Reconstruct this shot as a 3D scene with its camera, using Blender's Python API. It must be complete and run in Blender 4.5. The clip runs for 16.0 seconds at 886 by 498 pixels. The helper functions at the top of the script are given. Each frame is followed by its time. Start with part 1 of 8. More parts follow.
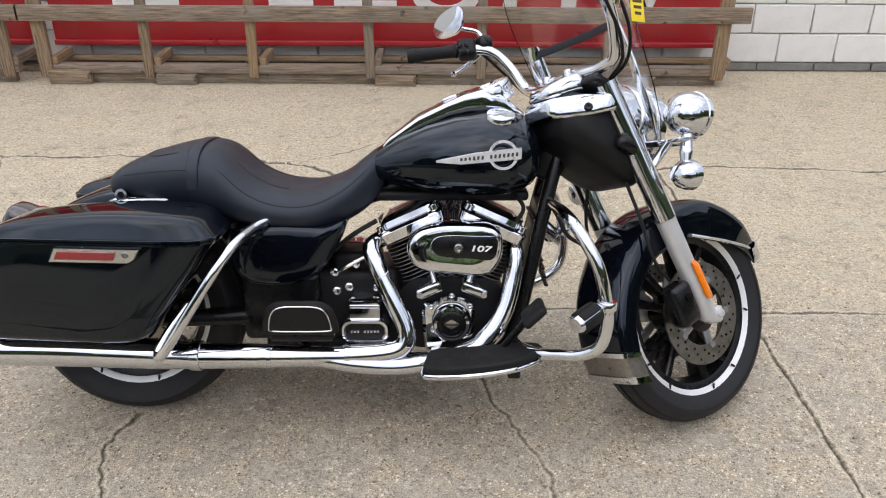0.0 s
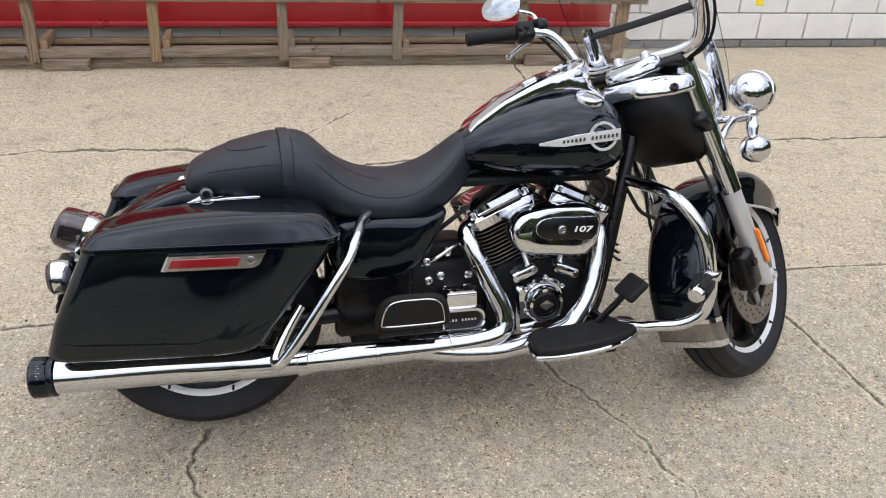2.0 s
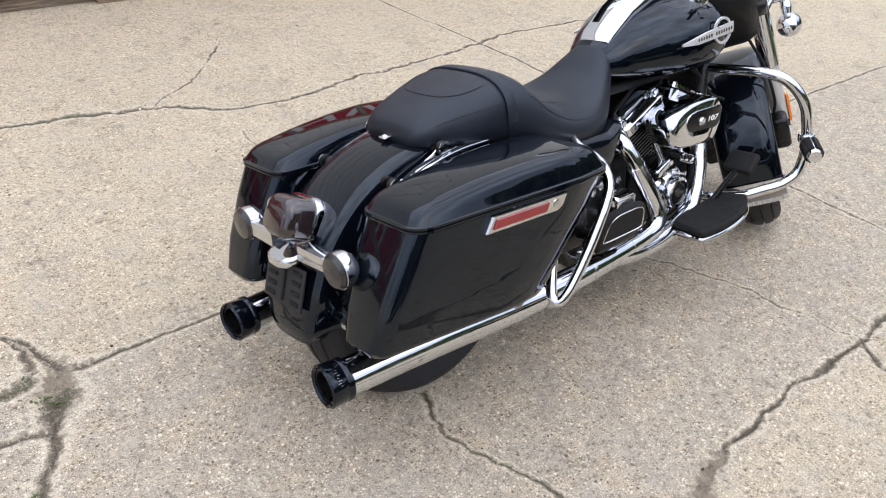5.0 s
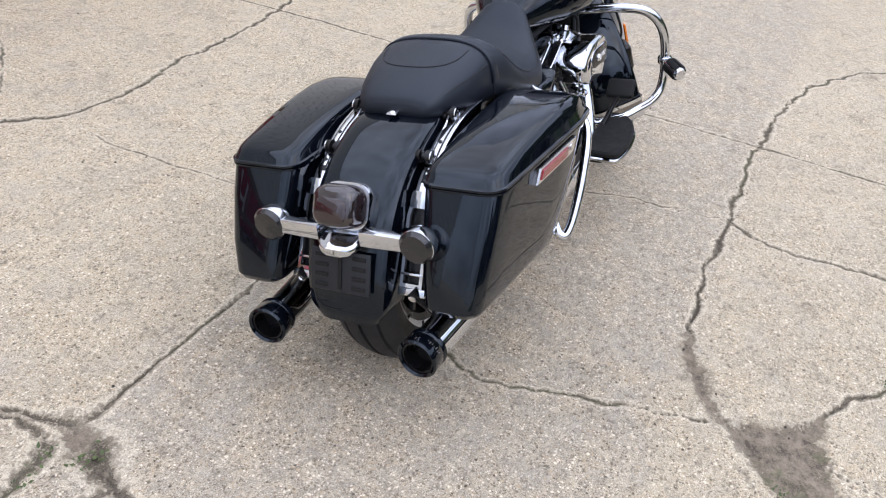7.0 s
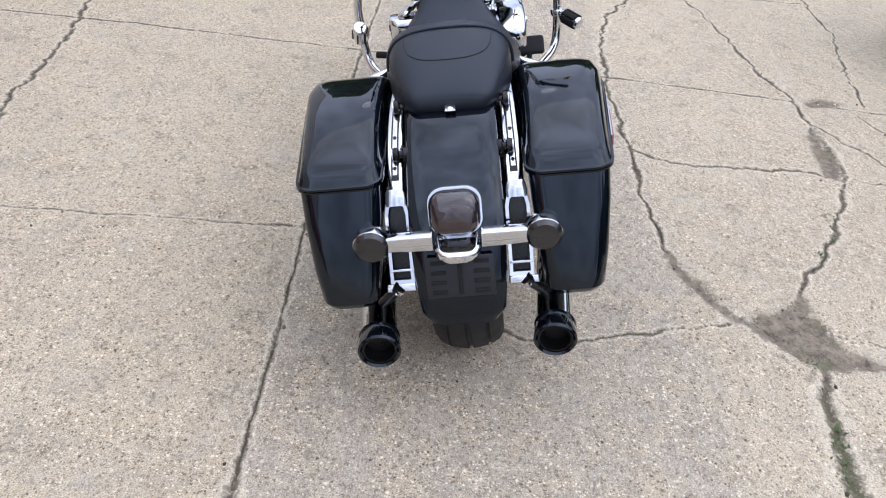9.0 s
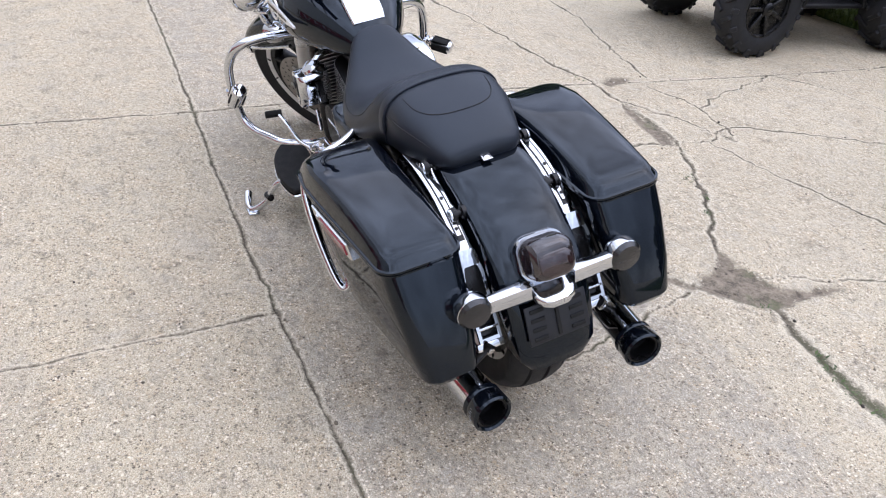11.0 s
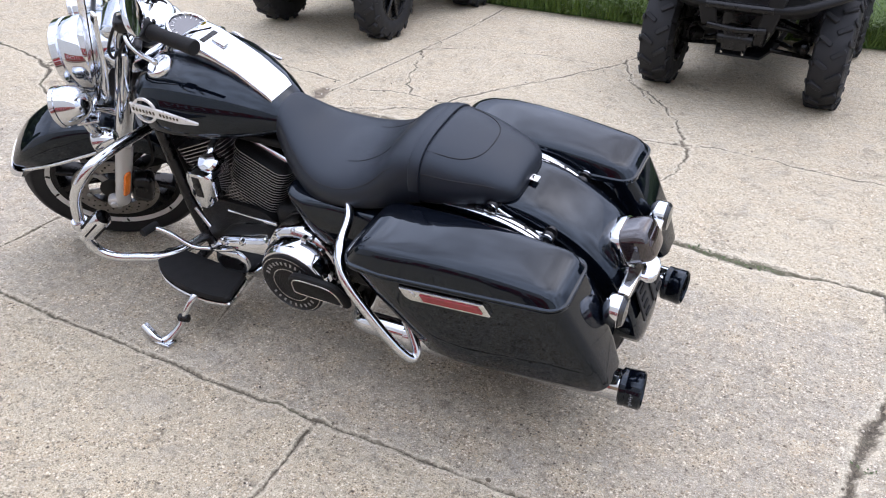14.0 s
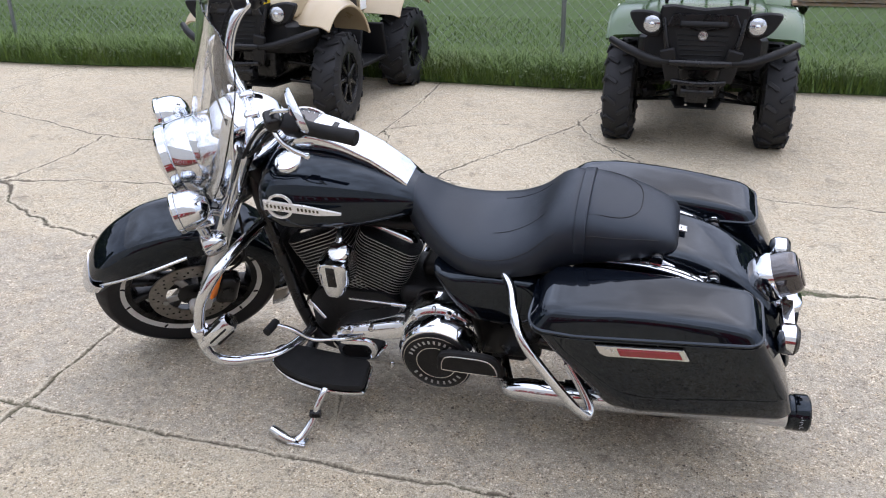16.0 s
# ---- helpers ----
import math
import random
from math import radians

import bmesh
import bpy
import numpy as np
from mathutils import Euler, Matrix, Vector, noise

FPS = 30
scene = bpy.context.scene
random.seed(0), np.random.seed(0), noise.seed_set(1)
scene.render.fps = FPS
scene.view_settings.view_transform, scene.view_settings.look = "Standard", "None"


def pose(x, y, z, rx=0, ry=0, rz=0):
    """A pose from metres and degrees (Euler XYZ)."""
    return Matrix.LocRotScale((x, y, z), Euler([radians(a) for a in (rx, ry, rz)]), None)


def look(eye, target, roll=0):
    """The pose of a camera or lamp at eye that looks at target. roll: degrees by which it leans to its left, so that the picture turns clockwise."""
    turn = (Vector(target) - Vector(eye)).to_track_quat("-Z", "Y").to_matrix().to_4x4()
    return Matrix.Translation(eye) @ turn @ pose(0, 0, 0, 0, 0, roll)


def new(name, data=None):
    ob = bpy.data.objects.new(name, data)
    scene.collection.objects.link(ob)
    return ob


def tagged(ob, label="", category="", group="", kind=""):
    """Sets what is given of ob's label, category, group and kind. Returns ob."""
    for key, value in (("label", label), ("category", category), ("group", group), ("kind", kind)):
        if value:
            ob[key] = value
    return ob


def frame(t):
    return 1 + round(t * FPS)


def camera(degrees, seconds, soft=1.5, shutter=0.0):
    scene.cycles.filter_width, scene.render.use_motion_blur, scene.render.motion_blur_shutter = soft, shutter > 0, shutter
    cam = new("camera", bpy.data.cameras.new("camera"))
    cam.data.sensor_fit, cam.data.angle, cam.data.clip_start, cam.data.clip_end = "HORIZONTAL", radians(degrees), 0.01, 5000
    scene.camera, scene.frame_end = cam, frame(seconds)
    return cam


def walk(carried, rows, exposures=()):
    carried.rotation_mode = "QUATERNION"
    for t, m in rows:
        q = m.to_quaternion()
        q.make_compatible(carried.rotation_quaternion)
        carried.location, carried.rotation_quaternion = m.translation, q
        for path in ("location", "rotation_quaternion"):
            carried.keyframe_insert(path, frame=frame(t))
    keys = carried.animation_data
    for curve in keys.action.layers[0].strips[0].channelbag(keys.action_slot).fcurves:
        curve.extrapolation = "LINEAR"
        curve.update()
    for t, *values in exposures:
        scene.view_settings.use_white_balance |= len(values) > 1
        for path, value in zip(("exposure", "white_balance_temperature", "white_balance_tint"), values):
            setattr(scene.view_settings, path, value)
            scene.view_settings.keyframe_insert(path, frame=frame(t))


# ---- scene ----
cam = camera(56.2, 16.0, soft=1.1)
METRES, EYE, TILT, LEAN, TURN = 7.075, 1.628, 0.0, 0.0, 1.0
ROWS = [
    (0.0, 0.0, 0.0, 0.0, 0.02, -27.91, -0.04),
    (0.5, -0.0252, 0.0028, -0.0016, -3.81, -27.99, -0.73),
    (1.0, -0.0517, 0.0141, -0.0007, -6.98, -28.07, -1.58),
    (1.5, -0.0801, 0.0151, -0.0017, -10.42, -28.36, -2.67),
    (2.0, -0.1108, 0.0152, -0.0015, -13.39, -28.98, -3.11),
    (2.5, -0.1376, 0.0254, -0.0029, -16.29, -29.02, -2.9),
    (3.0, -0.1684, 0.0419, -0.0007, -20.03, -28.99, -4.05),
    (3.5, -0.206, 0.0542, -0.0024, -24.99, -29.9, -5.12),
    (4.0, -0.2359, 0.0676, -0.003, -31.2, -31.5, -4.55),
    (4.5, -0.2606, 0.0928, -0.0057, -36.33, -32.81, -4.34),
    (5.0, -0.2931, 0.1129, -0.0076, -40.72, -33.72, -5.14),
    (7.5, -0.3766, 0.2226, -0.0084, -70.2, -34.63, -5.96),
    (8.0, -0.3787, 0.2548, -0.0111, -75.26, -35.05, -5.21),
    (8.5, -0.3849, 0.2905, -0.0128, -81.02, -34.98, -6.18),
    (9.0, -0.3961, 0.3235, -0.0124, -88.9, -34.54, -6.67),
    (11.5, -0.3371, 0.4686, -0.0155, -121.14, -30.82, -4.86),
    (12.0, -0.3133, 0.4958, -0.0126, -129.13, -30.7, -4.18),
    (12.5, -0.2967, 0.5274, -0.0111, -136.76, -30.22, -2.95),
    (13.0, -0.2783, 0.5428, -0.0122, -143.1, -29.86, -1.54),
    (13.5, -0.2512, 0.5532, -0.0108, -148.81, -29.73, -1.62),
    (14.0, -0.2274, 0.574, -0.0099, -152.69, -29.13, -1.24),
    (14.5, -0.2047, 0.5959, -0.0097, -155.89, -28.49, -0.34),
    (15.0, -0.1821, 0.6031, -0.0106, -158.73, -27.59, 0.23),
    (15.5, -0.1528, 0.61, -0.0078, -161.12, -26.1, 0.56),
    (16.0, -0.1257, 0.624, -0.0083, -164.25, -23.97, 0.87),
]
walk(cam, [(t, pose(0, 0, EYE, TILT, LEAN, TURN) @ pose(METRES * x, METRES * y, METRES * z, 90 + pitch, roll, yaw)) for t, x, y, z, yaw, pitch, roll in ROWS],
     [(0.0, 0.84, 7500, 14), (2.0, 0.87, 7500, 14), (3.5, 0.97, 7350, 14), (5.0, 1.05, 7150, 15), (9.0, 0.92, 6750, 17), (12.5, 1.13, 6700, 17), (14.5, 1.14, 6750, 17), (16.0, 1.02, 6850, 16)])

# ---------------------------------------------------------------- light
world = bpy.data.worlds.new("overcast_sky")
scene.world = world
world.use_nodes = True
wn, wl = world.node_tree.nodes, world.node_tree.links
wn.clear()
sky = wn.new("ShaderNodeTexSky")
sky.sky_type, sky.sun_disc = "NISHITA", False
sky.sun_elevation, sky.sun_rotation = radians(58), radians(200)
sky.air_density, sky.dust_density, sky.ozone_density = 1.0, 1.2, 1.0
grey = wn.new("ShaderNodeHueSaturation")
grey.inputs["Saturation"].default_value = 0.95
bg = wn.new("ShaderNodeBackground")
bg.inputs["Strength"].default_value = 0.145
wo = wn.new("ShaderNodeOutputWorld")
wl.new(sky.outputs[0], grey.inputs["Color"])
cloud = wn.new("ShaderNodeMix")
cloud.data_type = "RGBA"
cloud.inputs["Factor"].default_value = 0.65
cloud.inputs["B"].default_value = (4.86, 5.62, 7.1, 1)
wl.new(grey.outputs[0], cloud.inputs["A"])
# the overcast is a little uneven
bank = wn.new("ShaderNodeTexNoise")
bank.inputs["Scale"].default_value, bank.inputs["Detail"].default_value, bank.inputs["Roughness"].default_value = 3.2, 5, 0.55
aim = wn.new("ShaderNodeTexCoord")
wl.new(aim.outputs["Generated"], bank.inputs["Vector"])
depth = wn.new("ShaderNodeMapRange")
depth.inputs["From Min"].default_value, depth.inputs["From Max"].default_value = 0.34, 0.66
depth.inputs["To Min"].default_value, depth.inputs["To Max"].default_value = 0.55, 1.42
wl.new(bank.outputs["Fac"], depth.inputs["Value"])
uneven = wn.new("ShaderNodeVectorMath")
uneven.operation = "SCALE"
wl.new(cloud.outputs["Result"], uneven.inputs[0])
# and brighter overhead than near the horizon
height = wn.new("ShaderNodeSeparateXYZ")
wl.new(aim.outputs["Generated"], height.inputs[0])
rise = wn.new("ShaderNodeMapRange")
rise.inputs["From Min"].default_value, rise.inputs["From Max"].default_value = 0.10, 0.95
rise.inputs["To Min"].default_value, rise.inputs["To Max"].default_value = 0.66, 1.52
wl.new(height.outputs["Z"], rise.inputs["Value"])
both_parts = wn.new("ShaderNodeMath")
both_parts.operation = "MULTIPLY"
wl.new(depth.outputs[0], both_parts.inputs[0])
wl.new(rise.outputs[0], both_parts.inputs[1])
wl.new(both_parts.outputs[0], uneven.inputs["Scale"])
wl.new(uneven.outputs[0], bg.inputs[0])
wl.new(bg.outputs[0], wo.inputs[0])
sun = new("sun", bpy.data.lights.new("sun", "SUN"))
sun.data.energy, sun.data.angle, sun.data.color = 0.5, radians(120), (1.0, 0.98, 0.95)
sun.matrix_world = look((-0.6, 0.6, 10), (0, 0, 0))


# ---------------------------------------------------------------- materials
def base_nodes(name):
    m = bpy.data.materials.new(name)
    m.use_nodes = True
    n, l = m.node_tree.nodes, m.node_tree.links
    return m, n, l, n["Principled BSDF"]


def surface(name, colour, rough, metal=0.0, coat=0.0, var=0.12, scale=18.0, bump=0.0, fine=140.0, rvar=0.08, spec=0.5, tint=(1.0, 1.0, 1.0)):
    """A plain material with variation at two scales, and a fine relief."""
    m, n, l, p = base_nodes(name)
    co = n.new("ShaderNodeTexCoord")
    big, small = n.new("ShaderNodeTexNoise"), n.new("ShaderNodeTexNoise")
    big.inputs["Scale"].default_value, small.inputs["Scale"].default_value = scale, fine
    big.inputs["Detail"].default_value, small.inputs["Detail"].default_value = 5.0, 3.0
    l.new(co.outputs["Object"], big.inputs["Vector"])
    l.new(co.outputs["Object"], small.inputs["Vector"])
    add = n.new("ShaderNodeMath")
    add.operation = "ADD"
    l.new(big.outputs["Fac"], add.inputs[0])
    l.new(small.outputs["Fac"], add.inputs[1])
    half = n.new("ShaderNodeMapRange")
    half.inputs["From Min"].default_value, half.inputs["From Max"].default_value = 0.6, 1.4
    l.new(add.outputs[0], half.inputs["Value"])
    mix = n.new("ShaderNodeMix")
    mix.data_type = "RGBA"
    mix.inputs["A"].default_value = (*[c * (1 - var) for c in colour], 1)
    mix.inputs["B"].default_value = (*[min(1, c * (1 + var)) for c in colour], 1)
    l.new(half.outputs[0], mix.inputs["Factor"])
    l.new(mix.outputs["Result"], p.inputs["Base Color"])
    rr = n.new("ShaderNodeMapRange")
    rr.inputs["From Min"].default_value, rr.inputs["From Max"].default_value = 0.3, 0.7
    rr.inputs["To Min"].default_value, rr.inputs["To Max"].default_value = max(0.0, rough - rvar), min(1, rough + rvar)
    l.new(big.outputs["Fac"], rr.inputs["Value"])
    l.new(rr.outputs[0], p.inputs["Roughness"])
    p.inputs["Metallic"].default_value = metal
    p.inputs["Coat Weight"].default_value, p.inputs["Coat Roughness"].default_value = coat, 0.02
    if bump:
        b = n.new("ShaderNodeBump")
        b.inputs["Strength"].default_value, b.inputs["Distance"].default_value = bump, 0.002
        l.new(small.outputs["Fac"], b.inputs["Height"])
        l.new(b.outputs[0], p.inputs["Normal"])
    p.inputs["Specular IOR Level"].default_value = spec
    p.inputs["Specular Tint"].default_value = (*tint, 1)
    return m


# blue base and specular tint paint a bluer sky reflection into the black
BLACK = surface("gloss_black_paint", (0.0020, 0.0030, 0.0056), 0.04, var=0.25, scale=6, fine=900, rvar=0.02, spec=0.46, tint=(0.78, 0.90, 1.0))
CHROME = surface("chrome", (0.64, 0.66, 0.69), 0.035, metal=1.0, var=0.03, scale=9, rvar=0.02)
DULL_CHROME = surface("brushed_chrome", (0.66, 0.66, 0.66), 0.22, metal=1.0, var=0.06, scale=25, rvar=0.06)
ALU = surface("grey_cast_aluminium", (0.42, 0.42, 0.42), 0.42, metal=0.85, var=0.10, bump=0.15, fine=500)
MACHINED = surface("machined_rim_edge", (0.74, 0.74, 0.73), 0.36, metal=0.35, var=0.06)
SILVER = surface("satin_silver_badge", (0.70, 0.70, 0.69), 0.3, metal=0.45, var=0.08)
STEEL = surface("brake_steel", (0.30, 0.28, 0.26), 0.34, metal=1.0, var=0.25, scale=40)
WRINKLE = surface("black_wrinkle_coat", (0.0045, 0.0045, 0.005), 0.42, var=0.3, bump=0.5, fine=700, spec=0.28)
SATIN = surface("satin_black_metal", (0.0045, 0.0045, 0.005), 0.28, var=0.3, bump=0.1, fine=300, spec=0.35)
RUBBER = surface("black_rubber", (0.008, 0.008, 0.008), 0.72, spec=0.3, var=0.35, scale=30, bump=0.4, fine=260)
TYRE = surface("tyre_rubber", (0.0095, 0.0098, 0.0115), 0.62, spec=0.4, var=0.35, scale=22, bump=0.3, fine=320)
# blue-leaning base and specular tint put a sky sheen into the vinyl
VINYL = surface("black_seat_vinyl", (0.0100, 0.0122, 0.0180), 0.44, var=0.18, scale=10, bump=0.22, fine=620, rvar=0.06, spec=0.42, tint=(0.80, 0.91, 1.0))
THREAD = surface("black_piping", (0.009, 0.009, 0.010), 0.7)
RED_LENS = surface("red_lens", (0.24, 0.012, 0.017), 0.12, coat=0.6, var=0.2, scale=60, fine=420)
DARK_RED = surface("dark_red_lens", (0.024, 0.012, 0.013), 0.10, coat=0.6, var=0.25, scale=60, fine=420)
ORANGE = surface("orange_lens", (0.85, 0.20, 0.01), 0.15, coat=0.5, var=0.15, scale=60, fine=420)
SMOKE = surface("smoked_lens", (0.020, 0.014, 0.015), 0.06, coat=1.0, var=0.3, scale=40, fine=300)
PLASTIC = surface("black_plastic", (0.0060, 0.0062, 0.0070), 0.48, spec=0.24, var=0.25, bump=0.3, fine=400)
FORK = surface("satin_aluminium", (0.60, 0.60, 0.59), 0.36, metal=0.45, var=0.06, fine=500)
GUNMETAL = surface("dark_grey_bracket", (0.006, 0.0075, 0.011), 0.5, var=0.2)
DARK_LENS = surface("near_black_lens", (0.011, 0.011, 0.012), 0.2, coat=0.5, var=0.3, scale=90, bump=0.3, fine=300)
DIAL = surface("dial_face", (0.05, 0.05, 0.055), 0.10, coat=1.0)
WHITE = surface("white_print", (0.78, 0.78, 0.76), 0.5, var=0.05)
YELLOW = surface("yellow_tag", (0.85, 0.62, 0.02), 0.5, var=0.08)
INK = surface("dark_ink", (0.05, 0.04, 0.02), 0.6)
LAMP_GLASS = surface("clear_lamp_lens", (0.46, 0.48, 0.50), 0.10, metal=0.8, coat=1.0, var=0.2, scale=120, fine=300)


def clear_pane():
    m, n, l, p = base_nodes("clear_screen")
    p.inputs["Base Color"].default_value = (0.96, 0.97, 0.98, 1)
    p.inputs["Transmission Weight"].default_value, p.inputs["IOR"].default_value = 1.0, 1.45
    co, no, rr = n.new("ShaderNodeTexCoord"), n.new("ShaderNodeTexNoise"), n.new("ShaderNodeMapRange")
    no.inputs["Scale"].default_value = 14
    rr.inputs["To Min"].default_value, rr.inputs["To Max"].default_value = 0.0, 0.05
    l.new(co.outputs["Object"], no.inputs["Vector"])
    l.new(no.outputs["Fac"], rr.inputs["Value"])
    l.new(rr.outputs[0], p.inputs["Roughness"])
    return m


PANE = clear_pane()


def ramp(n, stops, interpolation="LINEAR"):
    r = n.new("ShaderNodeValToRGB")
    e = r.color_ramp.elements
    r.color_ramp.interpolation = interpolation
    while len(e) < len(stops):
        e.new(0.5)
    for k, (at, c) in zip(e, stops):
        k.position, k.color = at, (*c, 1)
    return r


def noise_tex(n, l, vec, scale, detail=4.0, rough=0.6):
    t = n.new("ShaderNodeTexNoise")
    t.inputs["Scale"].default_value, t.inputs["Detail"].default_value, t.inputs["Roughness"].default_value = scale, detail, rough
    l.new(vec, t.inputs["Vector"])
    return t


def blend(n, l, fac, a, b, how="MIX"):
    x = n.new("ShaderNodeMix")
    x.data_type, x.blend_type = "RGBA", how
    for key, v in (("Factor", fac), ("A", a), ("B", b)):
        if isinstance(v, (int, float)):
            x.inputs[key].default_value = v
        elif isinstance(v, tuple):
            x.inputs[key].default_value = (*v, 1)
        else:
            l.new(v, x.inputs[key])
    return x.outputs["Result"]


def span(n, l, v, a, b, c=0.0, d=1.0):
    r = n.new("ShaderNodeMapRange")
    for k, x in zip(("From Min", "From Max", "To Min", "To Max"), (a, b, c, d)):
        r.inputs[k].default_value = x
    l.new(v, r.inputs["Value"])
    return r.outputs[0]


def plus(n, l, *terms):
    """Adds up (socket, factor) pairs."""
    total = None
    for v, f in terms:
        k = n.new("ShaderNodeMath")
        k.operation = "MULTIPLY_ADD"
        l.new(v, k.inputs[0])
        k.inputs[1].default_value = f
        if total is None:
            k.inputs[2].default_value = 0.0
        else:
            l.new(total, k.inputs[2])
        total = k.outputs[0]
    return total


def times(n, l, a, b):
    k = n.new("ShaderNodeMath")
    k.operation = "MULTIPLY"
    l.new(a, k.inputs[0])
    l.new(b, k.inputs[1])
    return k.outputs[0]


def concrete():
    """Old aggregate concrete: sandy paste, grains of many colours, worn and stained in patches, dirt and moss in the cracks."""
    m, n, l, p = base_nodes("worn_aggregate_concrete")
    co = n.new("ShaderNodeTexCoord").outputs["Object"]
    wide, mid, sand = noise_tex(n, l, co, 0.55, 5), noise_tex(n, l, co, 3.4, 6, 0.65), noise_tex(n, l, co, 260, 2, 0.7)
    paste = blend(n, l, span(n, l, wide.outputs["Fac"], 0.38, 0.64), (0.585, 0.478, 0.310), (0.73, 0.610, 0.405))
    # the slab poured between the two long joints is greyer
    xyz = n.new("ShaderNodeSeparateXYZ")
    l.new(co, xyz.inputs[0])
    slab = times(n, l, span(n, l, xyz.outputs[1], 1.30, 1.42), span(n, l, xyz.outputs[1], 2.63, 2.59, 0, 0.8))
    paste = blend(n, l, slab, paste, (0.45, 0.388, 0.295))
    paste = blend(n, l, span(n, l, xyz.outputs[1], 2.58, 3.3, 0, 0.40), paste, (0.86, 0.725, 0.475))
    paste = blend(n, l, span(n, l, mid.outputs["Fac"], 0.48, 0.74, 0, 0.60), paste, (0.31, 0.262, 0.19))
    tint = noise_tex(n, l, co, 7.0, 5, 0.7)
    paste = blend(n, l, span(n, l, tint.outputs["Fac"], 0.50, 0.66, 0, 0.55), paste, (0.72, 0.545, 0.318))
    paste = blend(n, l, span(n, l, tint.outputs["Fac"], 0.46, 0.34, 0, 0.45), paste, (0.50, 0.46, 0.39))
    blotch = noise_tex(n, l, co, 22, 6, 0.78)
    paste = blend(n, l, span(n, l, blotch.outputs["Fac"], 0.50, 0.66, 0, 0.85), paste, (0.80, 0.70, 0.495))
    paste = blend(n, l, span(n, l, blotch.outputs["Fac"], 0.47, 0.32, 0, 0.70), paste, (0.25, 0.212, 0.158))
    paste = blend(n, l, span(n, l, sand.outputs["Fac"], 0.34, 0.66, 0.0, 1.0), blend(n, l, 0.42, (0.10, 0.080, 0.058), paste), blend(n, l, 0.22, paste, (0.95, 0.9, 0.8)))
    warp = noise_tex(n, l, co, 110, 3, 0.7)
    vec = n.new("ShaderNodeVectorMath")
    vec.operation = "MULTIPLY_ADD"
    l.new(warp.outputs["Color"], vec.inputs[0])
    vec.inputs[1].default_value = (0.006, 0.006, 0.006)
    l.new(co, vec.inputs[2])
    colour = paste
    for scale, keep, size in ((230, 0.46, 0.54), (125, 0.58, 0.50), (80, 0.72, 0.44), (50, 0.91, 0.38)):
        v = n.new("ShaderNodeTexVoronoi")
        v.inputs["Scale"].default_value = scale
        l.new(vec.outputs[0], v.inputs["Vector"])
        sep = n.new("ShaderNodeSeparateColor")
        l.new(v.outputs["Color"], sep.inputs[0])
        stone = ramp(n, [(0.0, (0.075, 0.058, 0.042)), (0.06, (0.21, 0.165, 0.112)), (0.30, (0.50, 0.385, 0.25)), (0.46, (0.27, 0.235, 0.185)), (0.58, (0.57, 0.485, 0.36)), (0.78, (0.84, 0.765, 0.61))], "CONSTANT")
        l.new(sep.outputs[0], stone.inputs[0])
        inside = span(n, l, v.outputs["Distance"], size, size - 0.22)
        chosen = span(n, l, sep.outputs[1], keep - 0.02, keep + 0.02)
        picked = times(n, l, inside, chosen)
        colour = blend(n, l, times(n, l, picked, span(n, l, tint.outputs["Fac"], 0.36, 0.58, 0.45, 1.0)), colour, stone.outputs[0])
    # dark pits, and places where the skin of the slab has worn off
    pits, scuff = noise_tex(n, l, co, 64, 4, 0.75), noise_tex(n, l, co, 6.5, 8, 0.80)
    colour = blend(n, l, span(n, l, pits.outputs["Fac"], 0.555, 0.66, 0, 0.80), colour, (0.14, 0.114, 0.082))
    worn = span(n, l, plus(n, l, (scuff.outputs["Fac"], 0.75), (pits.outputs["Fac"], 0.30)), 0.570, 0.645, 0, 0.65)
    colour = blend(n, l, worn, colour, (0.185, 0.155, 0.118))
    # cracks: pale crumbled lips, a stained margin, a dark ragged core
    near = n.new("ShaderNodeAttribute")
    near.attribute_name = "crack"
    fill = n.new("ShaderNodeAttribute")
    fill.attribute_name = "broken"
    rag, crumb, along = noise_tex(n, l, co, 38, 5, 0.75), noise_tex(n, l, co, 130, 3, 0.7), noise_tex(n, l, co, 4.2, 4)
    edge = plus(n, l, (near.outputs["Fac"], 1.0), (rag.outputs["Fac"], 1.7), (crumb.outputs["Fac"], 0.9), (along.outputs["Fac"], 0.9))  # their means add up to 1.75
    colour = blend(n, l, times(n, l, span(n, l, near.outputs["Fac"], 0.0, 0.15), span(n, l, edge, 1.88, 2.14, 0, 0.50)), colour, (0.80, 0.72, 0.55))
    colour = blend(n, l, times(n, l, span(n, l, near.outputs["Fac"], 0.0, 0.2), span(n, l, edge, 2.15, 2.34, 0, 0.75)), colour, (0.225, 0.188, 0.138))
    dirt = blend(n, l, span(n, l, crumb.outputs["Fac"], 0.35, 0.65), (0.048, 0.040, 0.030), (0.150, 0.124, 0.088))
    mossy = noise_tex(n, l, co, 1.6, 4, 0.65)
    dirt = blend(n, l, span(n, l, mossy.outputs["Fac"], 0.49, 0.60, 0, 0.65), dirt, (0.110, 0.115, 0.060))
    dirt = blend(n, l, span(n, l, rag.outputs["Fac"], 0.50, 0.66, 0, 0.8), dirt, (0.27, 0.228, 0.168))
    colour = blend(n, l, times(n, l, span(n, l, near.outputs["Fac"], 0.1, 0.3), span(n, l, edge, 2.44, 2.56, 0, 1.0)), colour, dirt)
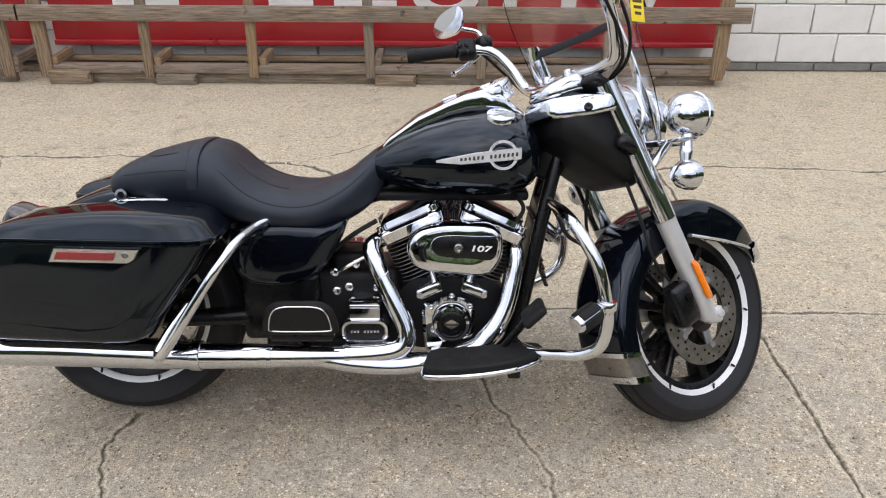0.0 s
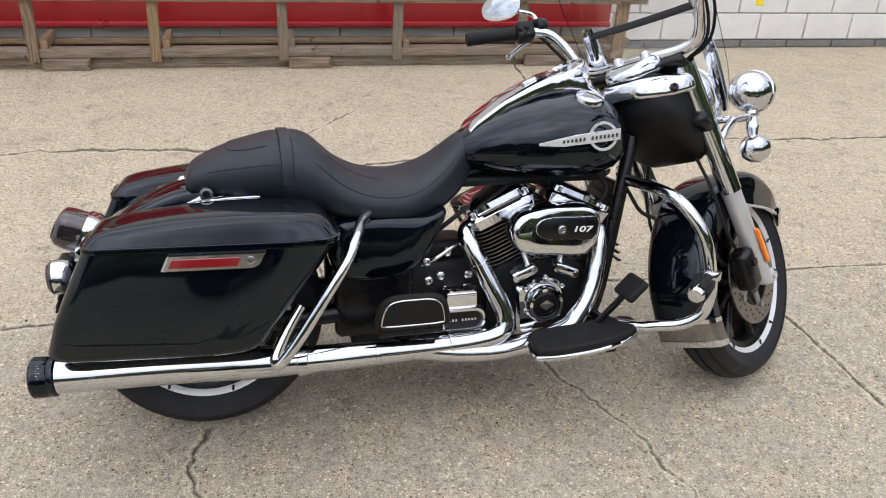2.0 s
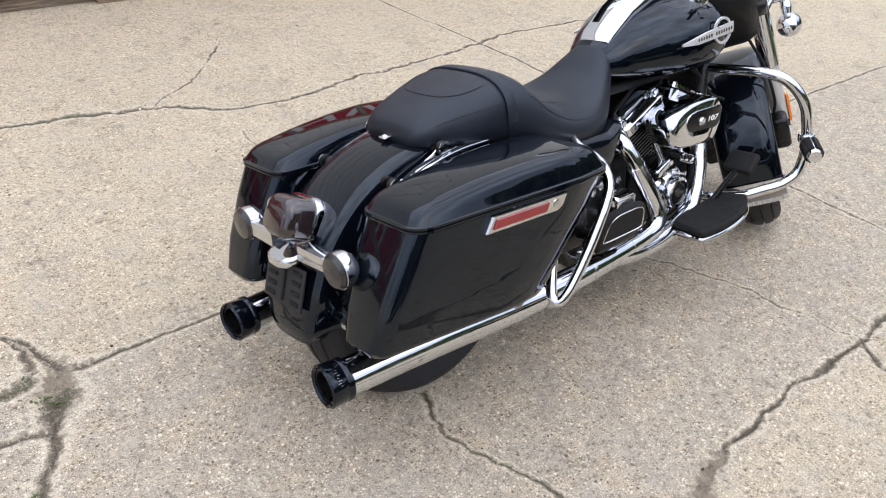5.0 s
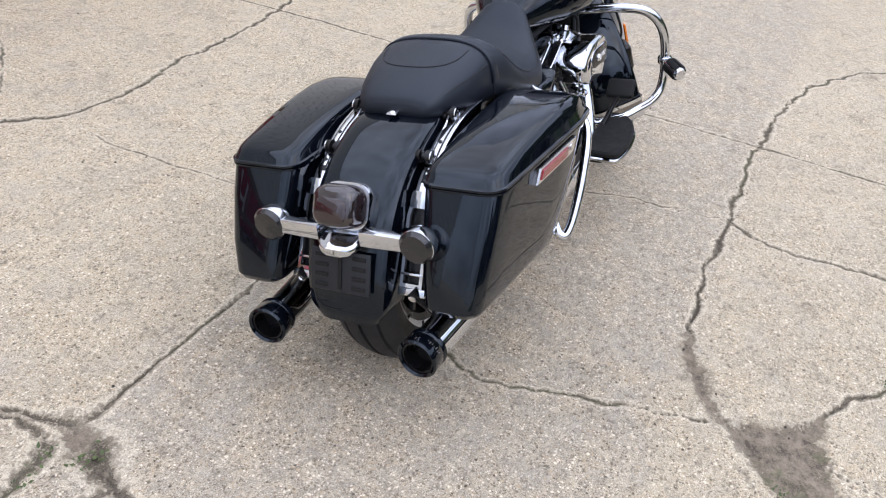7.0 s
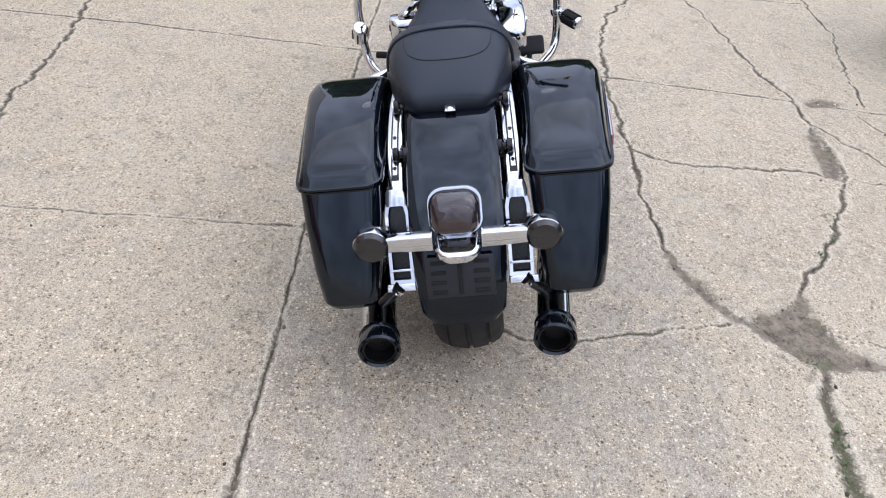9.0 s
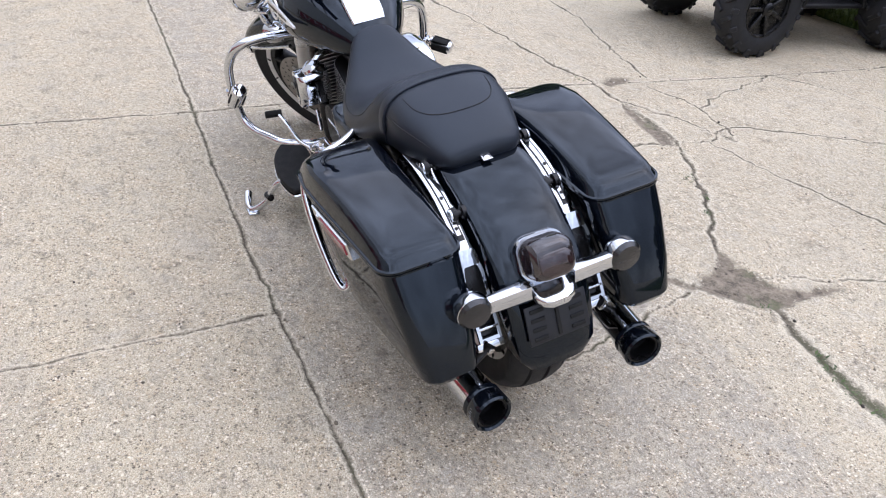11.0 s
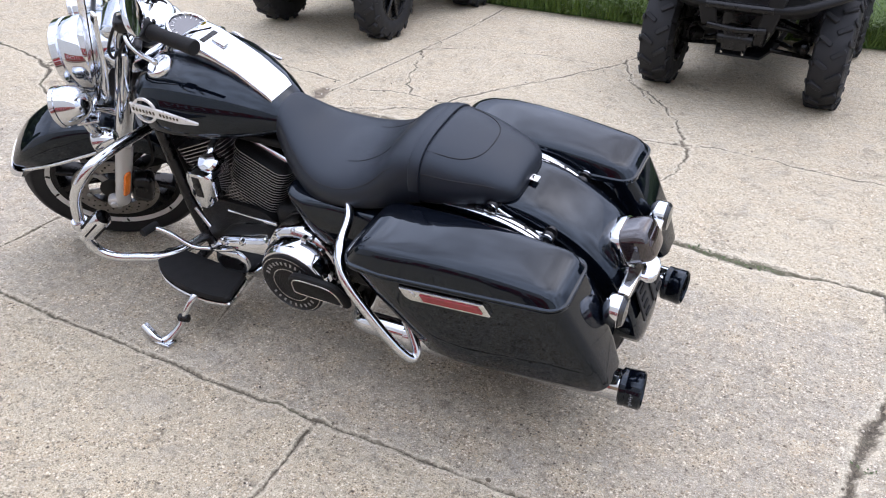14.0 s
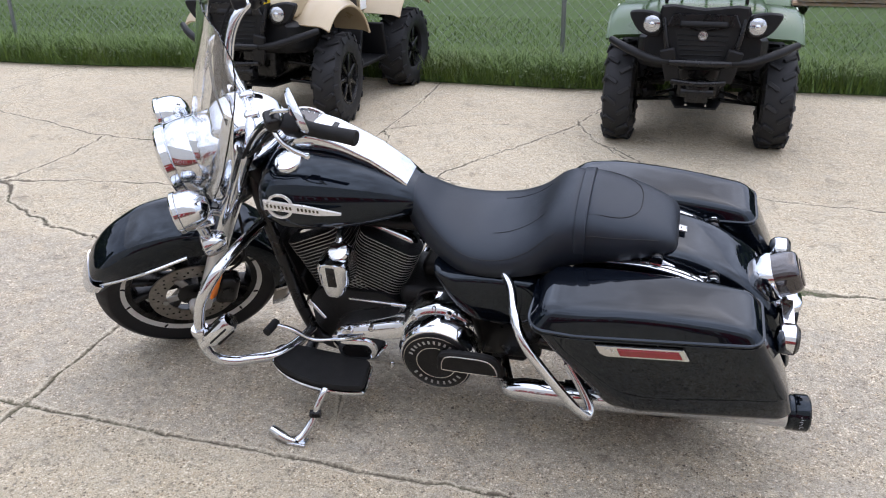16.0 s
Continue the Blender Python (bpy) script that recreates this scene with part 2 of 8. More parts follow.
    # hollows filled with grit
    hole = plus(n, l, (fill.outputs["Fac"], 1.0), (rag.outputs["Fac"], 1.3), (tint.outputs["Fac"], 1.0), (crumb.outputs["Fac"], 0.6))  # their means add up to 1.45
    grit = blend(n, l, span(n, l, rag.outputs["Fac"], 0.36, 0.64), (0.072, 0.056, 0.040), (0.235, 0.190, 0.140))
    grit = blend(n, l, span(n, l, sand.outputs["Fac"], 0.40, 0.62, 0, 0.6), grit, (0.30, 0.25, 0.185))
    grit = blend(n, l, span(n, l, blotch.outputs["Fac"], 0.50, 0.62, 0, 0.75), grit, (0.33, 0.272, 0.20))
    grit = blend(n, l, span(n, l, blotch.outputs["Fac"], 0.46, 0.36, 0, 0.8), grit, (0.055, 0.042, 0.030))
    grit = blend(n, l, span(n, l, tint.outputs["Fac"], 0.56, 0.66, 0, 0.55), grit, (0.085, 0.105, 0.038))
    colour = blend(n, l, times(n, l, span(n, l, fill.outputs["Fac"], 0.05, 0.25), span(n, l, hole, 1.74, 1.96, 0, 0.55)), colour, (0.30, 0.258, 0.19))
    colour = blend(n, l, times(n, l, span(n, l, fill.outputs["Fac"], 0.1, 0.3), span(n, l, hole, 1.95, 2.06, 0, 0.94)), colour, grit)
    l.new(colour, p.inputs["Base Color"])
    p.inputs["Roughness"].default_value = 0.88
    p.inputs["Specular IOR Level"].default_value = 0.3
    b = n.new("ShaderNodeBump")
    b.inputs["Strength"].default_value, b.inputs["Distance"].default_value = 0.9, 0.005
    l.new(plus(n, l, (sand.outputs["Fac"], 1.0), (pits.outputs["Fac"], -1.0), (scuff.outputs["Fac"], -1.6), (rag.outputs["Fac"], 0.5)), b.inputs["Height"])
    l.new(b.outputs[0], p.inputs["Normal"])
    return m


def wood():
    m, n, l, p = base_nodes("weathered_timber")
    co = n.new("ShaderNodeTexCoord").outputs["Object"]
    mp = n.new("ShaderNodeMapping")
    mp.inputs["Scale"].default_value = (2.2, 40, 40)
    l.new(co, mp.inputs["Vector"])
    g, w = noise_tex(n, l, mp.outputs[0], 2.6, 6, 0.7), noise_tex(n, l, co, 3.0, 4)
    info = n.new("ShaderNodeObjectInfo")
    grain = blend(n, l, span(n, l, g.outputs["Fac"], 0.40, 0.62), (0.085, 0.058, 0.038), (0.36, 0.262, 0.172))
    grain = blend(n, l, span(n, l, w.outputs["Fac"], 0.45, 0.68, 0, 0.75), grain, (0.23, 0.205, 0.175))
    grain = blend(n, l, span(n, l, info.outputs["Random"], 0.35, 1, 0.0, 0.55), grain, (0.42, 0.27, 0.135))
    grain = blend(n, l, span(n, l, info.outputs["Random"], 0.45, 0.0, 0.0, 0.55), grain, (0.24, 0.205, 0.165))
    knot = noise_tex(n, l, co, 11.0, 3, 0.5)
    grain = blend(n, l, span(n, l, knot.outputs["Fac"], 0.68, 0.74, 0, 0.8), grain, (0.055, 0.036, 0.024))
    l.new(grain, p.inputs["Base Color"])
    p.inputs["Roughness"].default_value = 0.85
    b = n.new("ShaderNodeBump")
    b.inputs["Strength"].default_value, b.inputs["Distance"].default_value = 0.4, 0.003
    l.new(g.outputs["Fac"], b.inputs["Height"])
    l.new(b.outputs[0], p.inputs["Normal"])
    return m


def painted_block():
    m, n, l, p = base_nodes("white_painted_block")
    co = n.new("ShaderNodeTexCoord").outputs["Object"]
    info = n.new("ShaderNodeObjectInfo")
    a, b2, fine = noise_tex(n, l, co, 5, 5, 0.65), noise_tex(n, l, co, 28, 5, 0.7), noise_tex(n, l, co, 190, 3)
    c = blend(n, l, span(n, l, a.outputs["Fac"], 0.35, 0.7), (0.84, 0.84, 0.81), (0.74, 0.73, 0.69))
    c = blend(n, l, span(n, l, b2.outputs["Fac"], 0.62, 0.74, 0, 0.7), c, (0.40, 0.38, 0.34))
    c = blend(n, l, span(n, l, info.outputs["Random"], 0, 1, 0, 0.12), c, (0.5, 0.5, 0.48))
    l.new(c, p.inputs["Base Color"])
    p.inputs["Roughness"].default_value = 0.72
    bp = n.new("ShaderNodeBump")
    bp.inputs["Strength"].default_value, bp.inputs["Distance"].default_value = 0.5, 0.003
    l.new(fine.outputs["Fac"], bp.inputs["Height"])
    l.new(bp.outputs[0], p.inputs["Normal"])
    return m


def leafy(name, low, high, scale=9.0):
    m, n, l, p = base_nodes(name)
    co, geo = n.new("ShaderNodeTexCoord").outputs["Object"], n.new("ShaderNodeNewGeometry")
    a = noise_tex(n, l, co, scale * 0.12, 4)
    c = blend(n, l, geo.outputs["Random Per Island"], low, high)
    c = blend(n, l, span(n, l, a.outputs["Fac"], 0.56, 0.74, 0, 0.45), c, (0.12, 0.135, 0.035))
    l.new(c, p.inputs["Base Color"])
    p.inputs["Roughness"].default_value = 0.6
    return m


CONCRETE, WOOD, BLOCK = concrete(), wood(), painted_block()
BARE_BLOCK = surface("bare_grey_block", (0.20, 0.20, 0.185), 0.9, var=0.3, scale=12, bump=0.5, fine=180)
MORTAR = surface("pale_mortar", (0.56, 0.55, 0.52), 0.9, var=0.25, scale=30, bump=0.4)
RED_PAINT = surface("red_painted_steel", (0.42, 0.018, 0.026), 0.34, coat=0.2, var=0.12, scale=4)
LETTER = surface("white_sign_paint", (0.74, 0.73, 0.72), 0.45, var=0.06, scale=6)
SOIL = surface("lawn_soil", (0.040, 0.075, 0.012), 0.95, var=0.4, scale=7, bump=0.5, fine=60)
GRASS = leafy("grass_blades", (0.036, 0.078, 0.007), (0.104, 0.168, 0.018))
WEED = leafy("weed_leaves", (0.036, 0.062, 0.014), (0.10, 0.135, 0.04))
WIRE = surface("galvanised_wire", (0.26, 0.27, 0.27), 0.4, metal=0.8, var=0.15)
TAN = surface("tan_plastic", (0.42, 0.335, 0.215), 0.35, coat=0.2, var=0.06, scale=5)
GREEN = surface("green_plastic", (0.042, 0.088, 0.028), 0.30, coat=0.3, var=0.10, scale=5)
KERB = surface("pale_concrete", (0.42, 0.40, 0.36), 0.85, var=0.15, scale=5, bump=0.3)


# ---------------------------------------------------------------- mesh tools
def spaced(a, b, n):
    return [a + (b - a) * i / (n - 1) for i in range(n)]


def interp(x, xs, ys):
    return float(np.interp(x, xs, ys))


def part(name, bm, material, parent=None, label="", sharp=38, matrix=None):
    """Links a bmesh as one mesh object, under a thing or a part if one is given."""
    if matrix is not None:
        bm.transform(matrix)
    bmesh.ops.recalc_face_normals(bm, faces=bm.faces)
    me = bpy.data.meshes.new(name)
    bm.to_mesh(me)
    bm.free()
    for mt in (material if isinstance(material, (list, tuple)) else [material]):
        me.materials.append(mt)
    me.shade_smooth()
    me.set_sharp_from_angle(angle=radians(sharp))
    ob = new(name, me)
    ob.parent = parent
    if name in ("tread", "inscription", "script", "print", "drilled_hole", "dial_mark"):
        tagged(ob, label, kind="stuff")
    elif label:
        tagged(ob, label)
    return ob


def empty(name, m, label, category, group="", kind=""):
    e = new(name)
    e.empty_display_size = 0.1
    e.matrix_world = m
    return tagged(e, label, category, group, kind)


def loft(bm, rings, cap=True, loop=False):
    """Skins closed rings of equal count."""
    vs = [[bm.verts.new(p) for p in r] for r in rings]
    k = len(vs[0])
    pairs = list(zip(vs, vs[1:])) + ([(vs[-1], vs[0])] if loop else [])
    for a, b in pairs:
        for i in range(k):
            bm.faces.new((a[i], a[(i + 1) % k], b[(i + 1) % k], b[i]))
    if cap and not loop:
        bm.faces.new(vs[0][::-1])
        bm.faces.new(vs[-1])
    return bm


def B():
    return bmesh.new()


def corner_rect(w, h, r, k=4):
    """A rounded rectangle about the origin, half sizes w and h."""
    r = min(r, w * 0.999, h * 0.999)
    out = []
    for cx, cy, a0 in ((w - r, h - r, 0), (-w + r, h - r, 90), (-w + r, -h + r, 180), (w - r, -h + r, 270)):
        for i in range(k + 1):
            a = radians(a0 + 90 * i / k)
            out.append((cx + r * math.cos(a), cy + r * math.sin(a)))
    return out


def rbox(bm, c, size, r=0.005, m=None, k=3):
    """A box with all its edges rounded, at c, turned by m about c."""
    w, d, h = [s / 2 for s in size]
    r = min(r, w * 0.95, d * 0.95, h * 0.95)
    rings = []
    prof = [(r * (1 - math.sin(radians(90 * i / k))), -h + r * (1 - math.cos(radians(90 * i / k)))) for i in range(k + 1)]
    prof = prof + [(i, -z) for i, z in prof[::-1]]
    mat = Matrix.Translation(c) @ (m.to_4x4() if m is not None else Matrix.Identity(4))
    for inset, z in prof:
        rings.append([mat @ Vector((x, y, z)) for x, y in corner_rect(w - inset, d - inset, max(r - inset, 0.0004), k)])
    return loft(bm, rings)


def aim(a, b):
    """Axes with z from a to b."""
    return (Vector(b) - Vector(a)).to_track_quat("Z", "Y").to_matrix()


def rod(bm, a, b, r, r2=None, sides=16):
    r2 = r if r2 is None else r2
    m, rings = aim(a, b), []
    for p, q in ((a, r), (b, r2)):
        rings.append([Vector(p) + m @ Vector((q * math.cos(2 * math.pi * i / sides), q * math.sin(2 * math.pi * i / sides), 0)) for i in range(sides)])
    return loft(bm, rings)


def lathe(bm, prof, origin, way, sides=32, loop=False):
    """Turns (radius, height) pairs about the axis way through origin."""
    m = Vector(way).to_track_quat("Z", "Y").to_matrix()
    rings = []
    for r, h in prof:
        r = max(r, 0.0003)
        rings.append([Vector(origin) + m @ Vector((r * math.cos(2 * math.pi * i / sides), r * math.sin(2 * math.pi * i / sides), h)) for i in range(sides)])
    return loft(bm, rings, loop=loop)


def glide(pts, n=6):
    """A smooth line through the points."""
    p = [Vector(q) for q in pts]
    p = [p[0] * 2 - p[1]] + p + [p[-1] * 2 - p[-2]]
    out = []
    for i in range(1, len(p) - 2):
        for j in range(n):
            t = j / n
            a, b, c, d = p[i - 1:i + 3]
            out.append(0.5 * ((2 * b) + (c - a) * t + (2 * a - 5 * b + 4 * c - d) * t * t + (3 * b - a - 3 * c + d) * t ** 3))
    return out + [p[-2]]


def tube(bm, pts, r, sides=12, n=6, closed=False):
    """A round tube along a smooth line; r may be a list, one radius for each point."""
    line = glide(pts, n) if n > 1 else [Vector(q) for q in pts]
    rs = [r] * len(line) if not isinstance(r, (list, tuple)) else [interp(i / (len(line) - 1) * (len(r) - 1), range(len(r)), r) for i in range(len(line))]
    rings, up = [], None
    for i, p in enumerate(line):
        t = (line[min(i + 1, len(line) - 1)] - line[max(i - 1, 0)]).normalized()
        if up is None:
            up = t.orthogonal().normalized()
        up = (up - t * up.dot(t)).normalized()
        side = t.cross(up)
        rings.append([p + rs[i] * (math.cos(2 * math.pi * k / sides) * up + math.sin(2 * math.pi * k / sides) * side) for k in range(sides)])
    return loft(bm, rings, loop=closed)


def rounded(pts, n=5):
    """A smooth closed line of (x, y) through the points."""
    k = len(pts)
    p = [Vector((x, y)) for x, y in pts]
    out = []
    for i in range(k):
        a, b, c, d = (p[(i + j - 1) % k] for j in range(4))
        for j in range(n):
            t = j / n
            q = 0.5 * ((2 * b) + (c - a) * t + (2 * a - 5 * b + 4 * c - d) * t * t + (3 * b - a - 3 * c + d) * t ** 3)
            out.append((q.x, q.y))
    return out


def side_loft(outline, rows):
    """A lens-like form whose outline in x and z is shrunk towards its middle at each y."""
    cx, cz = sum(p[0] for p in outline) / len(outline), sum(p[1] for p in outline) / len(outline)
    return loft(B(), [[(cx + (x - cx) * f, y, cz + (z - cz) * f) for x, z in outline] for y, f in rows])


def plate(bm, outline, depth, m, bevel=0.0):
    """A flat piece with that outline in x and y, depth thick along z, laid by the matrix m."""
    k = len(outline)
    cx, cy = sum(p[0] for p in outline) / k, sum(p[1] for p in outline) / k

    def ring(z, inset):
        f = []
        for x, y in outline:
            d = math.hypot(x - cx, y - cy) or 1
            f.append(m @ Vector((x - (x - cx) / d * inset, y - (y - cy) / d * inset, z)))
        return f
    rings = [ring(0, 0), ring(depth, 0)] if not bevel else [ring(0, bevel), ring(bevel, 0), ring(depth - bevel, 0), ring(depth, bevel)]
    return loft(bm, rings)


def both(fn):
    """Runs fn for the right side (-1) and the left side (1)."""
    for s in (-1, 1):
        fn(s)


# ---------------------------------------------------------------- the yard: concrete, wall, crates, lawn, fence
import collections
from mathutils.geometry import delaunay_2d_cdt

JOINTS = [  # width, then the line of each joint or crack over the slabs
    (0.008, [(-1.72, 2.58), (-1.2, 2.585), (-0.4, 2.605), (0.4, 2.61), (1.05, 2.6), (2.3, 2.59), (6.5, 2.57)]),
    (0.009, [(0.99, 5.75), (0.95, 4.8), (1.02, 4.0), (1.04, 3.4), (1.06, 2.6), (1.09, 2.0), (1.1, 1.4), (1.09, 0.43), (1.06, -0.1), (1.05, -1.5), (1.1, -2.4)]),
    (0.013, [(-4.5, 4.25), (-3.5, 4.2), (-2.4, 4.08), (-1.5, 4.1), (-0.83, 3.98), (-0.5, 3.82), (0.1, 3.87), (0.76, 3.93), (1.26, 4.0), (1.9, 3.98), (2.6, 3.93), (6, 3.9)]),
    (0.005, [(-0.63, 3.56), (-0.57, 2.83), (-0.55, 2.61)]),
    (0.013, [(6, 0.3), (4.2, 0.45), (2.9, 0.72), (2.5, 1.05), (1.84, 1.31), (1.1, 1.38), (0.4, 1.38), (-0.16, 1.38), (-0.45, 1.35), (-0.65, 1.29), (-0.86, 1.11), (-0.97, 1.0), (-1.27, 1.06), (-1.9, 1.06), (-4.5, 1.1)]),
    (0.012, [(2.85, 0.72), (2.38, 0.62), (1.86, 0.54), (1.43, 0.5), (1.12, 0.43), (0.83, 0.44), (0.54, 0.43), (0.33, 0.45), (-0.02, 0.6), (-0.25, 0.71), (-0.49, 0.88), (-0.77, 1.04)]),
    (0.009, [(0.34, 1.39), (0.24, 1.19), (0.27, 0.89), (0.32, 0.5), (0.27, 0.29), (0.4, 0.03), (0.12, -0.57), (-0.04, -0.87), (-0.29, -1.52), (-0.4, -2.4)]),
    (0.010, [(0.83, 0.44), (0.66, 0.31), (0.46, 0.2), (0.3, 0.15)]),
    (0.010, [(4.2, -0.64), (3.28, -0.34), (2.9, -0.22), (2.29, -0.2), (1.7, -0.06), (1.14, 0.04)]),
    (0.009, [(2.9, -0.22), (2.82, 0.22), (2.86, 0.7)]),
    (0.009, [(-0.96, 1.98), (-0.99, 1.84), (-0.95, 1.66), (-0.9, 1.49), (-0.81, 1.24)]),
    (0.005, [(0.07, 2.24), (0.16, 1.98), (0.22, 1.86), (0.28, 1.66), (0.34, 1.4)]),
    (0.005, [(-0.83, 3.98), (-0.63, 4.16), (-0.42, 4.33), (-0.23, 4.58)]),
    (0.015, [(-2.3, 3.2), (-1.8, 2.82), (-1.72, 2.57), (-1.77, 2.43), (-1.88, 2.2), (-1.92, 1.86), (-1.98, 1.5), (-1.92, 1.07)]),
    (0.007, [(-0.34, -0.93), (-0.69, -0.54), (-0.91, -0.07), (-0.98, 0.31), (-0.86, 0.7), (-0.78, 1.02)]),
    (0.007, [(0.27, 0.3), (-0.62, 0.06), (-1.03, -0.05), (-1.43, -0.03), (-1.9, 0.01), (-4.5, 0.05)]),
    (0.008, [(4.58, -1.0), (4.6, -1.65), (4.55, -2.4)]),
    (0.006, [(-0.2, -1.34), (-0.42, -0.83), (-0.62, -0.57)]),
    (0.006, [(-2.4, 4.07), (-2.32, 3.8), (-2.2, 3.6)]),
    (0.010, [(-1.95, 2.56), (-1.86, 2.58), (-1.79, 2.60), (-1.76, 2.67), (-1.76, 2.73), (-1.79, 2.81)]),
    (0.006, [(-1.98, 2.44), (-1.91, 2.42), (-1.83, 2.40), (-1.80, 2.36)]),
    (0.007, [(0.65, 0.02), (0.77, -0.15), (0.9, -0.47), (1.04, -0.81)]),
    (0.006, [(1.04, -0.81), (0.81, -1.02), (0.48, -1.09), (0.18, -1.13), (-0.07, -1.15)]),
    (0.009, [(1.01, 0.13), (0.77, 0.06), (0.42, 0.05), (0.31, 0.1)]),
]
PATCHES = [  # places where the surface has broken away and filled with dirt
    [(-0.79, 1.205), (-0.75, 1.15), (-0.72, 1.06), (-0.65, 0.98), (-0.605, 0.940), (-0.66, 0.930), (-0.71, 0.945), (-0.77, 0.915), (-0.84, 0.915), (-0.885, 0.875), (-0.905, 0.80), (-0.92, 0.66), (-0.95, 0.66), (-0.965, 0.85), (-0.985, 0.99), (-0.95, 1.05), (-0.88, 1.10), (-0.84, 1.15)],
    [(-0.445, 1.385), (-0.455, 1.335), (-0.56, 1.318), (-0.60, 1.275), (-0.68, 1.250), (-0.79, 1.18), (-0.81, 1.215), (-0.70, 1.295), (-0.62, 1.335), (-0.55, 1.37)],
    [(0.76, 0.47), (0.8, 0.41), (0.56, 0.45), (0.35, 0.43), (0.26, 0.48), (0.3, 0.55), (0.51, 0.52)],
    [(1.09, 0.38), (1.17, 0.27), (1.14, 0.16), (1.07, 0.22), (1.04, 0.36)],
    [(-1.74, 2.60), (-1.69, 2.57), (-1.69, 2.53), (-1.75, 2.51), (-1.79, 2.53)],
]
MOSSY = [(1.16, 0.47), (-0.03, 0.64), (-0.06, 0.66), (-0.24, 0.69), (-0.34, 0.78), (-1.23, 1.04), (-1.28, 1.06), (-1.34, 1.07), (-1.41, 1.09), (-1.5, 1.08), (-0.96, 1.02), (-1.76, 2.51), (-1.8, 2.58), (-1.76, 2.48), (-1.87, 2.56), (-1.9, 2.2), (-1.93, 2.05)]
SPALLS = [(-1.08, 1.04, 0.03), (-1.22, 1.05, 0.05), (-1.38, 1.07, 0.06), (-1.52, 1.08, 0.04), (-0.85, 1.07, 0.10), (-1.74, 2.55, 0.09), (-1.80, 2.50, 0.07), (-1.92, 1.9, 0.05), (-1.86, 2.25, 0.04), (0.55, 0.43, 0.06), (-1.08, 4.07, 0.035), (2.85, 0.68, 0.05), (-0.9, 0.0, 0.035), (1.08, 2.6, 0.02)]


def crack_lines():
    """Each joint as a wandering line: its points, sides and half-widths."""
    rng, out = random.Random(4), []
    for width, line in JOINTS:
        fine = glide([(x, y, 0) for x, y in line], 14)
        # a straight joint between two slabs wanders less than a crack
        chord = fine[-1] - fine[0]
        bow = max((q - fine[0]).cross(chord).length for q in fine) / chord.length
        calm = 0.35 if bow < 0.015 * chord.length else 1.0
        way, carry = [fine[0]], 0.0
        for a, b in zip(fine, fine[1:]):
            steps = max(1, int((b - a).length / 0.008))
            for i in range(1, steps + 1):
                q = a.lerp(b, i / steps)
                carry += (b - a).length / steps
                if carry > (0.013 if abs(q.x) < 3.2 and q.y > -1 else 0.04):
                    way.append(q)
                    carry = 0.0
        rows = []
        for i, p in enumerate(way):
            t = (way[min(i + 1, len(way) - 1)] - way[max(i - 1, 0)]).normalized()
            side = Vector((-t.y, t.x, 0))
            sway = calm * (0.016 * noise.noise(p * 3.1) + 0.024 * noise.noise(p * 8.5) + 0.013 * noise.noise(p * 21.0) + 0.008 * noise.noise(p * 47.0))
            w = width * (0.28 + 1.7 * abs(noise.noise(p * 5.0 + Vector((0, 0, 5)))) + 0.6 * max(0.0, noise.noise(p * 19.0)))
            for sx, sy, sw in SPALLS:
                w += 0.42 * sw * math.exp(-((p.x - sx) ** 2 + (p.y - sy) ** 2) / 0.012)
            rows.append((p + side * sway, side, w))
        out.append((width, rows))
    return out


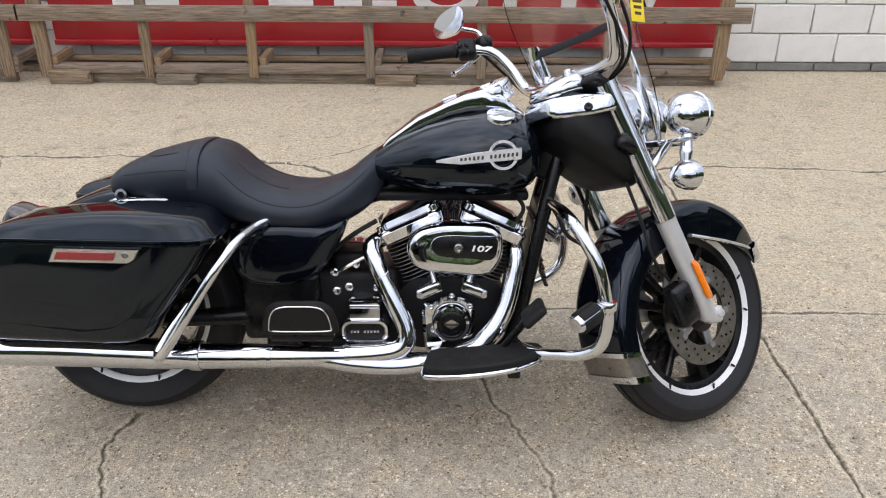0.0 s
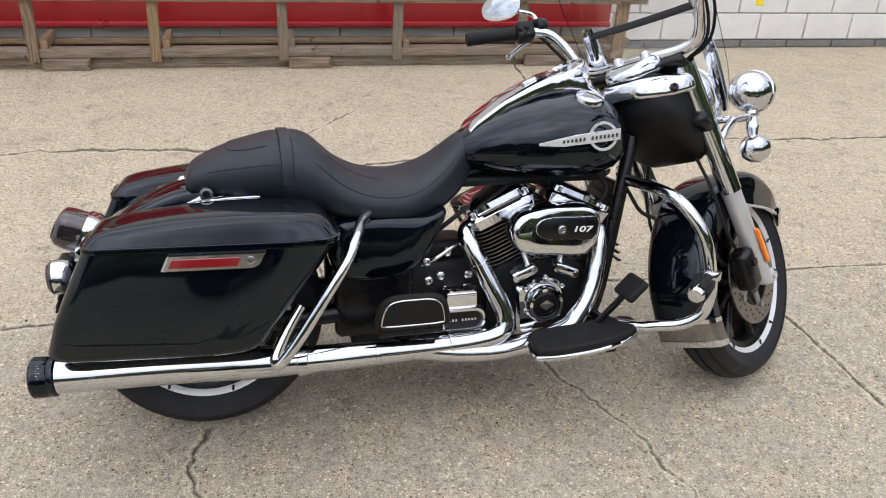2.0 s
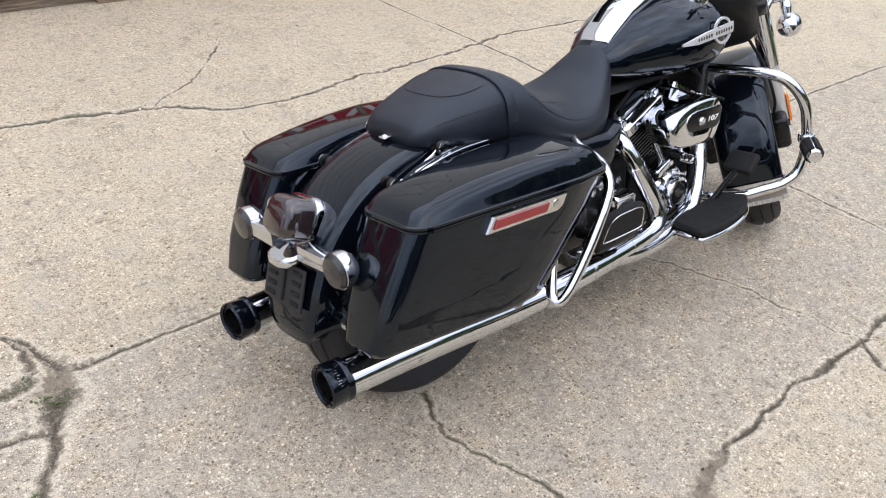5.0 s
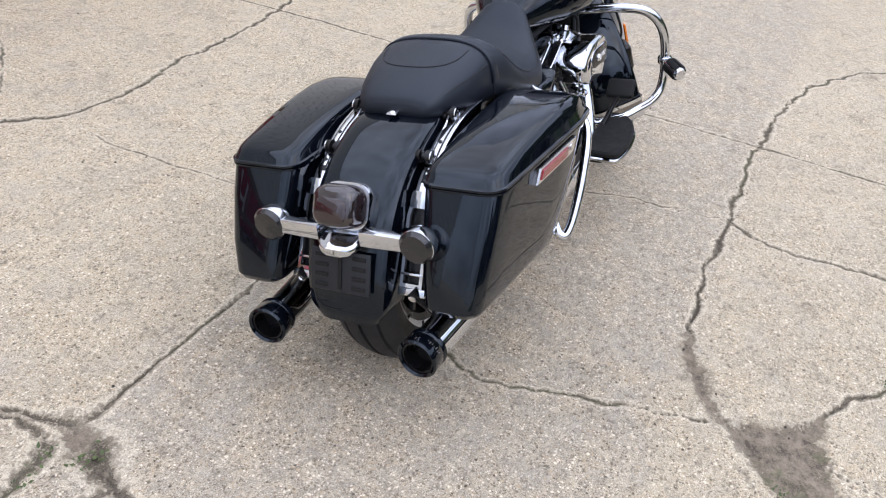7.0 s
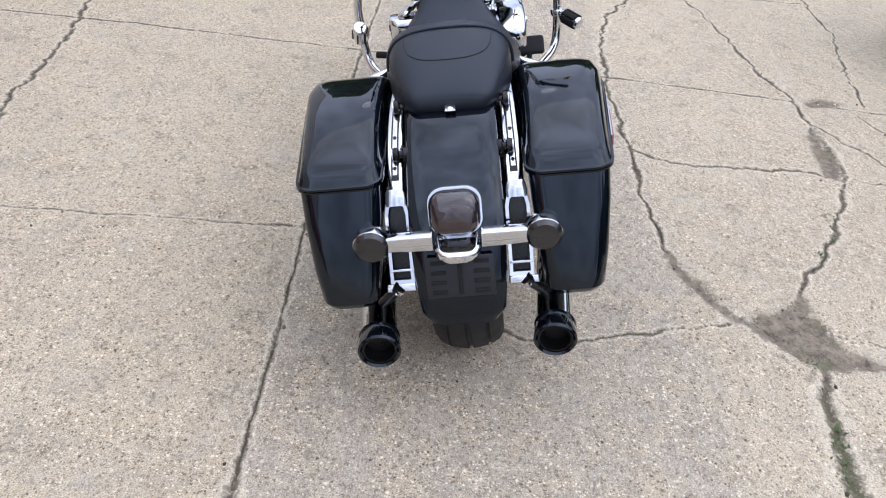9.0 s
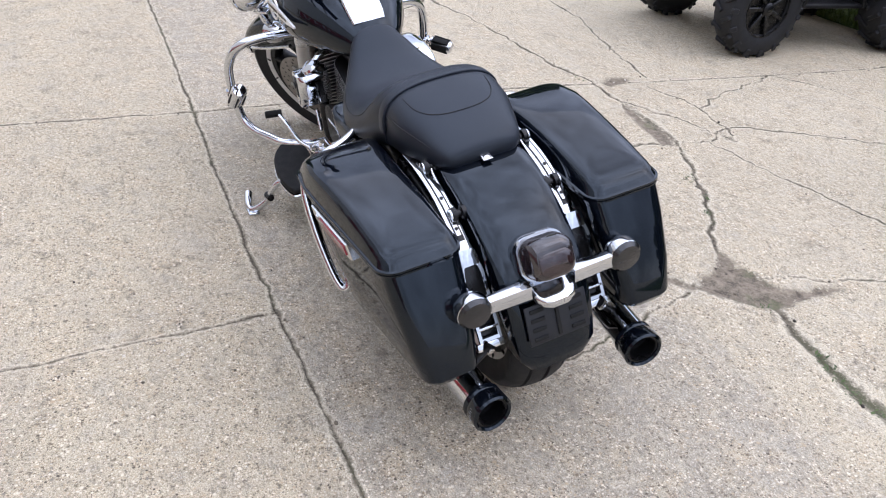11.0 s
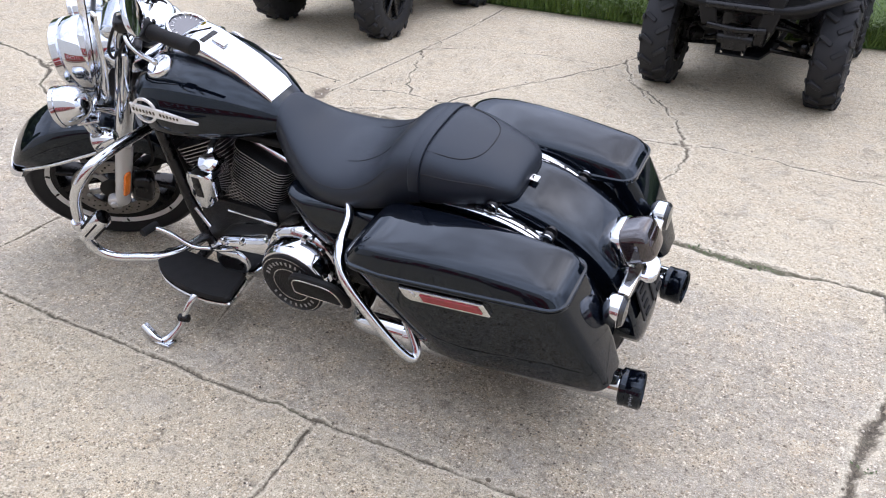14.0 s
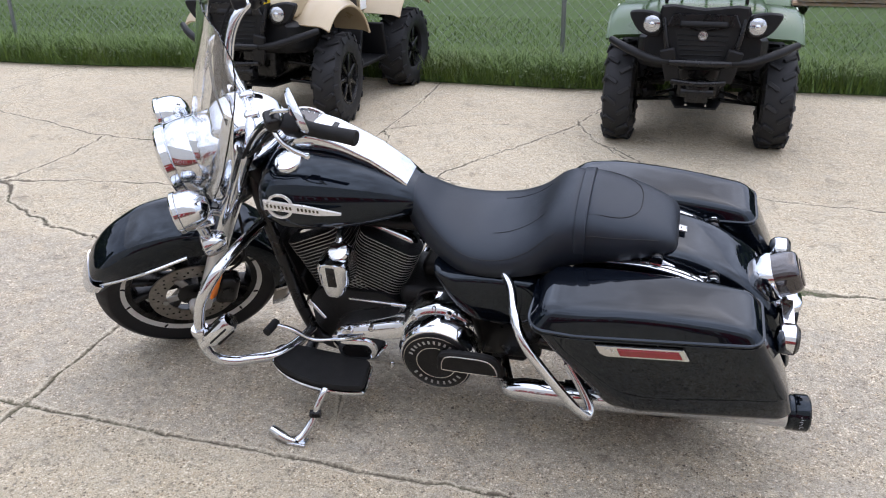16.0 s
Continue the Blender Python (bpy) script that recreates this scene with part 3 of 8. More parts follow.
def ground():
    """One sheet out to the horizon; the joints and cracks are grooves in it, the broken places shallow hollows."""
    rng = random.Random(5)
    pts, mids, half, peak = [], [], [], []
    for width, rows in crack_lines():
        for c, side, w in rows:
            mids.append((c.x, c.y))
            half.append(w)
            peak.append(min(1.08, 0.72 + width * 28))
            for f in (0.0, 0.45, 1.0, 2.2):
                for sgn in ((1,) if f == 0 else (-1, 1)):
                    q = c + side * sgn * f * w * rng.uniform(0.9, 1.1) + side * sgn * (0.012 if f > 2 else 0)
                    pts.append((q.x, q.y))
    for outline in PATCHES:
        xs, ys = [q[0] for q in outline], [q[1] for q in outline]
        for x in np.arange(min(xs) - 0.05, max(xs) + 0.05, 0.016):
            for y in np.arange(min(ys) - 0.05, max(ys) + 0.05, 0.016):
                pts.append((x + rng.uniform(-0.004, 0.004), y + rng.uniform(-0.004, 0.004)))
    for x in np.arange(-6, 8.01, 0.25):
        for y in np.arange(-3, 6.51, 0.25):
            pts.append((x + rng.uniform(-0.1, 0.1), y + rng.uniform(-0.1, 0.1)))
    pts += [(-400, -400), (400, -400), (400, 400), (-400, 400), (-30, -30), (30, -30), (30, 30), (-30, 30)]
    verts, _, faces, _, _, _ = delaunay_2d_cdt([Vector(q) for q in pts], [], [], 0, 1e-5)
    at = np.array([(v.x, v.y) for v in verts])
    mids, half, peak = np.array(mids), np.array(half), np.array(peak)
    crack, depth = np.zeros(len(at)), np.zeros(len(at))
    # nearest crack points are looked up cell by cell
    cell = collections.defaultdict(list)
    for i, (x, y) in enumerate(mids):
        cell[int(x // 0.15), int(y // 0.15)].append(i)
    for k, (x, y) in enumerate(at):
        if abs(x) > 9 or abs(y) > 9:
            continue
        cx, cy = int(x // 0.15), int(y // 0.15)
        ids = [i for a in (-1, 0, 1) for b in (-1, 0, 1) for i in cell.get((cx + a, cy + b), ())]
        if ids:
            d = np.hypot(mids[ids, 0] - x, mids[ids, 1] - y)
            w = half[ids]
            crack[k] = np.max(peak[ids] * np.clip(1 - d / (1.2 * w + 0.010), 0, 1))
            depth[k] = np.max(np.clip(1 - d / w, 0, 1) * np.clip(w, 0.003, 0.009))
    broken = np.zeros(len(at))
    for outline in PATCHES:
        o = np.array(outline)
        inside = np.zeros(len(at), bool)
        dist = np.full(len(at), 9.0)
        for a, c in zip(o, np.roll(o, -1, axis=0)):
            if a[1] != c[1]:
                inside ^= ((a[1] > at[:, 1]) != (c[1] > at[:, 1])) & (at[:, 0] < a[0] + (at[:, 1] - a[1]) / (c[1] - a[1]) * (c[0] - a[0]))
            t = np.clip(((at - a) @ (c - a)) / max(1e-9, (c - a) @ (c - a)), 0, 1)
            dist = np.minimum(dist, np.linalg.norm(at - a - t[:, None] * (c - a), axis=1))
        broken = np.maximum(broken, np.clip(0.5 + np.where(inside, dist, -dist) / 0.075, 0, 1))
    z = -np.maximum(depth, 0.009 * np.clip(3.2 * broken - 1.5, 0, 1))
    me = bpy.data.meshes.new("ground")
    me.from_pydata([(x, y, h) for (x, y), h in zip(at.tolist(), z.tolist())], [], faces)
    for name, values in (("crack", crack), ("broken", broken)):
        me.attributes.new(name, "FLOAT", "POINT").data.foreach_set("value", values.astype(np.float32))
    me.materials.append(CONCRETE)
    bm = bmesh.new()
    bm.from_mesh(me)
    for f in bm.faces:
        if f.normal.z < 0:
            f.normal_flip()
    bm.to_mesh(me)
    bm.free()
    return tagged(new("ground", me), "worn beige aggregate concrete yard with cracked slabs", "ground", kind="structure")


ground()


def moss():
    """Small tufts of moss and seedlings in the cracks."""
    rng = random.Random(12)
    V, F = [], []
    for x, y in MOSSY:
        for _ in range(16):
            c = Vector((rng.gauss(x, 0.020), rng.gauss(y, 0.013), rng.uniform(-0.004, 0.006)))
            a, e, s = rng.uniform(0, 6.28), rng.uniform(-0.2, 0.9), rng.uniform(0.003, 0.008)
            t = Vector((math.cos(a), math.sin(a), e)) * s
            u = Vector((-math.sin(a), math.cos(a), 0)) * s * 0.6
            k = len(V)
            V.extend([tuple(c - t), tuple(c + u), tuple(c + t), tuple(c - u)])
            F.append((k, k + 1, k + 2, k + 3))
    me = bpy.data.meshes.new("moss")
    me.from_pydata(V, [], F)
    me.materials.append(WEED)
    tagged(new("moss", me), "green moss and seedlings in the concrete cracks", "moss", kind="stuff")


moss()


def grit():
    """Loose dark bits and pale chips on the slabs, most of them beside the cracks."""
    rng = random.Random(31)
    V, F = [], []
    spots = [(rng.uniform(-3, 3), rng.uniform(-1.5, 5.0)) for _ in range(130)]
    for width, line in JOINTS:
        for (xa, ya), (xb, yb) in zip(line, line[1:]):
            for _ in range(int(9 * math.hypot(xb - xa, yb - ya)) if abs(xa) < 4 else 0):
                t = rng.random()
                spots.append((xa + (xb - xa) * t + rng.gauss(0, 0.03), ya + (yb - ya) * t + rng.gauss(0, 0.03)))
    for x, y in spots:
        r = rng.uniform(0.002, 0.0055) * (1.6 if rng.random() < 0.1 else 1)
        k, a0 = len(V), rng.uniform(0, 6.28)
        for z, f in ((0.0, 1.0), (r * 0.7, 0.75)):
            for i in range(5):
                a = a0 + 1.2566 * i
                q = r * f * rng.uniform(0.7, 1.2)
                V.append((x + q * math.cos(a), y + q * 0.8 * math.sin(a), z))
        F.extend([(k + i, k + (i + 1) % 5, k + 5 + (i + 1) % 5, k + 5 + i) for i in range(5)])
        F.append(tuple(k + 5 + i for i in range(5)))
    me = bpy.data.meshes.new("grit")
    me.from_pydata(V, [], F)
    m, n, l, p = base_nodes("loose_grit")
    geo = n.new("ShaderNodeNewGeometry")
    stone = ramp(n, [(0.0, (0.05, 0.04, 0.03)), (0.35, (0.16, 0.13, 0.095)), (0.65, (0.34, 0.29, 0.22)), (0.85, (0.68, 0.62, 0.52))], "CONSTANT")
    l.new(geo.outputs["Random Per Island"], stone.inputs[0])
    l.new(stone.outputs[0], p.inputs["Base Color"])
    p.inputs["Roughness"].default_value = 0.9
    me.materials.append(m)
    tagged(new("grit", me), "loose dark grit and pale chips on the concrete", "grit", kind="stuff")


grit()


def yard_wall():
    """Painted concrete blocks on a bare base course; the blocks near the crates are pieces of their own."""
    x0, x1, y, top = -9.0, 9.0, 5.80, 3.6
    b = B()
    rbox(b, ((x0 + x1) / 2, y + 0.11, 1.8), (x1 - x0, 0.196, 3.6), 0.004)
    wall = part("wall_north", b, MORTAR)
    tagged(wall, "white painted concrete block wall with chipped grey base", "wall", kind="structure")
    rng = random.Random(2)
    bw, bh, gap = 0.400, 0.200, 0.008

    def block_mesh(w, h, mt, name):
        bb = B()
        rbox(bb, (0, 0, 0), (w - gap, 0.03, h - gap), 0.006, k=1)
        o = part(name, bb, mt)
        me = o.data
        bpy.data.objects.remove(o)
        return me
    whole, base = block_mesh(bw, bh, BLOCK, "block"), block_mesh(bw, 0.064, BARE_BLOCK, "base_block")
    for row in range(4):
        z = 0.064 + bh * (row + 0.5)
        for i in range(21):
            x = -3.576 + 0.4 * i + (0.2 if row % 2 else 0.0)
            o = new("block", whole)
            o.parent = wall
            o.location = (x, y + rng.uniform(-0.0015, 0.0015), z)
    for i in range(21):
        o = new("base_block", base)
        o.parent = wall
        o.location = (-3.3 + 0.4 * i, y + 0.004 + rng.uniform(-0.002, 0.002), 0.032)
    rest = B()
    for row in range(4, 17):
        z = 0.064 + bh * (row + 0.5)
        for i in range(44):
            x = -8.8 + 0.4 * i + (0.2 if row % 2 else 0.0)
            rbox(rest, (min(x, 8.79), y, z), (bw - gap, 0.03, bh - gap), 0.006, k=1)
    for row in range(4):
        z = 0.064 + bh * (row + 0.5)
        for i in list(range(13)) + list(range(35, 44)):
            x = -8.8 + 0.4 * i + (0.2 if row % 2 else 0.0)
            if x < -3.6 or x > 5.3:
                rbox(rest, (min(x, 8.79), y, z), (bw - gap, 0.03, bh - gap), 0.006, k=1)
    tagged(part("upper_blocks", rest, BLOCK, wall), kind="stuff")


yard_wall()


def plank(name, parent, c, size, m=None, r=0.004):
    """A timber whose grain runs along its longest side."""
    b = B()
    long = max(range(3), key=lambda i: size[i])
    turn = {0: Matrix.Identity(3), 1: Matrix.Rotation(radians(90), 3, "Z"), 2: Matrix.Rotation(radians(-90), 3, "Y")}[long]
    dims = {0: size, 1: (size[1], size[0], size[2]), 2: (size[2], size[1], size[0])}[long]
    rbox(b, (0, 0, 0), dims, r, k=2)
    o = part(name, b, WOOD, parent)
    o.matrix_local = Matrix.Translation(c) @ (m.to_4x4() if m is not None else Matrix.Identity(4)) @ turn.to_4x4()
    return o


def crate(x0, x1, posts, letters):
    """An open timber crate that holds a red steel sign with large white letters; only its foot comes into view."""
    e = empty("crate", pose((x0 + x1) / 2, 5.55, 0), "weathered timber crate standing against the block wall", "crate", "timber crates")
    c = (x0 + x1) / 2
    rng = random.Random(int(x1 * 10))
    y = 5.40 - 5.55
    plank("bottom_beam", e, (0, y + 0.03, 0.103), (x1 - x0, 0.07, 0.056))
    plank("runner", e, (0.1, y + 0.05, 0.037), (x1 - x0 - 0.3, 0.05, 0.074))
    plank("rail", e, (0.02, y - 0.035, 0.475), (x1 - x0 + 0.16, 0.036, 0.098))
    plank("rail", e, (0.0, y - 0.035, 1.12), (x1 - x0 + 0.1, 0.036, 0.09))
    plank("back_beam", e, (0, 0.13, 0.105), (x1 - x0, 0.05, 0.036))
    plank("back_beam", e, (0, 0.14, 0.03), (x1 - x0, 0.04, 0.04))
    for p in posts:
        tilt = Matrix.Rotation(radians(rng.uniform(-1.2, 1.2)), 3, "Y")
        wide = 0.085 if p in (posts[0], posts[-1]) else 0.062
        plank("post", e, (p - c, y + 0.003, 0.60), (wide, 0.042, 1.10), tilt)
        plank("cross_piece", e, (p - c + 0.055, -0.02, 0.155), (0.045, 0.26, 0.055))
    for i in range(1, len(posts), 2):
        plank("foot_block", e, (posts[i] - c + 0.17, y + 0.0, 0.036), (0.27, 0.055, 0.072))
    plank("foot_block", e, (x0 - c + 0.2, y + 0.0, 0.05), (0.28, 0.05, 0.095))
    # the sign inside
    s = empty("sign", pose(c, 5.70, 0), "red steel sign panel with large white lettering cut off above", "sign", "signs in crates")
    b = B()
    rbox(b, (0, 0.0, 0.70), (x1 - x0 - 0.02, 0.05, 0.95), 0.008)
    part("panel", b, RED_PAINT, s)
    b = B()
    rbox(b, (0, -0.012, 0.212), (x1 - x0 - 0.02, 0.07, 0.035), 0.006)
    part("lower_flange", b, RED_PAINT, s)
    for lx, lw, shape in letters:
        bb = B()
        z0, z1 = 0.40, 1.05
        if shape == "round":
            ring = corner_rect(lw / 2, (z1 - z0) / 2 + 0.02, lw / 2 * 0.95, 8)
            hole = corner_rect(lw / 2 - 0.085, (z1 - z0) / 2 - 0.07, lw / 2 * 0.6, 8)
            m = Matrix.Translation((lx - c, -0.029, (z0 + z1) / 2)) @ Matrix.Rotation(radians(90), 4, "X")
            rings = [[m @ Vector((*q, z)) for q in o] for o, z in ((ring, 0.0), (ring, 0.005), (hole, 0.005), (hole, 0.0))]
            loft(bb, rings, loop=True)
        elif shape == "legs":
            for k in (-1, 1):
                rbox(bb, (lx - c + k * (lw / 2 - 0.05), -0.0292, (z0 + z1) / 2), (0.10, 0.006, z1 - z0), 0.002, Matrix.Rotation(radians(0), 3, "Y"))
            rbox(bb, (lx - c, -0.0290, 0.76), (lw - 0.1, 0.005, 0.10), 0.002)
        elif shape == "slant":
            for k in (-1, 1):
                rbox(bb, (lx - c + k * lw * 0.2, -0.0292, (z0 + z1) / 2), (0.11, 0.006, z1 - z0), 0.002, Matrix.Rotation(radians(22 * k), 3, "Y"))
        else:
            rbox(bb, (lx - c - lw / 2 + 0.06, -0.0292, (z0 + z1) / 2), (0.11, 0.006, z1 - z0), 0.002)
            rbox(bb, (lx - c, -0.0290, z0 + 0.05), (lw, 0.0066, 0.10), 0.002)
        part("letter", bb, LETTER, s)


crate(-2.78, 1.76, [-2.73, -2.04, -1.34, -0.58, 0.16, 1.0, 1.71], [(-2.1, 0.45, "bar"), (-1.12, 0.30, "bar"), (-0.62, 0.42, "bar"), (-0.08, 0.50, "round"), (0.55, 0.50, "legs"), (1.22, 0.62, "slant")])
crate(-7.2, -2.92, [-7.1, -6.4, -5.7, -5.0, -4.3, -3.6, -2.99], [(-5.5, 0.45, "bar"), (-4.2, 0.5, "legs")])


def lawn():
    edge = glide([(14, -2.3, 0), (5.6, -2.2, 0), (3.6, -2.36, 0), (0.75, -2.30, 0), (-0.2, -2.31, 0), (-1.83, -2.57, 0), (-2.6, -2.6, 0), (-14, -2.9, 0)], 10)
    b = B()
    rows = []
    for p in edge:
        w = 0.05 * noise.noise(p * 2.3)
        rows.append([b.verts.new((p.x, p.y + w, 0.003)), b.verts.new((p.x, p.y - 0.12 + w, 0.05)), b.verts.new((p.x, -5.0, 0.06)), b.verts.new((p.x * 4, -40, 0.06))])
    for a, c in zip(rows, rows[1:]):
        for i in range(3):
            b.faces.new((a[i], a[i + 1], c[i + 1], c[i]))
    for f in b.faces:
        f.normal_update()
        if f.normal.z < 0:
            f.normal_flip()
    tagged(part("lawn", b, SOIL), "green lawn of rough grass behind the yard", "lawn", kind="structure")
    rng = np.random.default_rng(3)
    xs = np.array([p.x for p in edge][::-1])
    ys = np.array([p.y for p in edge][::-1])
    V, F = [], []

    def blades(count, xa, xb, d0, d1, h0, h1, width, lean):
        x = rng.uniform(xa, xb, count)
        y = np.interp(x, xs, ys) - rng.uniform(d0, d1, count)
        h, a = rng.uniform(h0, h1, count), rng.uniform(0, 2 * math.pi, count)
        ln = rng.uniform(0.2, 1.0, count) * lean * h
        for i in range(count):
            dx, dy = math.cos(a[i]), math.sin(a[i])
            w = width * (0.6 + 0.8 * rng.random())
            k, z = len(V), 0.02
            px, py = -dy * w, dx * w
            V.extend([(x[i] - px, y[i] - py, z), (x[i] + px, y[i] + py, z), (x[i] + dx * ln[i] * 0.35 + px * 0.7, y[i] + dy * ln[i] * 0.35 + py * 0.7, z + h[i] * 0.6),
                      (x[i] + dx * ln[i] * 0.35 - px * 0.7, y[i] + dy * ln[i] * 0.35 - py * 0.7, z + h[i] * 0.6), (x[i] + dx * ln[i], y[i] + dy * ln[i], z + h[i] * 0.92)])
            F.extend([(k, k + 1, k + 2, k + 3), (k + 3, k + 2, k + 4)])
    blades(36000, -4.5, 8, -0.07, 0.60, 0.07, 0.27, 0.0030, 1.5)
    blades(60000, -5, 9, 0.4, 3.2, 0.04, 0.10, 0.0035, 1.2)
    blades(30000, -6, 10, 3.0, 7.0, 0.03, 0.07, 0.006, 1.2)
    me = bpy.data.meshes.new("grass")
    me.from_pydata(V, [], F)
    me.materials.append(GRASS)
    tagged(new("grass", me), "long green grass hanging over the concrete edge", "grass", kind="stuff")
    V.clear()
    F.clear()
    spots = [(rng.uniform(-3, 7), rng.uniform(-0.03, 0.3)) for _ in range(240)]
    for sx, d in spots:
        y = float(interp(sx, xs, ys)) - d
        for _ in range(16):
            a, h, s = rng.uniform(0, 6.28), rng.uniform(0.03, 0.17), rng.uniform(0.010, 0.024)
            c = Vector((sx + rng.uniform(-0.07, 0.07), y + rng.uniform(-0.07, 0.07), h))
            t, u = Vector((math.cos(a), math.sin(a), rng.uniform(-0.4, 0.5))) * s, Vector((-math.sin(a), math.cos(a), rng.uniform(-0.3, 0.3))) * s * 0.55
            k = len(V)
            V.extend([tuple(c - t), tuple(c + u), tuple(c + t), tuple(c - u)])
            F.append((k, k + 1, k + 2, k + 3))
    me = bpy.data.meshes.new("weeds")
    me.from_pydata(V, [], F)
    me.materials.append(WEED)
    tagged(new("weeds", me), "low broad-leaved weeds along the concrete edge", "weeds", kind="stuff")


lawn()


def fence():
    e = empty("fence", pose(0, -3.15, 0), "galvanised chain-link fence on thin steel posts", "fence")
    b = B()
    x0, x1, h, pitch = -5.0, 9.0, 1.25, 0.098
    for k in range(int((x1 - x0 + h) / pitch)):
        for s in (1, -1):
            xa = x0 - h + pitch * k if s > 0 else x0 + pitch * k
            a, c = [xa, 0.03], [xa + s * h, 0.03 + h]
            pts = [Vector((a[0], 0.003 * s, a[1])), Vector((c[0], 0.003 * s, c[1]))]
            rod(b, pts[0], pts[1], 0.0014, sides=3)
    tagged(part("chain_link", b, WIRE, e), kind="stuff")
    for x in (-2.8, 0.2, 3.2, 6.2):
        b = B()
        rod(b, (x, 0.035, 0.0), (x, 0.035, 1.32), 0.021)
        lathe(b, [(0.024, 0), (0.022, 0.015), (0.001, 0.03)], (x, 0.035, 1.32), (0, 0, 1), 12)
        part("post", b, WIRE, e)
    b = B()
    rod(b, (x0, 0.0, 1.29), (x1, 0.0, 1.29), 0.017)
    part("top_rail", b, WIRE, e)


fence()


def far_edge():
    b = B()
    rbox(b, (1.0, -7.6, 0.12), (26, 0.3, 0.24), 0.02)
    tagged(part("garden_kerb", b, KERB), "pale concrete kerb at the far side of the lawn", "kerb", kind="structure")
    e = empty("board_stack", pose(-2.7, -7.3, 0), "stack of pale boards lying on the far lawn", "boards")
    for i in range(3):
        plank("board", e, (0.05 * i, 0.04 * i, 0.075 + 0.06 * i), (1.3 - 0.2 * i, 0.2, 0.045))
    b = B()
    pts = [(0, 0, 0.05), (0.02, 0.01, 0.5), (-0.02, 0.03, 1.2), (0.04, 0.0, 2.2)]
    tube(b, pts, [0.24, 0.19, 0.16, 0.14], 10)
    trunk = part("tree_trunk", b, surface("bark", (0.09, 0.06, 0.042), 0.9, var=0.4, scale=14, bump=0.8, fine=40))
    trunk.location = (-3.75, -7.0, 0)
    tagged(trunk, "brown tree trunk standing beyond the fence", "tree")


far_edge()


def unseen_tree_line():
    """A far row of leafy trees beyond the lawn and the yard's ends; out of view, added to darken reflections."""
    rng = np.random.default_rng(8)
    V, F = [], []
    for k in range(64):
        a = radians(160 + 220 * k / 63)
        d = 21 + rng.uniform(-3, 3)
        cx, cy, h = d * math.cos(a), d * math.sin(a), rng.uniform(5.0, 9.0) 
        for _ in range(620 if a > radians(215) else 0):
            u, w = rng.normal(0, 1, 3), rng.normal(0, 1, 3)
            u /= np.linalg.norm(u)
            r = rng.uniform(0.55, 1.0)
            c = np.array((cx + u[0] * 2.2 * r, cy + u[1] * 1.6 * r, h * 0.5 + u[2] * h * 0.5 * r))
            t = np.cross(u, w)
            t = t / np.linalg.norm(t) * 0.62
            q = np.cross(u + 0.5 * w, t)
            q = q / np.linalg.norm(q) * 0.46
            i = len(V)
            V.extend([tuple(c - t), tuple(c + q), tuple(c + t), tuple(c - q)])
            F.append((i, i + 1, i + 2, i + 3))
    me = bpy.data.meshes.new("unseen_tree_line")
    me.from_pydata(V, [], F)
    me.materials.append(leafy("far_leaves", (0.022, 0.045, 0.012), (0.07, 0.11, 0.03)))
    tagged(new("unseen_tree_line", me), "unseen far row of leafy trees added to darken reflections", "trees", kind="stuff")


unseen_tree_line()


# ---------------------------------------------------------------- the motorcycle: x ahead, y to its left, z up from the rear tyre's contact
bike = empty("motorcycle", pose(-0.942, 2.04, 0.002, -12.5, 0, 1.3), "gloss black touring motorcycle with chrome trim leaning on its side stand", "motorcycle")
RAKE, TURNED = radians(29), radians(36)
NECK = Vector((1.29, 0, 0.95))
STEER = Matrix.Translation(NECK) @ Matrix.Rotation(TURNED, 4, Vector((-math.sin(RAKE), 0, math.cos(RAKE)))) @ Matrix.Translation(-NECK)


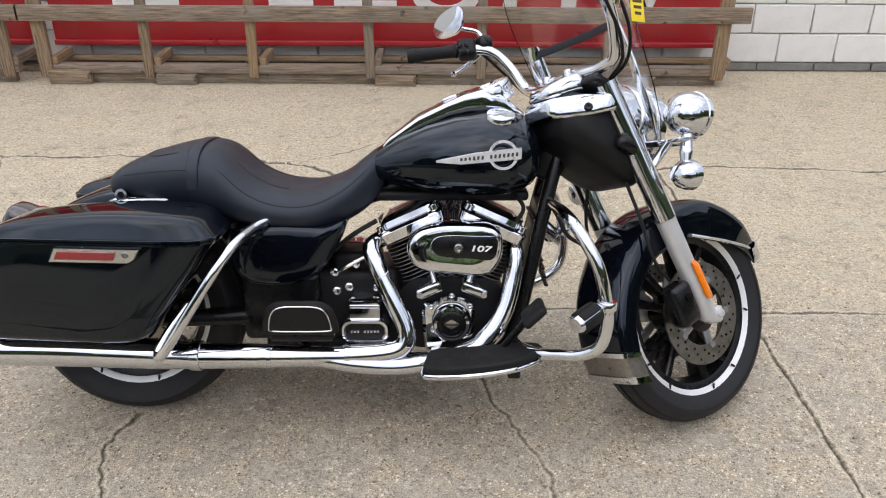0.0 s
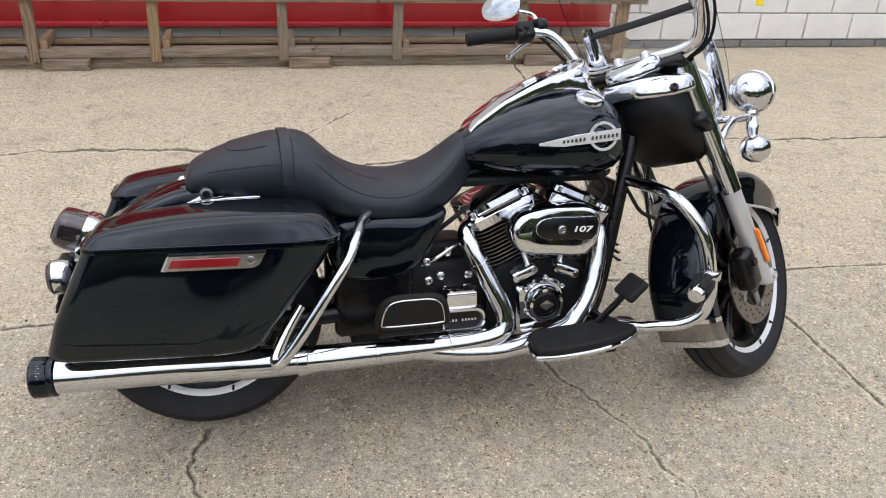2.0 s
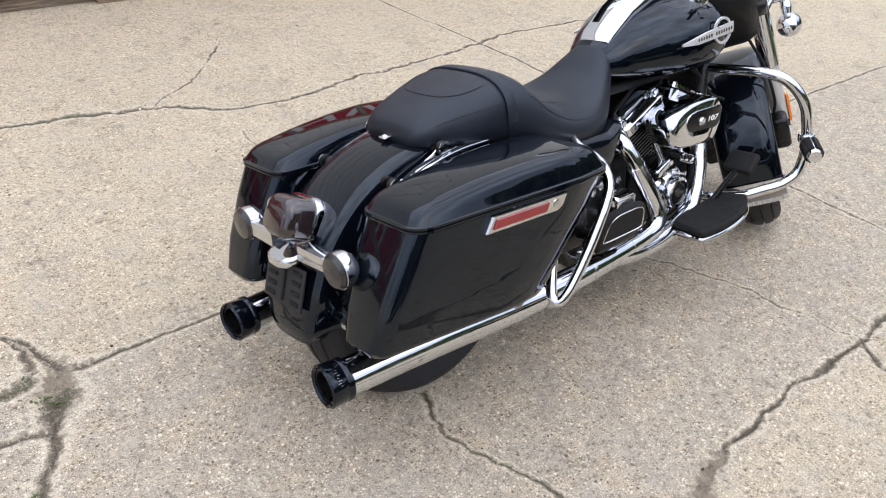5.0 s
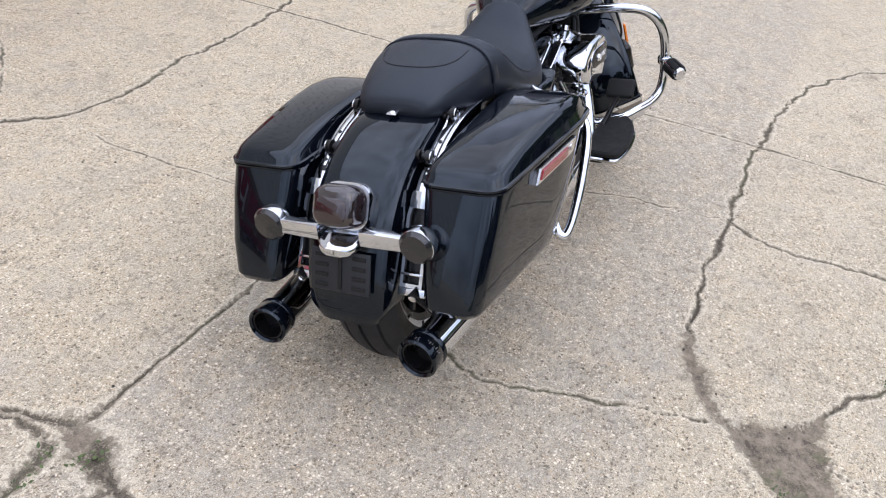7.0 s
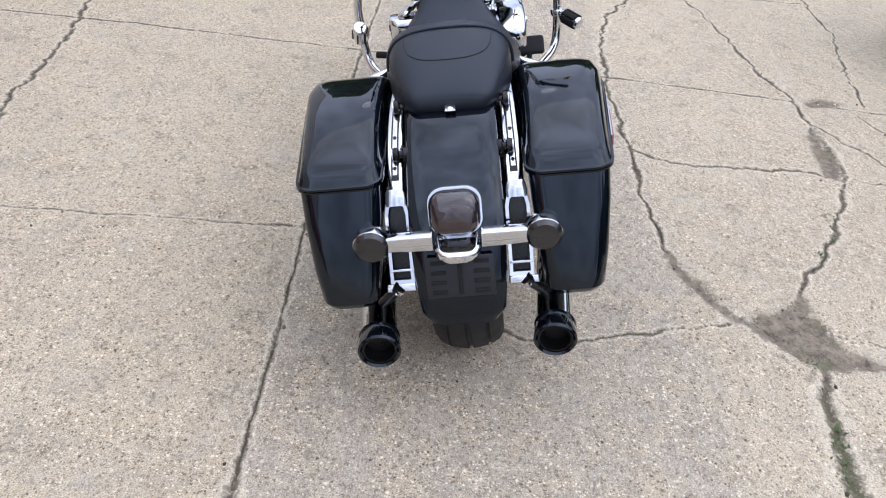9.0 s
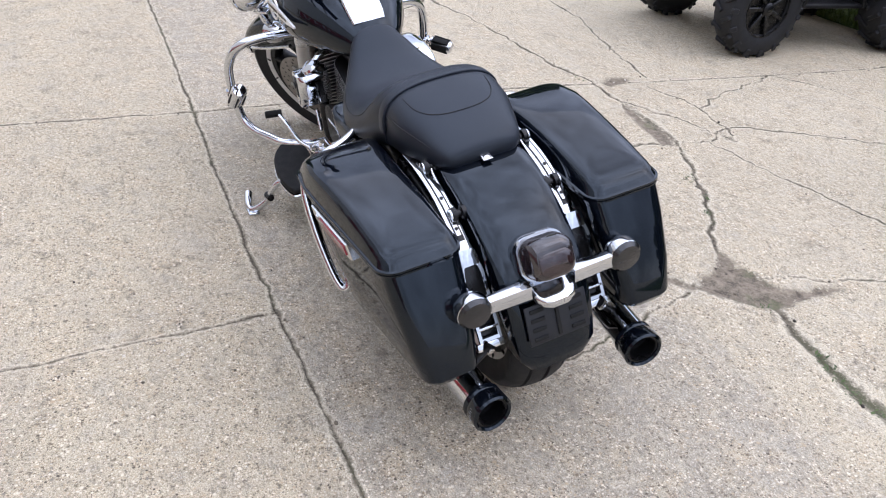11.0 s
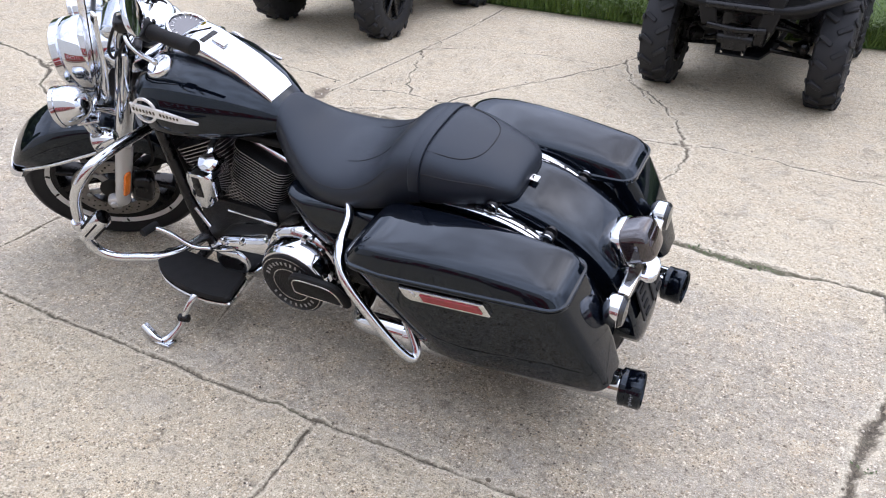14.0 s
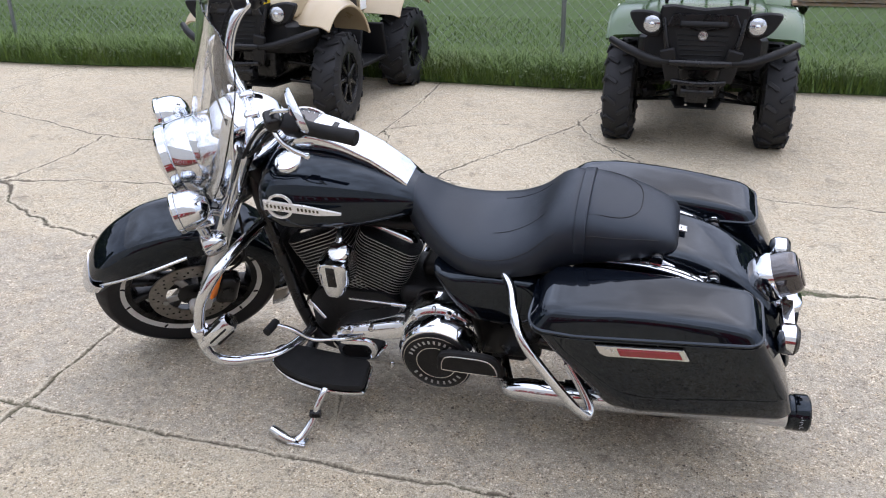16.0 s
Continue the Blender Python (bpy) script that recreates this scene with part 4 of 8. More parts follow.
def wheel(name, c, tr, tw, rim_r, steer=None):
    """A cast wheel: black spokes in pairs, a bright machined edge, and a road tyre with sipes."""
    h = tw / 2
    at = Matrix.Translation(c) if steer is None else steer @ Matrix.Translation(c)
    prof = [(rim_r - 0.012, -h * 0.62), (rim_r + 0.016, -h * 0.86), (rim_r + 0.05, -h * 0.98), (tr - 0.042, -h), (tr - 0.022, -h * 0.86), (tr - 0.010, -h * 0.60), (tr - 0.015, -h * 0.575), (tr - 0.014, -h * 0.525), (tr - 0.007, -h * 0.50), (tr - 0.003, -h * 0.30), (tr - 0.001, -h * 0.07), (tr - 0.008, -h * 0.05), (tr - 0.008, h * 0.05), (tr - 0.001, h * 0.07), (tr - 0.003, h * 0.30),
            (tr - 0.007, h * 0.50), (tr - 0.014, h * 0.525), (tr - 0.015, h * 0.575), (tr - 0.010, h * 0.60), (tr - 0.022, h * 0.86), (tr - 0.042, h), (rim_r + 0.05, h * 0.98), (rim_r + 0.016, h * 0.86), (rim_r - 0.012, h * 0.62)]
    rim = part(name, lathe(B(), [(rim_r - 0.03, -h * 0.55), (rim_r - 0.004, -h * 0.66), (rim_r + 0.008, -h * 0.66), (rim_r - 0.014, -h * 0.4), (rim_r - 0.034, 0), (rim_r - 0.014, h * 0.4), (rim_r + 0.008, h * 0.66), (rim_r - 0.004, h * 0.66), (rim_r - 0.03, h * 0.55), (rim_r - 0.045, 0)], (0, 0, 0), (0, 1, 0), 64, loop=True), SATIN, bike, "black cast alloy wheel", matrix=at)
    part("tyre", lathe(B(), prof, (0, 0, 0), (0, 1, 0), 72, loop=True), TYRE, rim, "black road tyre", matrix=at)
    for s in (-1, 1):
        part("rim_edge", lathe(B(), [(rim_r - 0.011, h * 0.60), (rim_r - 0.011, h * 0.65), (rim_r + 0.004, h * 0.76), (rim_r + 0.012, h * 0.80), (rim_r + 0.010, h * 0.64)], (0, 0, 0), (0, s, 0), 64, loop=True), MACHINED, rim, "bright machined rim edge", matrix=at)
    part("hub", lathe(B(), [(0.02, -0.085), (0.055, -0.08), (0.05, -0.03), (0.05, 0.03), (0.055, 0.08), (0.02, 0.085)], (0, 0, 0), (0, 1, 0), 28), SATIN, rim, matrix=at)
    for i in range(5):
        b = B()
        for d in (-13, 13):
            a0, a1 = radians(72 * i + d * 0.55 + 10), radians(72 * i + d + 10)
            p0 = Vector((0.045 * math.cos(a0), 0, 0.045 * math.sin(a0)))
            p1 = Vector(((rim_r - 0.030) * math.cos(a1), 0, (rim_r - 0.030) * math.sin(a1)))
            m = aim(p0, p1)
            rings = []
            for t, w, dep in ((0, 0.015, 0.030), (0.4, 0.011, 0.026), (1.0, 0.015, 0.034)):
                p = p0.lerp(p1, t)
                tang = (p1 - p0).normalized()
                n = Vector((tang.z, 0, -tang.x))
                rings.append([p + n * u * w + Vector((0, v * dep, 0)) for u, v in corner_rect(1, 1, 0.5, 2)])
            loft(b, rings)
        part("spoke", b, SATIN, rim, matrix=at)
        for d in (-13, 13):
            for s in (-1, 1):
                a = radians(72 * i + d + 10)
                b = B()
                rbox(b, ((rim_r - 0.004) * math.cos(a), s * h * 0.735, (rim_r - 0.004) * math.sin(a)), (0.018, 0.006, 0.007), 0.002, Matrix.Rotation(-a - 0.35 * d / 13, 3, "Y"), k=1)
                part("spoke_tip", b, SATIN, rim, matrix=at)
    return rim


rear_wheel = wheel("rear_wheel", (0, 0, 0.322), 0.322, 0.18, 0.222)
FRONT = Vector((1.612, 0, 0.293))
front_wheel = wheel("front_wheel", FRONT, 0.322, 0.132, 0.236, STEER)


def disc(c, s, r, steer, parent):
    at = steer @ Matrix.Translation(c)
    b = B()
    lathe(b, [(r * 0.62, -0.0025), (r, -0.0025), (r, 0.0025), (r * 0.62, 0.0025)], (0, 0, 0), (0, 1, 0), 56, loop=True)
    o = part("brake_disc", b, STEEL, parent, "drilled steel brake disc", matrix=at)
    b = B()
    for i in range(48):
        a, q = 2 * math.pi * i / 48, r * (0.72 + 0.09 * (i % 3))
        rod(b, (q * math.cos(a), -0.0031, q * math.sin(a)), (q * math.cos(a), 0.0031, q * math.sin(a)), 0.0042, sides=8)
    part("drilled_hole", b, SATIN, o, matrix=at)
    b = B()
    for i in range(5):
        a = 2 * math.pi * i / 5
        rbox(b, (0.075 * math.cos(a), s * -0.004, 0.075 * math.sin(a)), (0.09, 0.008, 0.028), 0.003, Matrix.Rotation(-a, 3, "Y"), k=2)
        rod(b, (r * 0.66 * math.cos(a), s * 0.004, r * 0.66 * math.sin(a)), (r * 0.66 * math.cos(a), s * 0.009, r * 0.66 * math.sin(a)), 0.010, sides=12)
    part("disc_carrier", b, ALU, o, matrix=at)


both(lambda s: disc(FRONT + Vector((0, s * 0.078, 0)), s, 0.150, STEER, front_wheel))


# rear fender, tail lamp, plate bracket
def arch(path, half, skirt, thick=0.004, crown=0.020, n=10):
    """A fender: a crowned strip along a line of (x, z) with side skirts."""
    line = glide([(x, 0, z) for x, z in path], 6)
    rings = []
    for i, p in enumerate(line):
        u = i / (len(line) - 1)
        t = (line[min(i + 1, len(line) - 1)] - line[max(i - 1, 0)]).normalized()
        out = Vector((-t.z, 0, t.x))
        w = interp(u, np.linspace(0, 1, len(half)), half)
        d = interp(u, np.linspace(0, 1, len(skirt)), skirt)
        pts = []
        for k in range(n + 1):
            a = math.pi * k / n
            y = w * math.copysign(abs(math.cos(a)) ** 0.55, math.cos(a))
            o = crown * (math.sin(a) ** 0.8) - crown
            pts.append((y, o))
        outer = [(w, -d - crown)] + [(w * 1.0, -crown - d * 0.5)] + pts + [(-w, -crown - d * 0.5), (-w, -d - crown)]
        inner = [(y - math.copysign(thick, y) if abs(y) > thick else y, o - (thick if abs(y) < w * 0.97 else 0)) for y, o in outer[::-1]]
        rings.append([p + Vector((0, y, 0)) + out * o for y, o in outer + inner])
    return loft(B(), rings)


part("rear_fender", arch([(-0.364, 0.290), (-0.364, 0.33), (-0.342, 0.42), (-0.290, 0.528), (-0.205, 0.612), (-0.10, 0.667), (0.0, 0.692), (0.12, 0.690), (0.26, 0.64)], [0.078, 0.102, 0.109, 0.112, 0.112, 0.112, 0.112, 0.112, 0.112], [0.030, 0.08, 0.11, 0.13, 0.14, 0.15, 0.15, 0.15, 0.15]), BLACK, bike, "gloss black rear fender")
TAIL = Matrix.Translation((-0.278, 0, 0.560)) @ Matrix.Rotation(radians(24), 4, "Y") @ Matrix.Diagonal((0.95, 1.08, 0.98, 1))
rings = []
for x, hw, hh, dz in ((0.06, 0.046, 0.044, -0.012), (0.03, 0.052, 0.050, -0.004), (0.0, 0.054, 0.052, 0), (-0.055, 0.053, 0.051, 0.0), (-0.074, 0.050, 0.048, 0.0), (-0.084, 0.044, 0.042, 0.0), (-0.088, 0.034, 0.032, 0.0)):
    rings.append([TAIL @ Vector((x, y, z + dz)) for y, z in corner_rect(hw, hh, hw * 0.62, 6)])
tail = part("tail_lamp", loft(B(), rings[2:]), SMOKE, bike, "smoked red tail lamp lens")
part("bezel", loft(B(), [[TAIL @ Vector((x, y, z)) for y, z in corner_rect(w, h, w * 0.62, 6)] for x, w, h in ((0.035, 0.050, 0.050), (0.010, 0.0585, 0.0575), (-0.008, 0.0595, 0.0585), (-0.018, 0.057, 0.056))]), CHROME, tail, "chrome tail lamp surround")
part("reflector_panel", loft(B(), [[TAIL @ Vector((x, y, z - 0.008)) for y, z in corner_rect(w, h, w * 0.5, 5)] for x, w, h in ((-0.070, 0.041, 0.031), (-0.0885, 0.038, 0.028), (-0.0905, 0.035, 0.025))]), DARK_RED, tail, "dark red inner lens")
rings = []
for x, w, h in ((-0.30, 0.050, 0.010), (-0.332, 0.054, 0.013), (-0.352, 0.051, 0.013), (-0.366, 0.041, 0.012), (-0.373, 0.026, 0.009)):
    rings.append([(x, y, 0.503 + z + 0.25 * (x + 0.30)) for y, z in corner_rect(w, h, 0.011, 4)])
part("plate_lamp", loft(B(), rings), CHROME, bike, "chrome number plate lamp hood")
b = B()
PLATE = Matrix.Translation((-0.353, 0, 0.425)) @ Matrix.Rotation(radians(17), 4, "Y")
rbox(b, PLATE @ Vector((0, 0, 0.0)), (0.006, 0.160, 0.10), 0.002, PLATE.to_3x3())
plate_holder = part("plate_bracket", b, GUNMETAL, bike, "black slotted number plate bracket")
for s in (-1, 1):
    for i in range(4):
        b = B()
        rbox(b, PLATE @ Vector((-0.004, s * 0.050, -0.036 + 0.024 * i)), (0.004, 0.036, 0.010), 0.0015, PLATE.to_3x3())
        part("slot", b, RUBBER, plate_holder)
b = B()
rbox(b, PLATE @ Vector((-0.005, 0, 0.0)), (0.004, 0.010, 0.085), 0.0015, PLATE.to_3x3())
part("centre_rib", b, RUBBER, plate_holder)


def rear_signal(s):
    b = B()
    rings = [[(-0.325 + dx, s * y, 0.512 + z) for dx, z in corner_rect(w, h, 0.003, 2)] for y, w, h in ((0.056, 0.017, 0.019), (0.10, 0.016, 0.0185), (0.172, 0.014, 0.017))]
    part("signal_bar", loft(b, rings), CHROME, bike, "chrome turn signal bar")
    o = part("rear_signal", lathe(B(), [(0.012, 0.026), (0.030, 0.022), (0.040, 0.012), (0.0425, 0.0), (0.0425, -0.018), (0.038, -0.022)], (-0.315, s * 0.197, 0.512), (1, 0, 0.05), 32), CHROME, bike, "chrome bullet turn signal")
    part("lens", lathe(B(), [(0.0405, 0.014), (0.0415, 0.023), (0.034, 0.031), (0.001, 0.035)], (-0.315, s * 0.197, 0.512), (-1, 0, -0.05), 32), DARK_LENS, o, "dark smoked signal lens")


both(rear_signal)


# saddlebags
def side_cuts(loop, n=6):
    """Adds points along the two long sides of a rounded rectangle."""
    out = []
    for a, c in zip(loop, loop[1:] + loop[:1]):
        out.append(a)
        if abs(a[0] - c[0]) > abs(a[1] - c[1]) * 1.0 and abs(a[1] - c[1]) < 1e-6:
            out += [(a[0] + (c[0] - a[0]) * i / n, a[1]) for i in range(1, n)]
    return out


def bag_ring(z, xr, xf, yi, yo, s, r=0.045, k=5, tilt=0.0):
    cx, cy = (xr + xf) / 2, (yi + yo) / 2
    out = []
    for x, y in side_cuts(corner_rect((xf - xr) / 2, (yo - yi) / 2, r, k)):
        pull = 0.034 * max(0.0, (x / (xf - xr) - 0.22) / 0.28) ** 3
        out.append((cx + x, s * (cy + y + ((0.052 * x / (xf - xr) - pull) if y > 0 else 0)), z + tilt * x))
    return out


def saddlebag(s):
    body = part("saddlebag", loft(B(), [bag_ring(z, xr, xf, yi, yo, s, r) for z, xr, xf, yi, yo, r in (
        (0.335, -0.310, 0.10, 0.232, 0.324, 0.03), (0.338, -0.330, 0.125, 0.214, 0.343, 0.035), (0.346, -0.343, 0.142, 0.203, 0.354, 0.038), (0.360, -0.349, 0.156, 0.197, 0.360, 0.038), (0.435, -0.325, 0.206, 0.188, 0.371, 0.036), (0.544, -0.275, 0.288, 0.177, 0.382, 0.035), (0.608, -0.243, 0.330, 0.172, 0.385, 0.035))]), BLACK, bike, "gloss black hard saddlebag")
    part("lid_seam", loft(B(), [bag_ring(z, xr, xf, yi, yo, s) for z, xr, xf, yi, yo in ((0.606, -0.242, 0.335, 0.167, 0.391), (0.609, -0.246, 0.339, 0.164, 0.394), (0.613, -0.246, 0.339, 0.164, 0.394), (0.6145, -0.243, 0.336, 0.167, 0.391), (0.616, -0.246, 0.339, 0.164, 0.394), (0.621, -0.246, 0.339, 0.164, 0.394), (0.623, -0.243, 0.336, 0.167, 0.391))]), BLACK, body)
    # the lid: steep sides, a tight shoulder and a broad, gently crowned top
    rings = []
    for z, inset, h in ((0.621, 0.0, 0.0), (0.627, 0.002, 0.1), (0.640, 0.006, 0.35), (0.652, 0.010, 0.62), (0.659, 0.014, 0.8), (0.664, 0.020, 0.93), (0.667, 0.029, 1.0), (0.669, 0.045, 1.0), (0.671, 0.076, 1.0)):
        g = bag_ring(z, -0.241 + 1.7 * inset, 0.334 - 2.6 * inset, 0.169 + 0.9 * inset, 0.389 - 1.02 * inset, s, max(0.010, 0.036 - 0.3 * inset), 5)
        rings.append([(x, y, zz + h * (0.013 - 0.27 * (x - 0.12) ** 2 * (1.0 if x < 0.12 else 0.9))) for x, y, zz in g])
    b = loft(B(), rings, cap=False)
    b.verts.ensure_lookup_table()
    k = len(rings[0])
    top = [b.verts[i] for i in range(len(b.verts) - k, len(b.verts))]
    for i in range(k // 2 - 1):
        b.faces.new((top[i], top[i + 1], top[k - 2 - i], top[k - 1 - i]))
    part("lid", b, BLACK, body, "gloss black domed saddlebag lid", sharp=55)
    # latch with its reflector
    t = Matrix(((1, 0, 0, 0), (0, 0, s, 0), (0, 1, 0, 0), (0, 0, 0, 1)))
    lean = Matrix.Translation((0.045, s * 0.381, 0.584)) @ Matrix.Rotation(radians(5.0) * s, 4, "Z") @ Matrix.Rotation(radians(-3) * s, 4, "X") @ t
    out = [(-0.118, -0.018), (0.090, -0.018), (0.106, -0.008), (0.117, 0.018), (-0.100, 0.018)]
    latch = part("latch_plate", plate(B(), out, 0.018, lean, 0.004), DULL_CHROME, body, "chrome latch plate")
    inn = [(-0.100, -0.010), (0.052, -0.010), (0.060, 0.010), (-0.090, 0.010)]
    part("reflector", plate(B(), inn, 0.004, lean @ Matrix.Translation((0, 0, 0.0175)), 0.001), RED_LENS, latch, "red side reflector")
    part("lock", lathe(B(), [(0.009, 0), (0.009, 0.003), (0.005, 0.004), (0.001, 0.003)], lean @ Vector((0.082, 0.002, 0.0175)), (0, s, 0), 16), DULL_CHROME, latch)
    # the chrome rail between bag and fender
    b = B()
    line = glide([(0.16, s * 0.138, 0.668), (0.05, s * 0.140, 0.665), (-0.06, s * 0.141, 0.637), (-0.15, s * 0.142, 0.585), (-0.19, s * 0.142, 0.552)], 5)
    rings = []
    for i, p in enumerate(line):
        tt = (line[min(i + 1, len(line) - 1)] - line[max(i - 1, 0)]).normalized()
        up = Vector((-tt.z, 0, tt.x)) * (1 if tt.x > 0 else -1)
        rings.append([p + Vector((0, u, 0)) + up * v for u, v in corner_rect(0.0185, 0.009, 0.004, 2)])
    strut = part("fender_strut", loft(b, rings), CHROME, bike, "chrome fender strut cover")
    rings = []
    for i, p in enumerate(line[3:-4]):
        tt = (line[i + 4] - line[i + 2]).normalized()
        up = Vector((-tt.z, 0, tt.x)) * (1 if tt.x > 0 else -1)
        rings.append([p + Vector((0, u, 0)) + up * (0.0085 + v) for u, v in corner_rect(0.0095, 0.0012, 0.001, 2)])
    part("slot", loft(B(), rings), SATIN, strut)
    # a raised chrome bar with dark holes lies in the slot
    rings = [[q + (c - q) * 0.42 + lift for q in g] for g in rings[1:-1] for c in [sum(g, Vector()) / len(g)] for lift in [Vector((-0.0008, 0, 0.0016))]]
    part("slot_bar", loft(B(), rings), CHROME, strut, "polished bar inside the slot")
    for k in (1, len(rings) // 2, len(rings) - 2):
        c = sum(rings[k], Vector()) / len(rings[k])
        part("hole", lathe(B(), [(0.0048, 0), (0.0048, 0.0022), (0.001, 0.0022)], c, (-0.35, 0, 0.9), 12), SATIN, strut)
    b = B()
    tube(b, [(0.03, s * 0.124, 0.682), (0.0, s * 0.126, 0.664), (-0.08, s * 0.126, 0.632), (-0.12, s * 0.124, 0.630)], 0.0045, 8)
    link = part("docking_link", b, CHROME, bike, "chrome docking link rod")
    for x, z in ((0.03, 0.684), (-0.12, 0.630)):
        b = B()
        lathe(b, [(0.015, -0.020), (0.0175, -0.016), (0.0175, -0.007), (0.009, -0.004), (0.009, 0.004), (0.0175, 0.007), (0.0175, 0.016), (0.015, 0.020)], (x, s * 0.124, z), (0, 1, 0), 18)
        post = part("docking_post", b, SATIN, link, "black rubber docking post with a chrome ring")
        for q in (-1, 1):
            part("end_ring", lathe(B(), [(0.0095, 0.0), (0.0165, 0.0), (0.0165, 0.003), (0.0095, 0.003)], (x, s * 0.124 + q * 0.0195, z), (0, q, 0), 20, loop=True), CHROME, post)
    # the flat arched frame that carries the bag
    out = [(-0.029, -0.11), (0.029, -0.11), (0.029, 0.075), (0.024, 0.098), (0.010, 0.110), (-0.010, 0.110), (-0.024, 0.098), (-0.029, 0.075)]
    hole = [(-0.021, -0.085), (0.021, -0.085), (0.021, 0.072), (0.017, 0.091), (0.007, 0.100), (-0.007, 0.100), (-0.017, 0.091), (-0.021, 0.072)]
    fm = Matrix.Translation((-0.245, s * 0.144, 0.452)) @ Matrix.Rotation(radians(26), 4, "Y")
    rings = [[fm @ Vector((x, y, z)) for y, z in g] for x, g in ((-0.005, out), (0.005, out), (0.005, hole), (-0.005, hole))]
    support = part("bag_support", loft(B(), rings, loop=True), CHROME, bike, "chrome arched saddlebag support")
    # added black panel that makes the arch opening read dark
    b = B()
    rbox(b, fm @ Vector((0.014, 0, 0.0)), (0.006, 0.052, 0.20), 0.002, fm.to_3x3())
    part("dark_backing", b, SATIN, support)
    # foot of the frame: a cross bar and a flanged plate with its bolt
    b = B()
    rbox(b, fm @ Vector((0.0, 0, -0.062)), (0.011, 0.056, 0.007), 0.002, fm.to_3x3())
    part("cross_bar", b, CHROME, support)
    b = B()
    rbox(b, fm @ Vector((-0.002, s * 0.004, -0.104)), (0.010, 0.072, 0.020), 0.003, fm.to_3x3())
    foot = part("foot_plate", b, CHROME, support, "chrome foot plate")
    part("bolt", lathe(B(), [(0.007, 0), (0.007, 0.004), (0.0035, 0.005), (0.001, 0.003)], fm @ Vector((-0.007, s * 0.012, -0.104)), (-1, 0, -0.4), 6), SATIN, foot)
    # polished shoulder where the frame meets the strut
    rings = [[fm @ Vector((x, y * f, z)) for x, y in corner_rect(0.006, 0.029, 0.003, 2)] for z, f in ((0.094, 0.82), (0.108, 0.90), (0.126, 0.80), (0.134, 0.66))]
    part("shoulder", loft(B(), rings), CHROME, support)
    b = B()
    tube(b, [(-0.295, s * 0.150, 0.365), (-0.285, s * 0.175, 0.335), (-0.275, s * 0.205, 0.300)], [0.016, 0.014, 0.014], 10)
    part("silencer_hanger", b, SATIN, bike, "black silencer hanger")
    part("support_bolt", lathe(B(), [(0.010, 0), (0.010, 0.006), (0.005, 0.008), (0.001, 0.007)], (-0.302, s * 0.155, 0.352), (-1, 0, -0.3), 12), DULL_CHROME, support)
    # guard hoop ahead of the bag
    b = B()
    tube(b, [(0.435, s * 0.18, 0.622), (0.405, s * 0.235, 0.612), (0.378, s * 0.325, 0.595), (0.342, s * 0.380, 0.548), (0.275, s * 0.391, 0.448), (0.212, s * 0.386, 0.352), (0.178, s * 0.376, 0.308), (0.168, s * 0.362, 0.306), (0.172, s * 0.348, 0.324), (0.200, s * 0.325, 0.372), (0.238, s * 0.300, 0.425)], 0.0135, 14, 5)
    part("bag_guard", b, CHROME, bike, "chrome saddlebag guard hoop")


both(saddlebag)


# exhausts
def silencer(s):
    b = B()
    pts = [Vector((0.245, s * 0.262, 0.262)), Vector((0.10, s * 0.252, 0.265)), Vector((-0.12, s * 0.232, 0.266)), Vector((-0.352, s * 0.213, 0.262))]
    tube(b, pts, [0.036, 0.043, 0.0445, 0.0445], 28, 4)
    body = part("silencer", b, CHROME, bike, "long chrome silencer")
    d = (pts[-1] - pts[-2]).normalized()
    part("end_cap", lathe(B(), [(0.0448, 0.0), (0.0505, 0.004), (0.0505, 0.016), (0.0490, 0.018), (0.0505, 0.020), (0.0515, 0.055), (0.047, 0.060), (0.042, 0.055), (0.040, 0.01)], pts[-1], d, 36), BLACK, body, "gloss black exhaust end cap")
    part("tail_pipe", lathe(B(), [(0.041, 0.006), (0.041, 0.052), (0.037, 0.052), (0.035, 0.012), (0.001, 0.010)], pts[-1], d, 28), SATIN, body)
    # unreadable script on the end cap
    m = d.to_track_quat("Z", "Y").to_matrix()
    b = B()
    for i in range(7):
        a = radians((150 if s > 0 else 20) + 7 * i + (0 if s > 0 else 0))
        u = m @ Vector((math.cos(a), math.sin(a), 0))
        rbox(b, pts[-1] + u * 0.0515 + d * (0.034 + 0.003 * (i % 2)), (0.0010, 0.0012, 0.005 + 0.002 * (i % 3)), 0.0003, aim((0, 0, 0), d) @ Matrix.Rotation(a, 3, "Z"), k=1)
    part("script", b, ALU, body)
    b = B()
    lathe(b, [(0.039, -0.014), (0.0415, -0.012), (0.0415, 0.012), (0.039, 0.014)], (0.238, s * 0.2615, 0.2625), pts[0] - pts[1], 28)
    part("clamp", b, CHROME, body)


both(silencer)
b = B()
tube(b, [(0.775, -0.02, 0.530), (0.738, -0.08, 0.546), (0.707, -0.135, 0.532), (0.722, -0.160, 0.490), (0.748, -0.176, 0.434), (0.776, -0.188, 0.376), (0.800, -0.198, 0.322), (0.803, -0.205, 0.285), (0.780, -0.210, 0.259), (0.72, -0.217, 0.249), (0.60, -0.230, 0.248), (0.40, -0.250, 0.256), (0.245, -0.262, 0.262)], [0.023, 0.024, 0.025, 0.026, 0.026, 0.027, 0.027, 0.028, 0.028, 0.028, 0.029, 0.034, 0.036], 22, 6)
rear_header = part("rear_header", b, CHROME, bike, "chrome rear exhaust header")
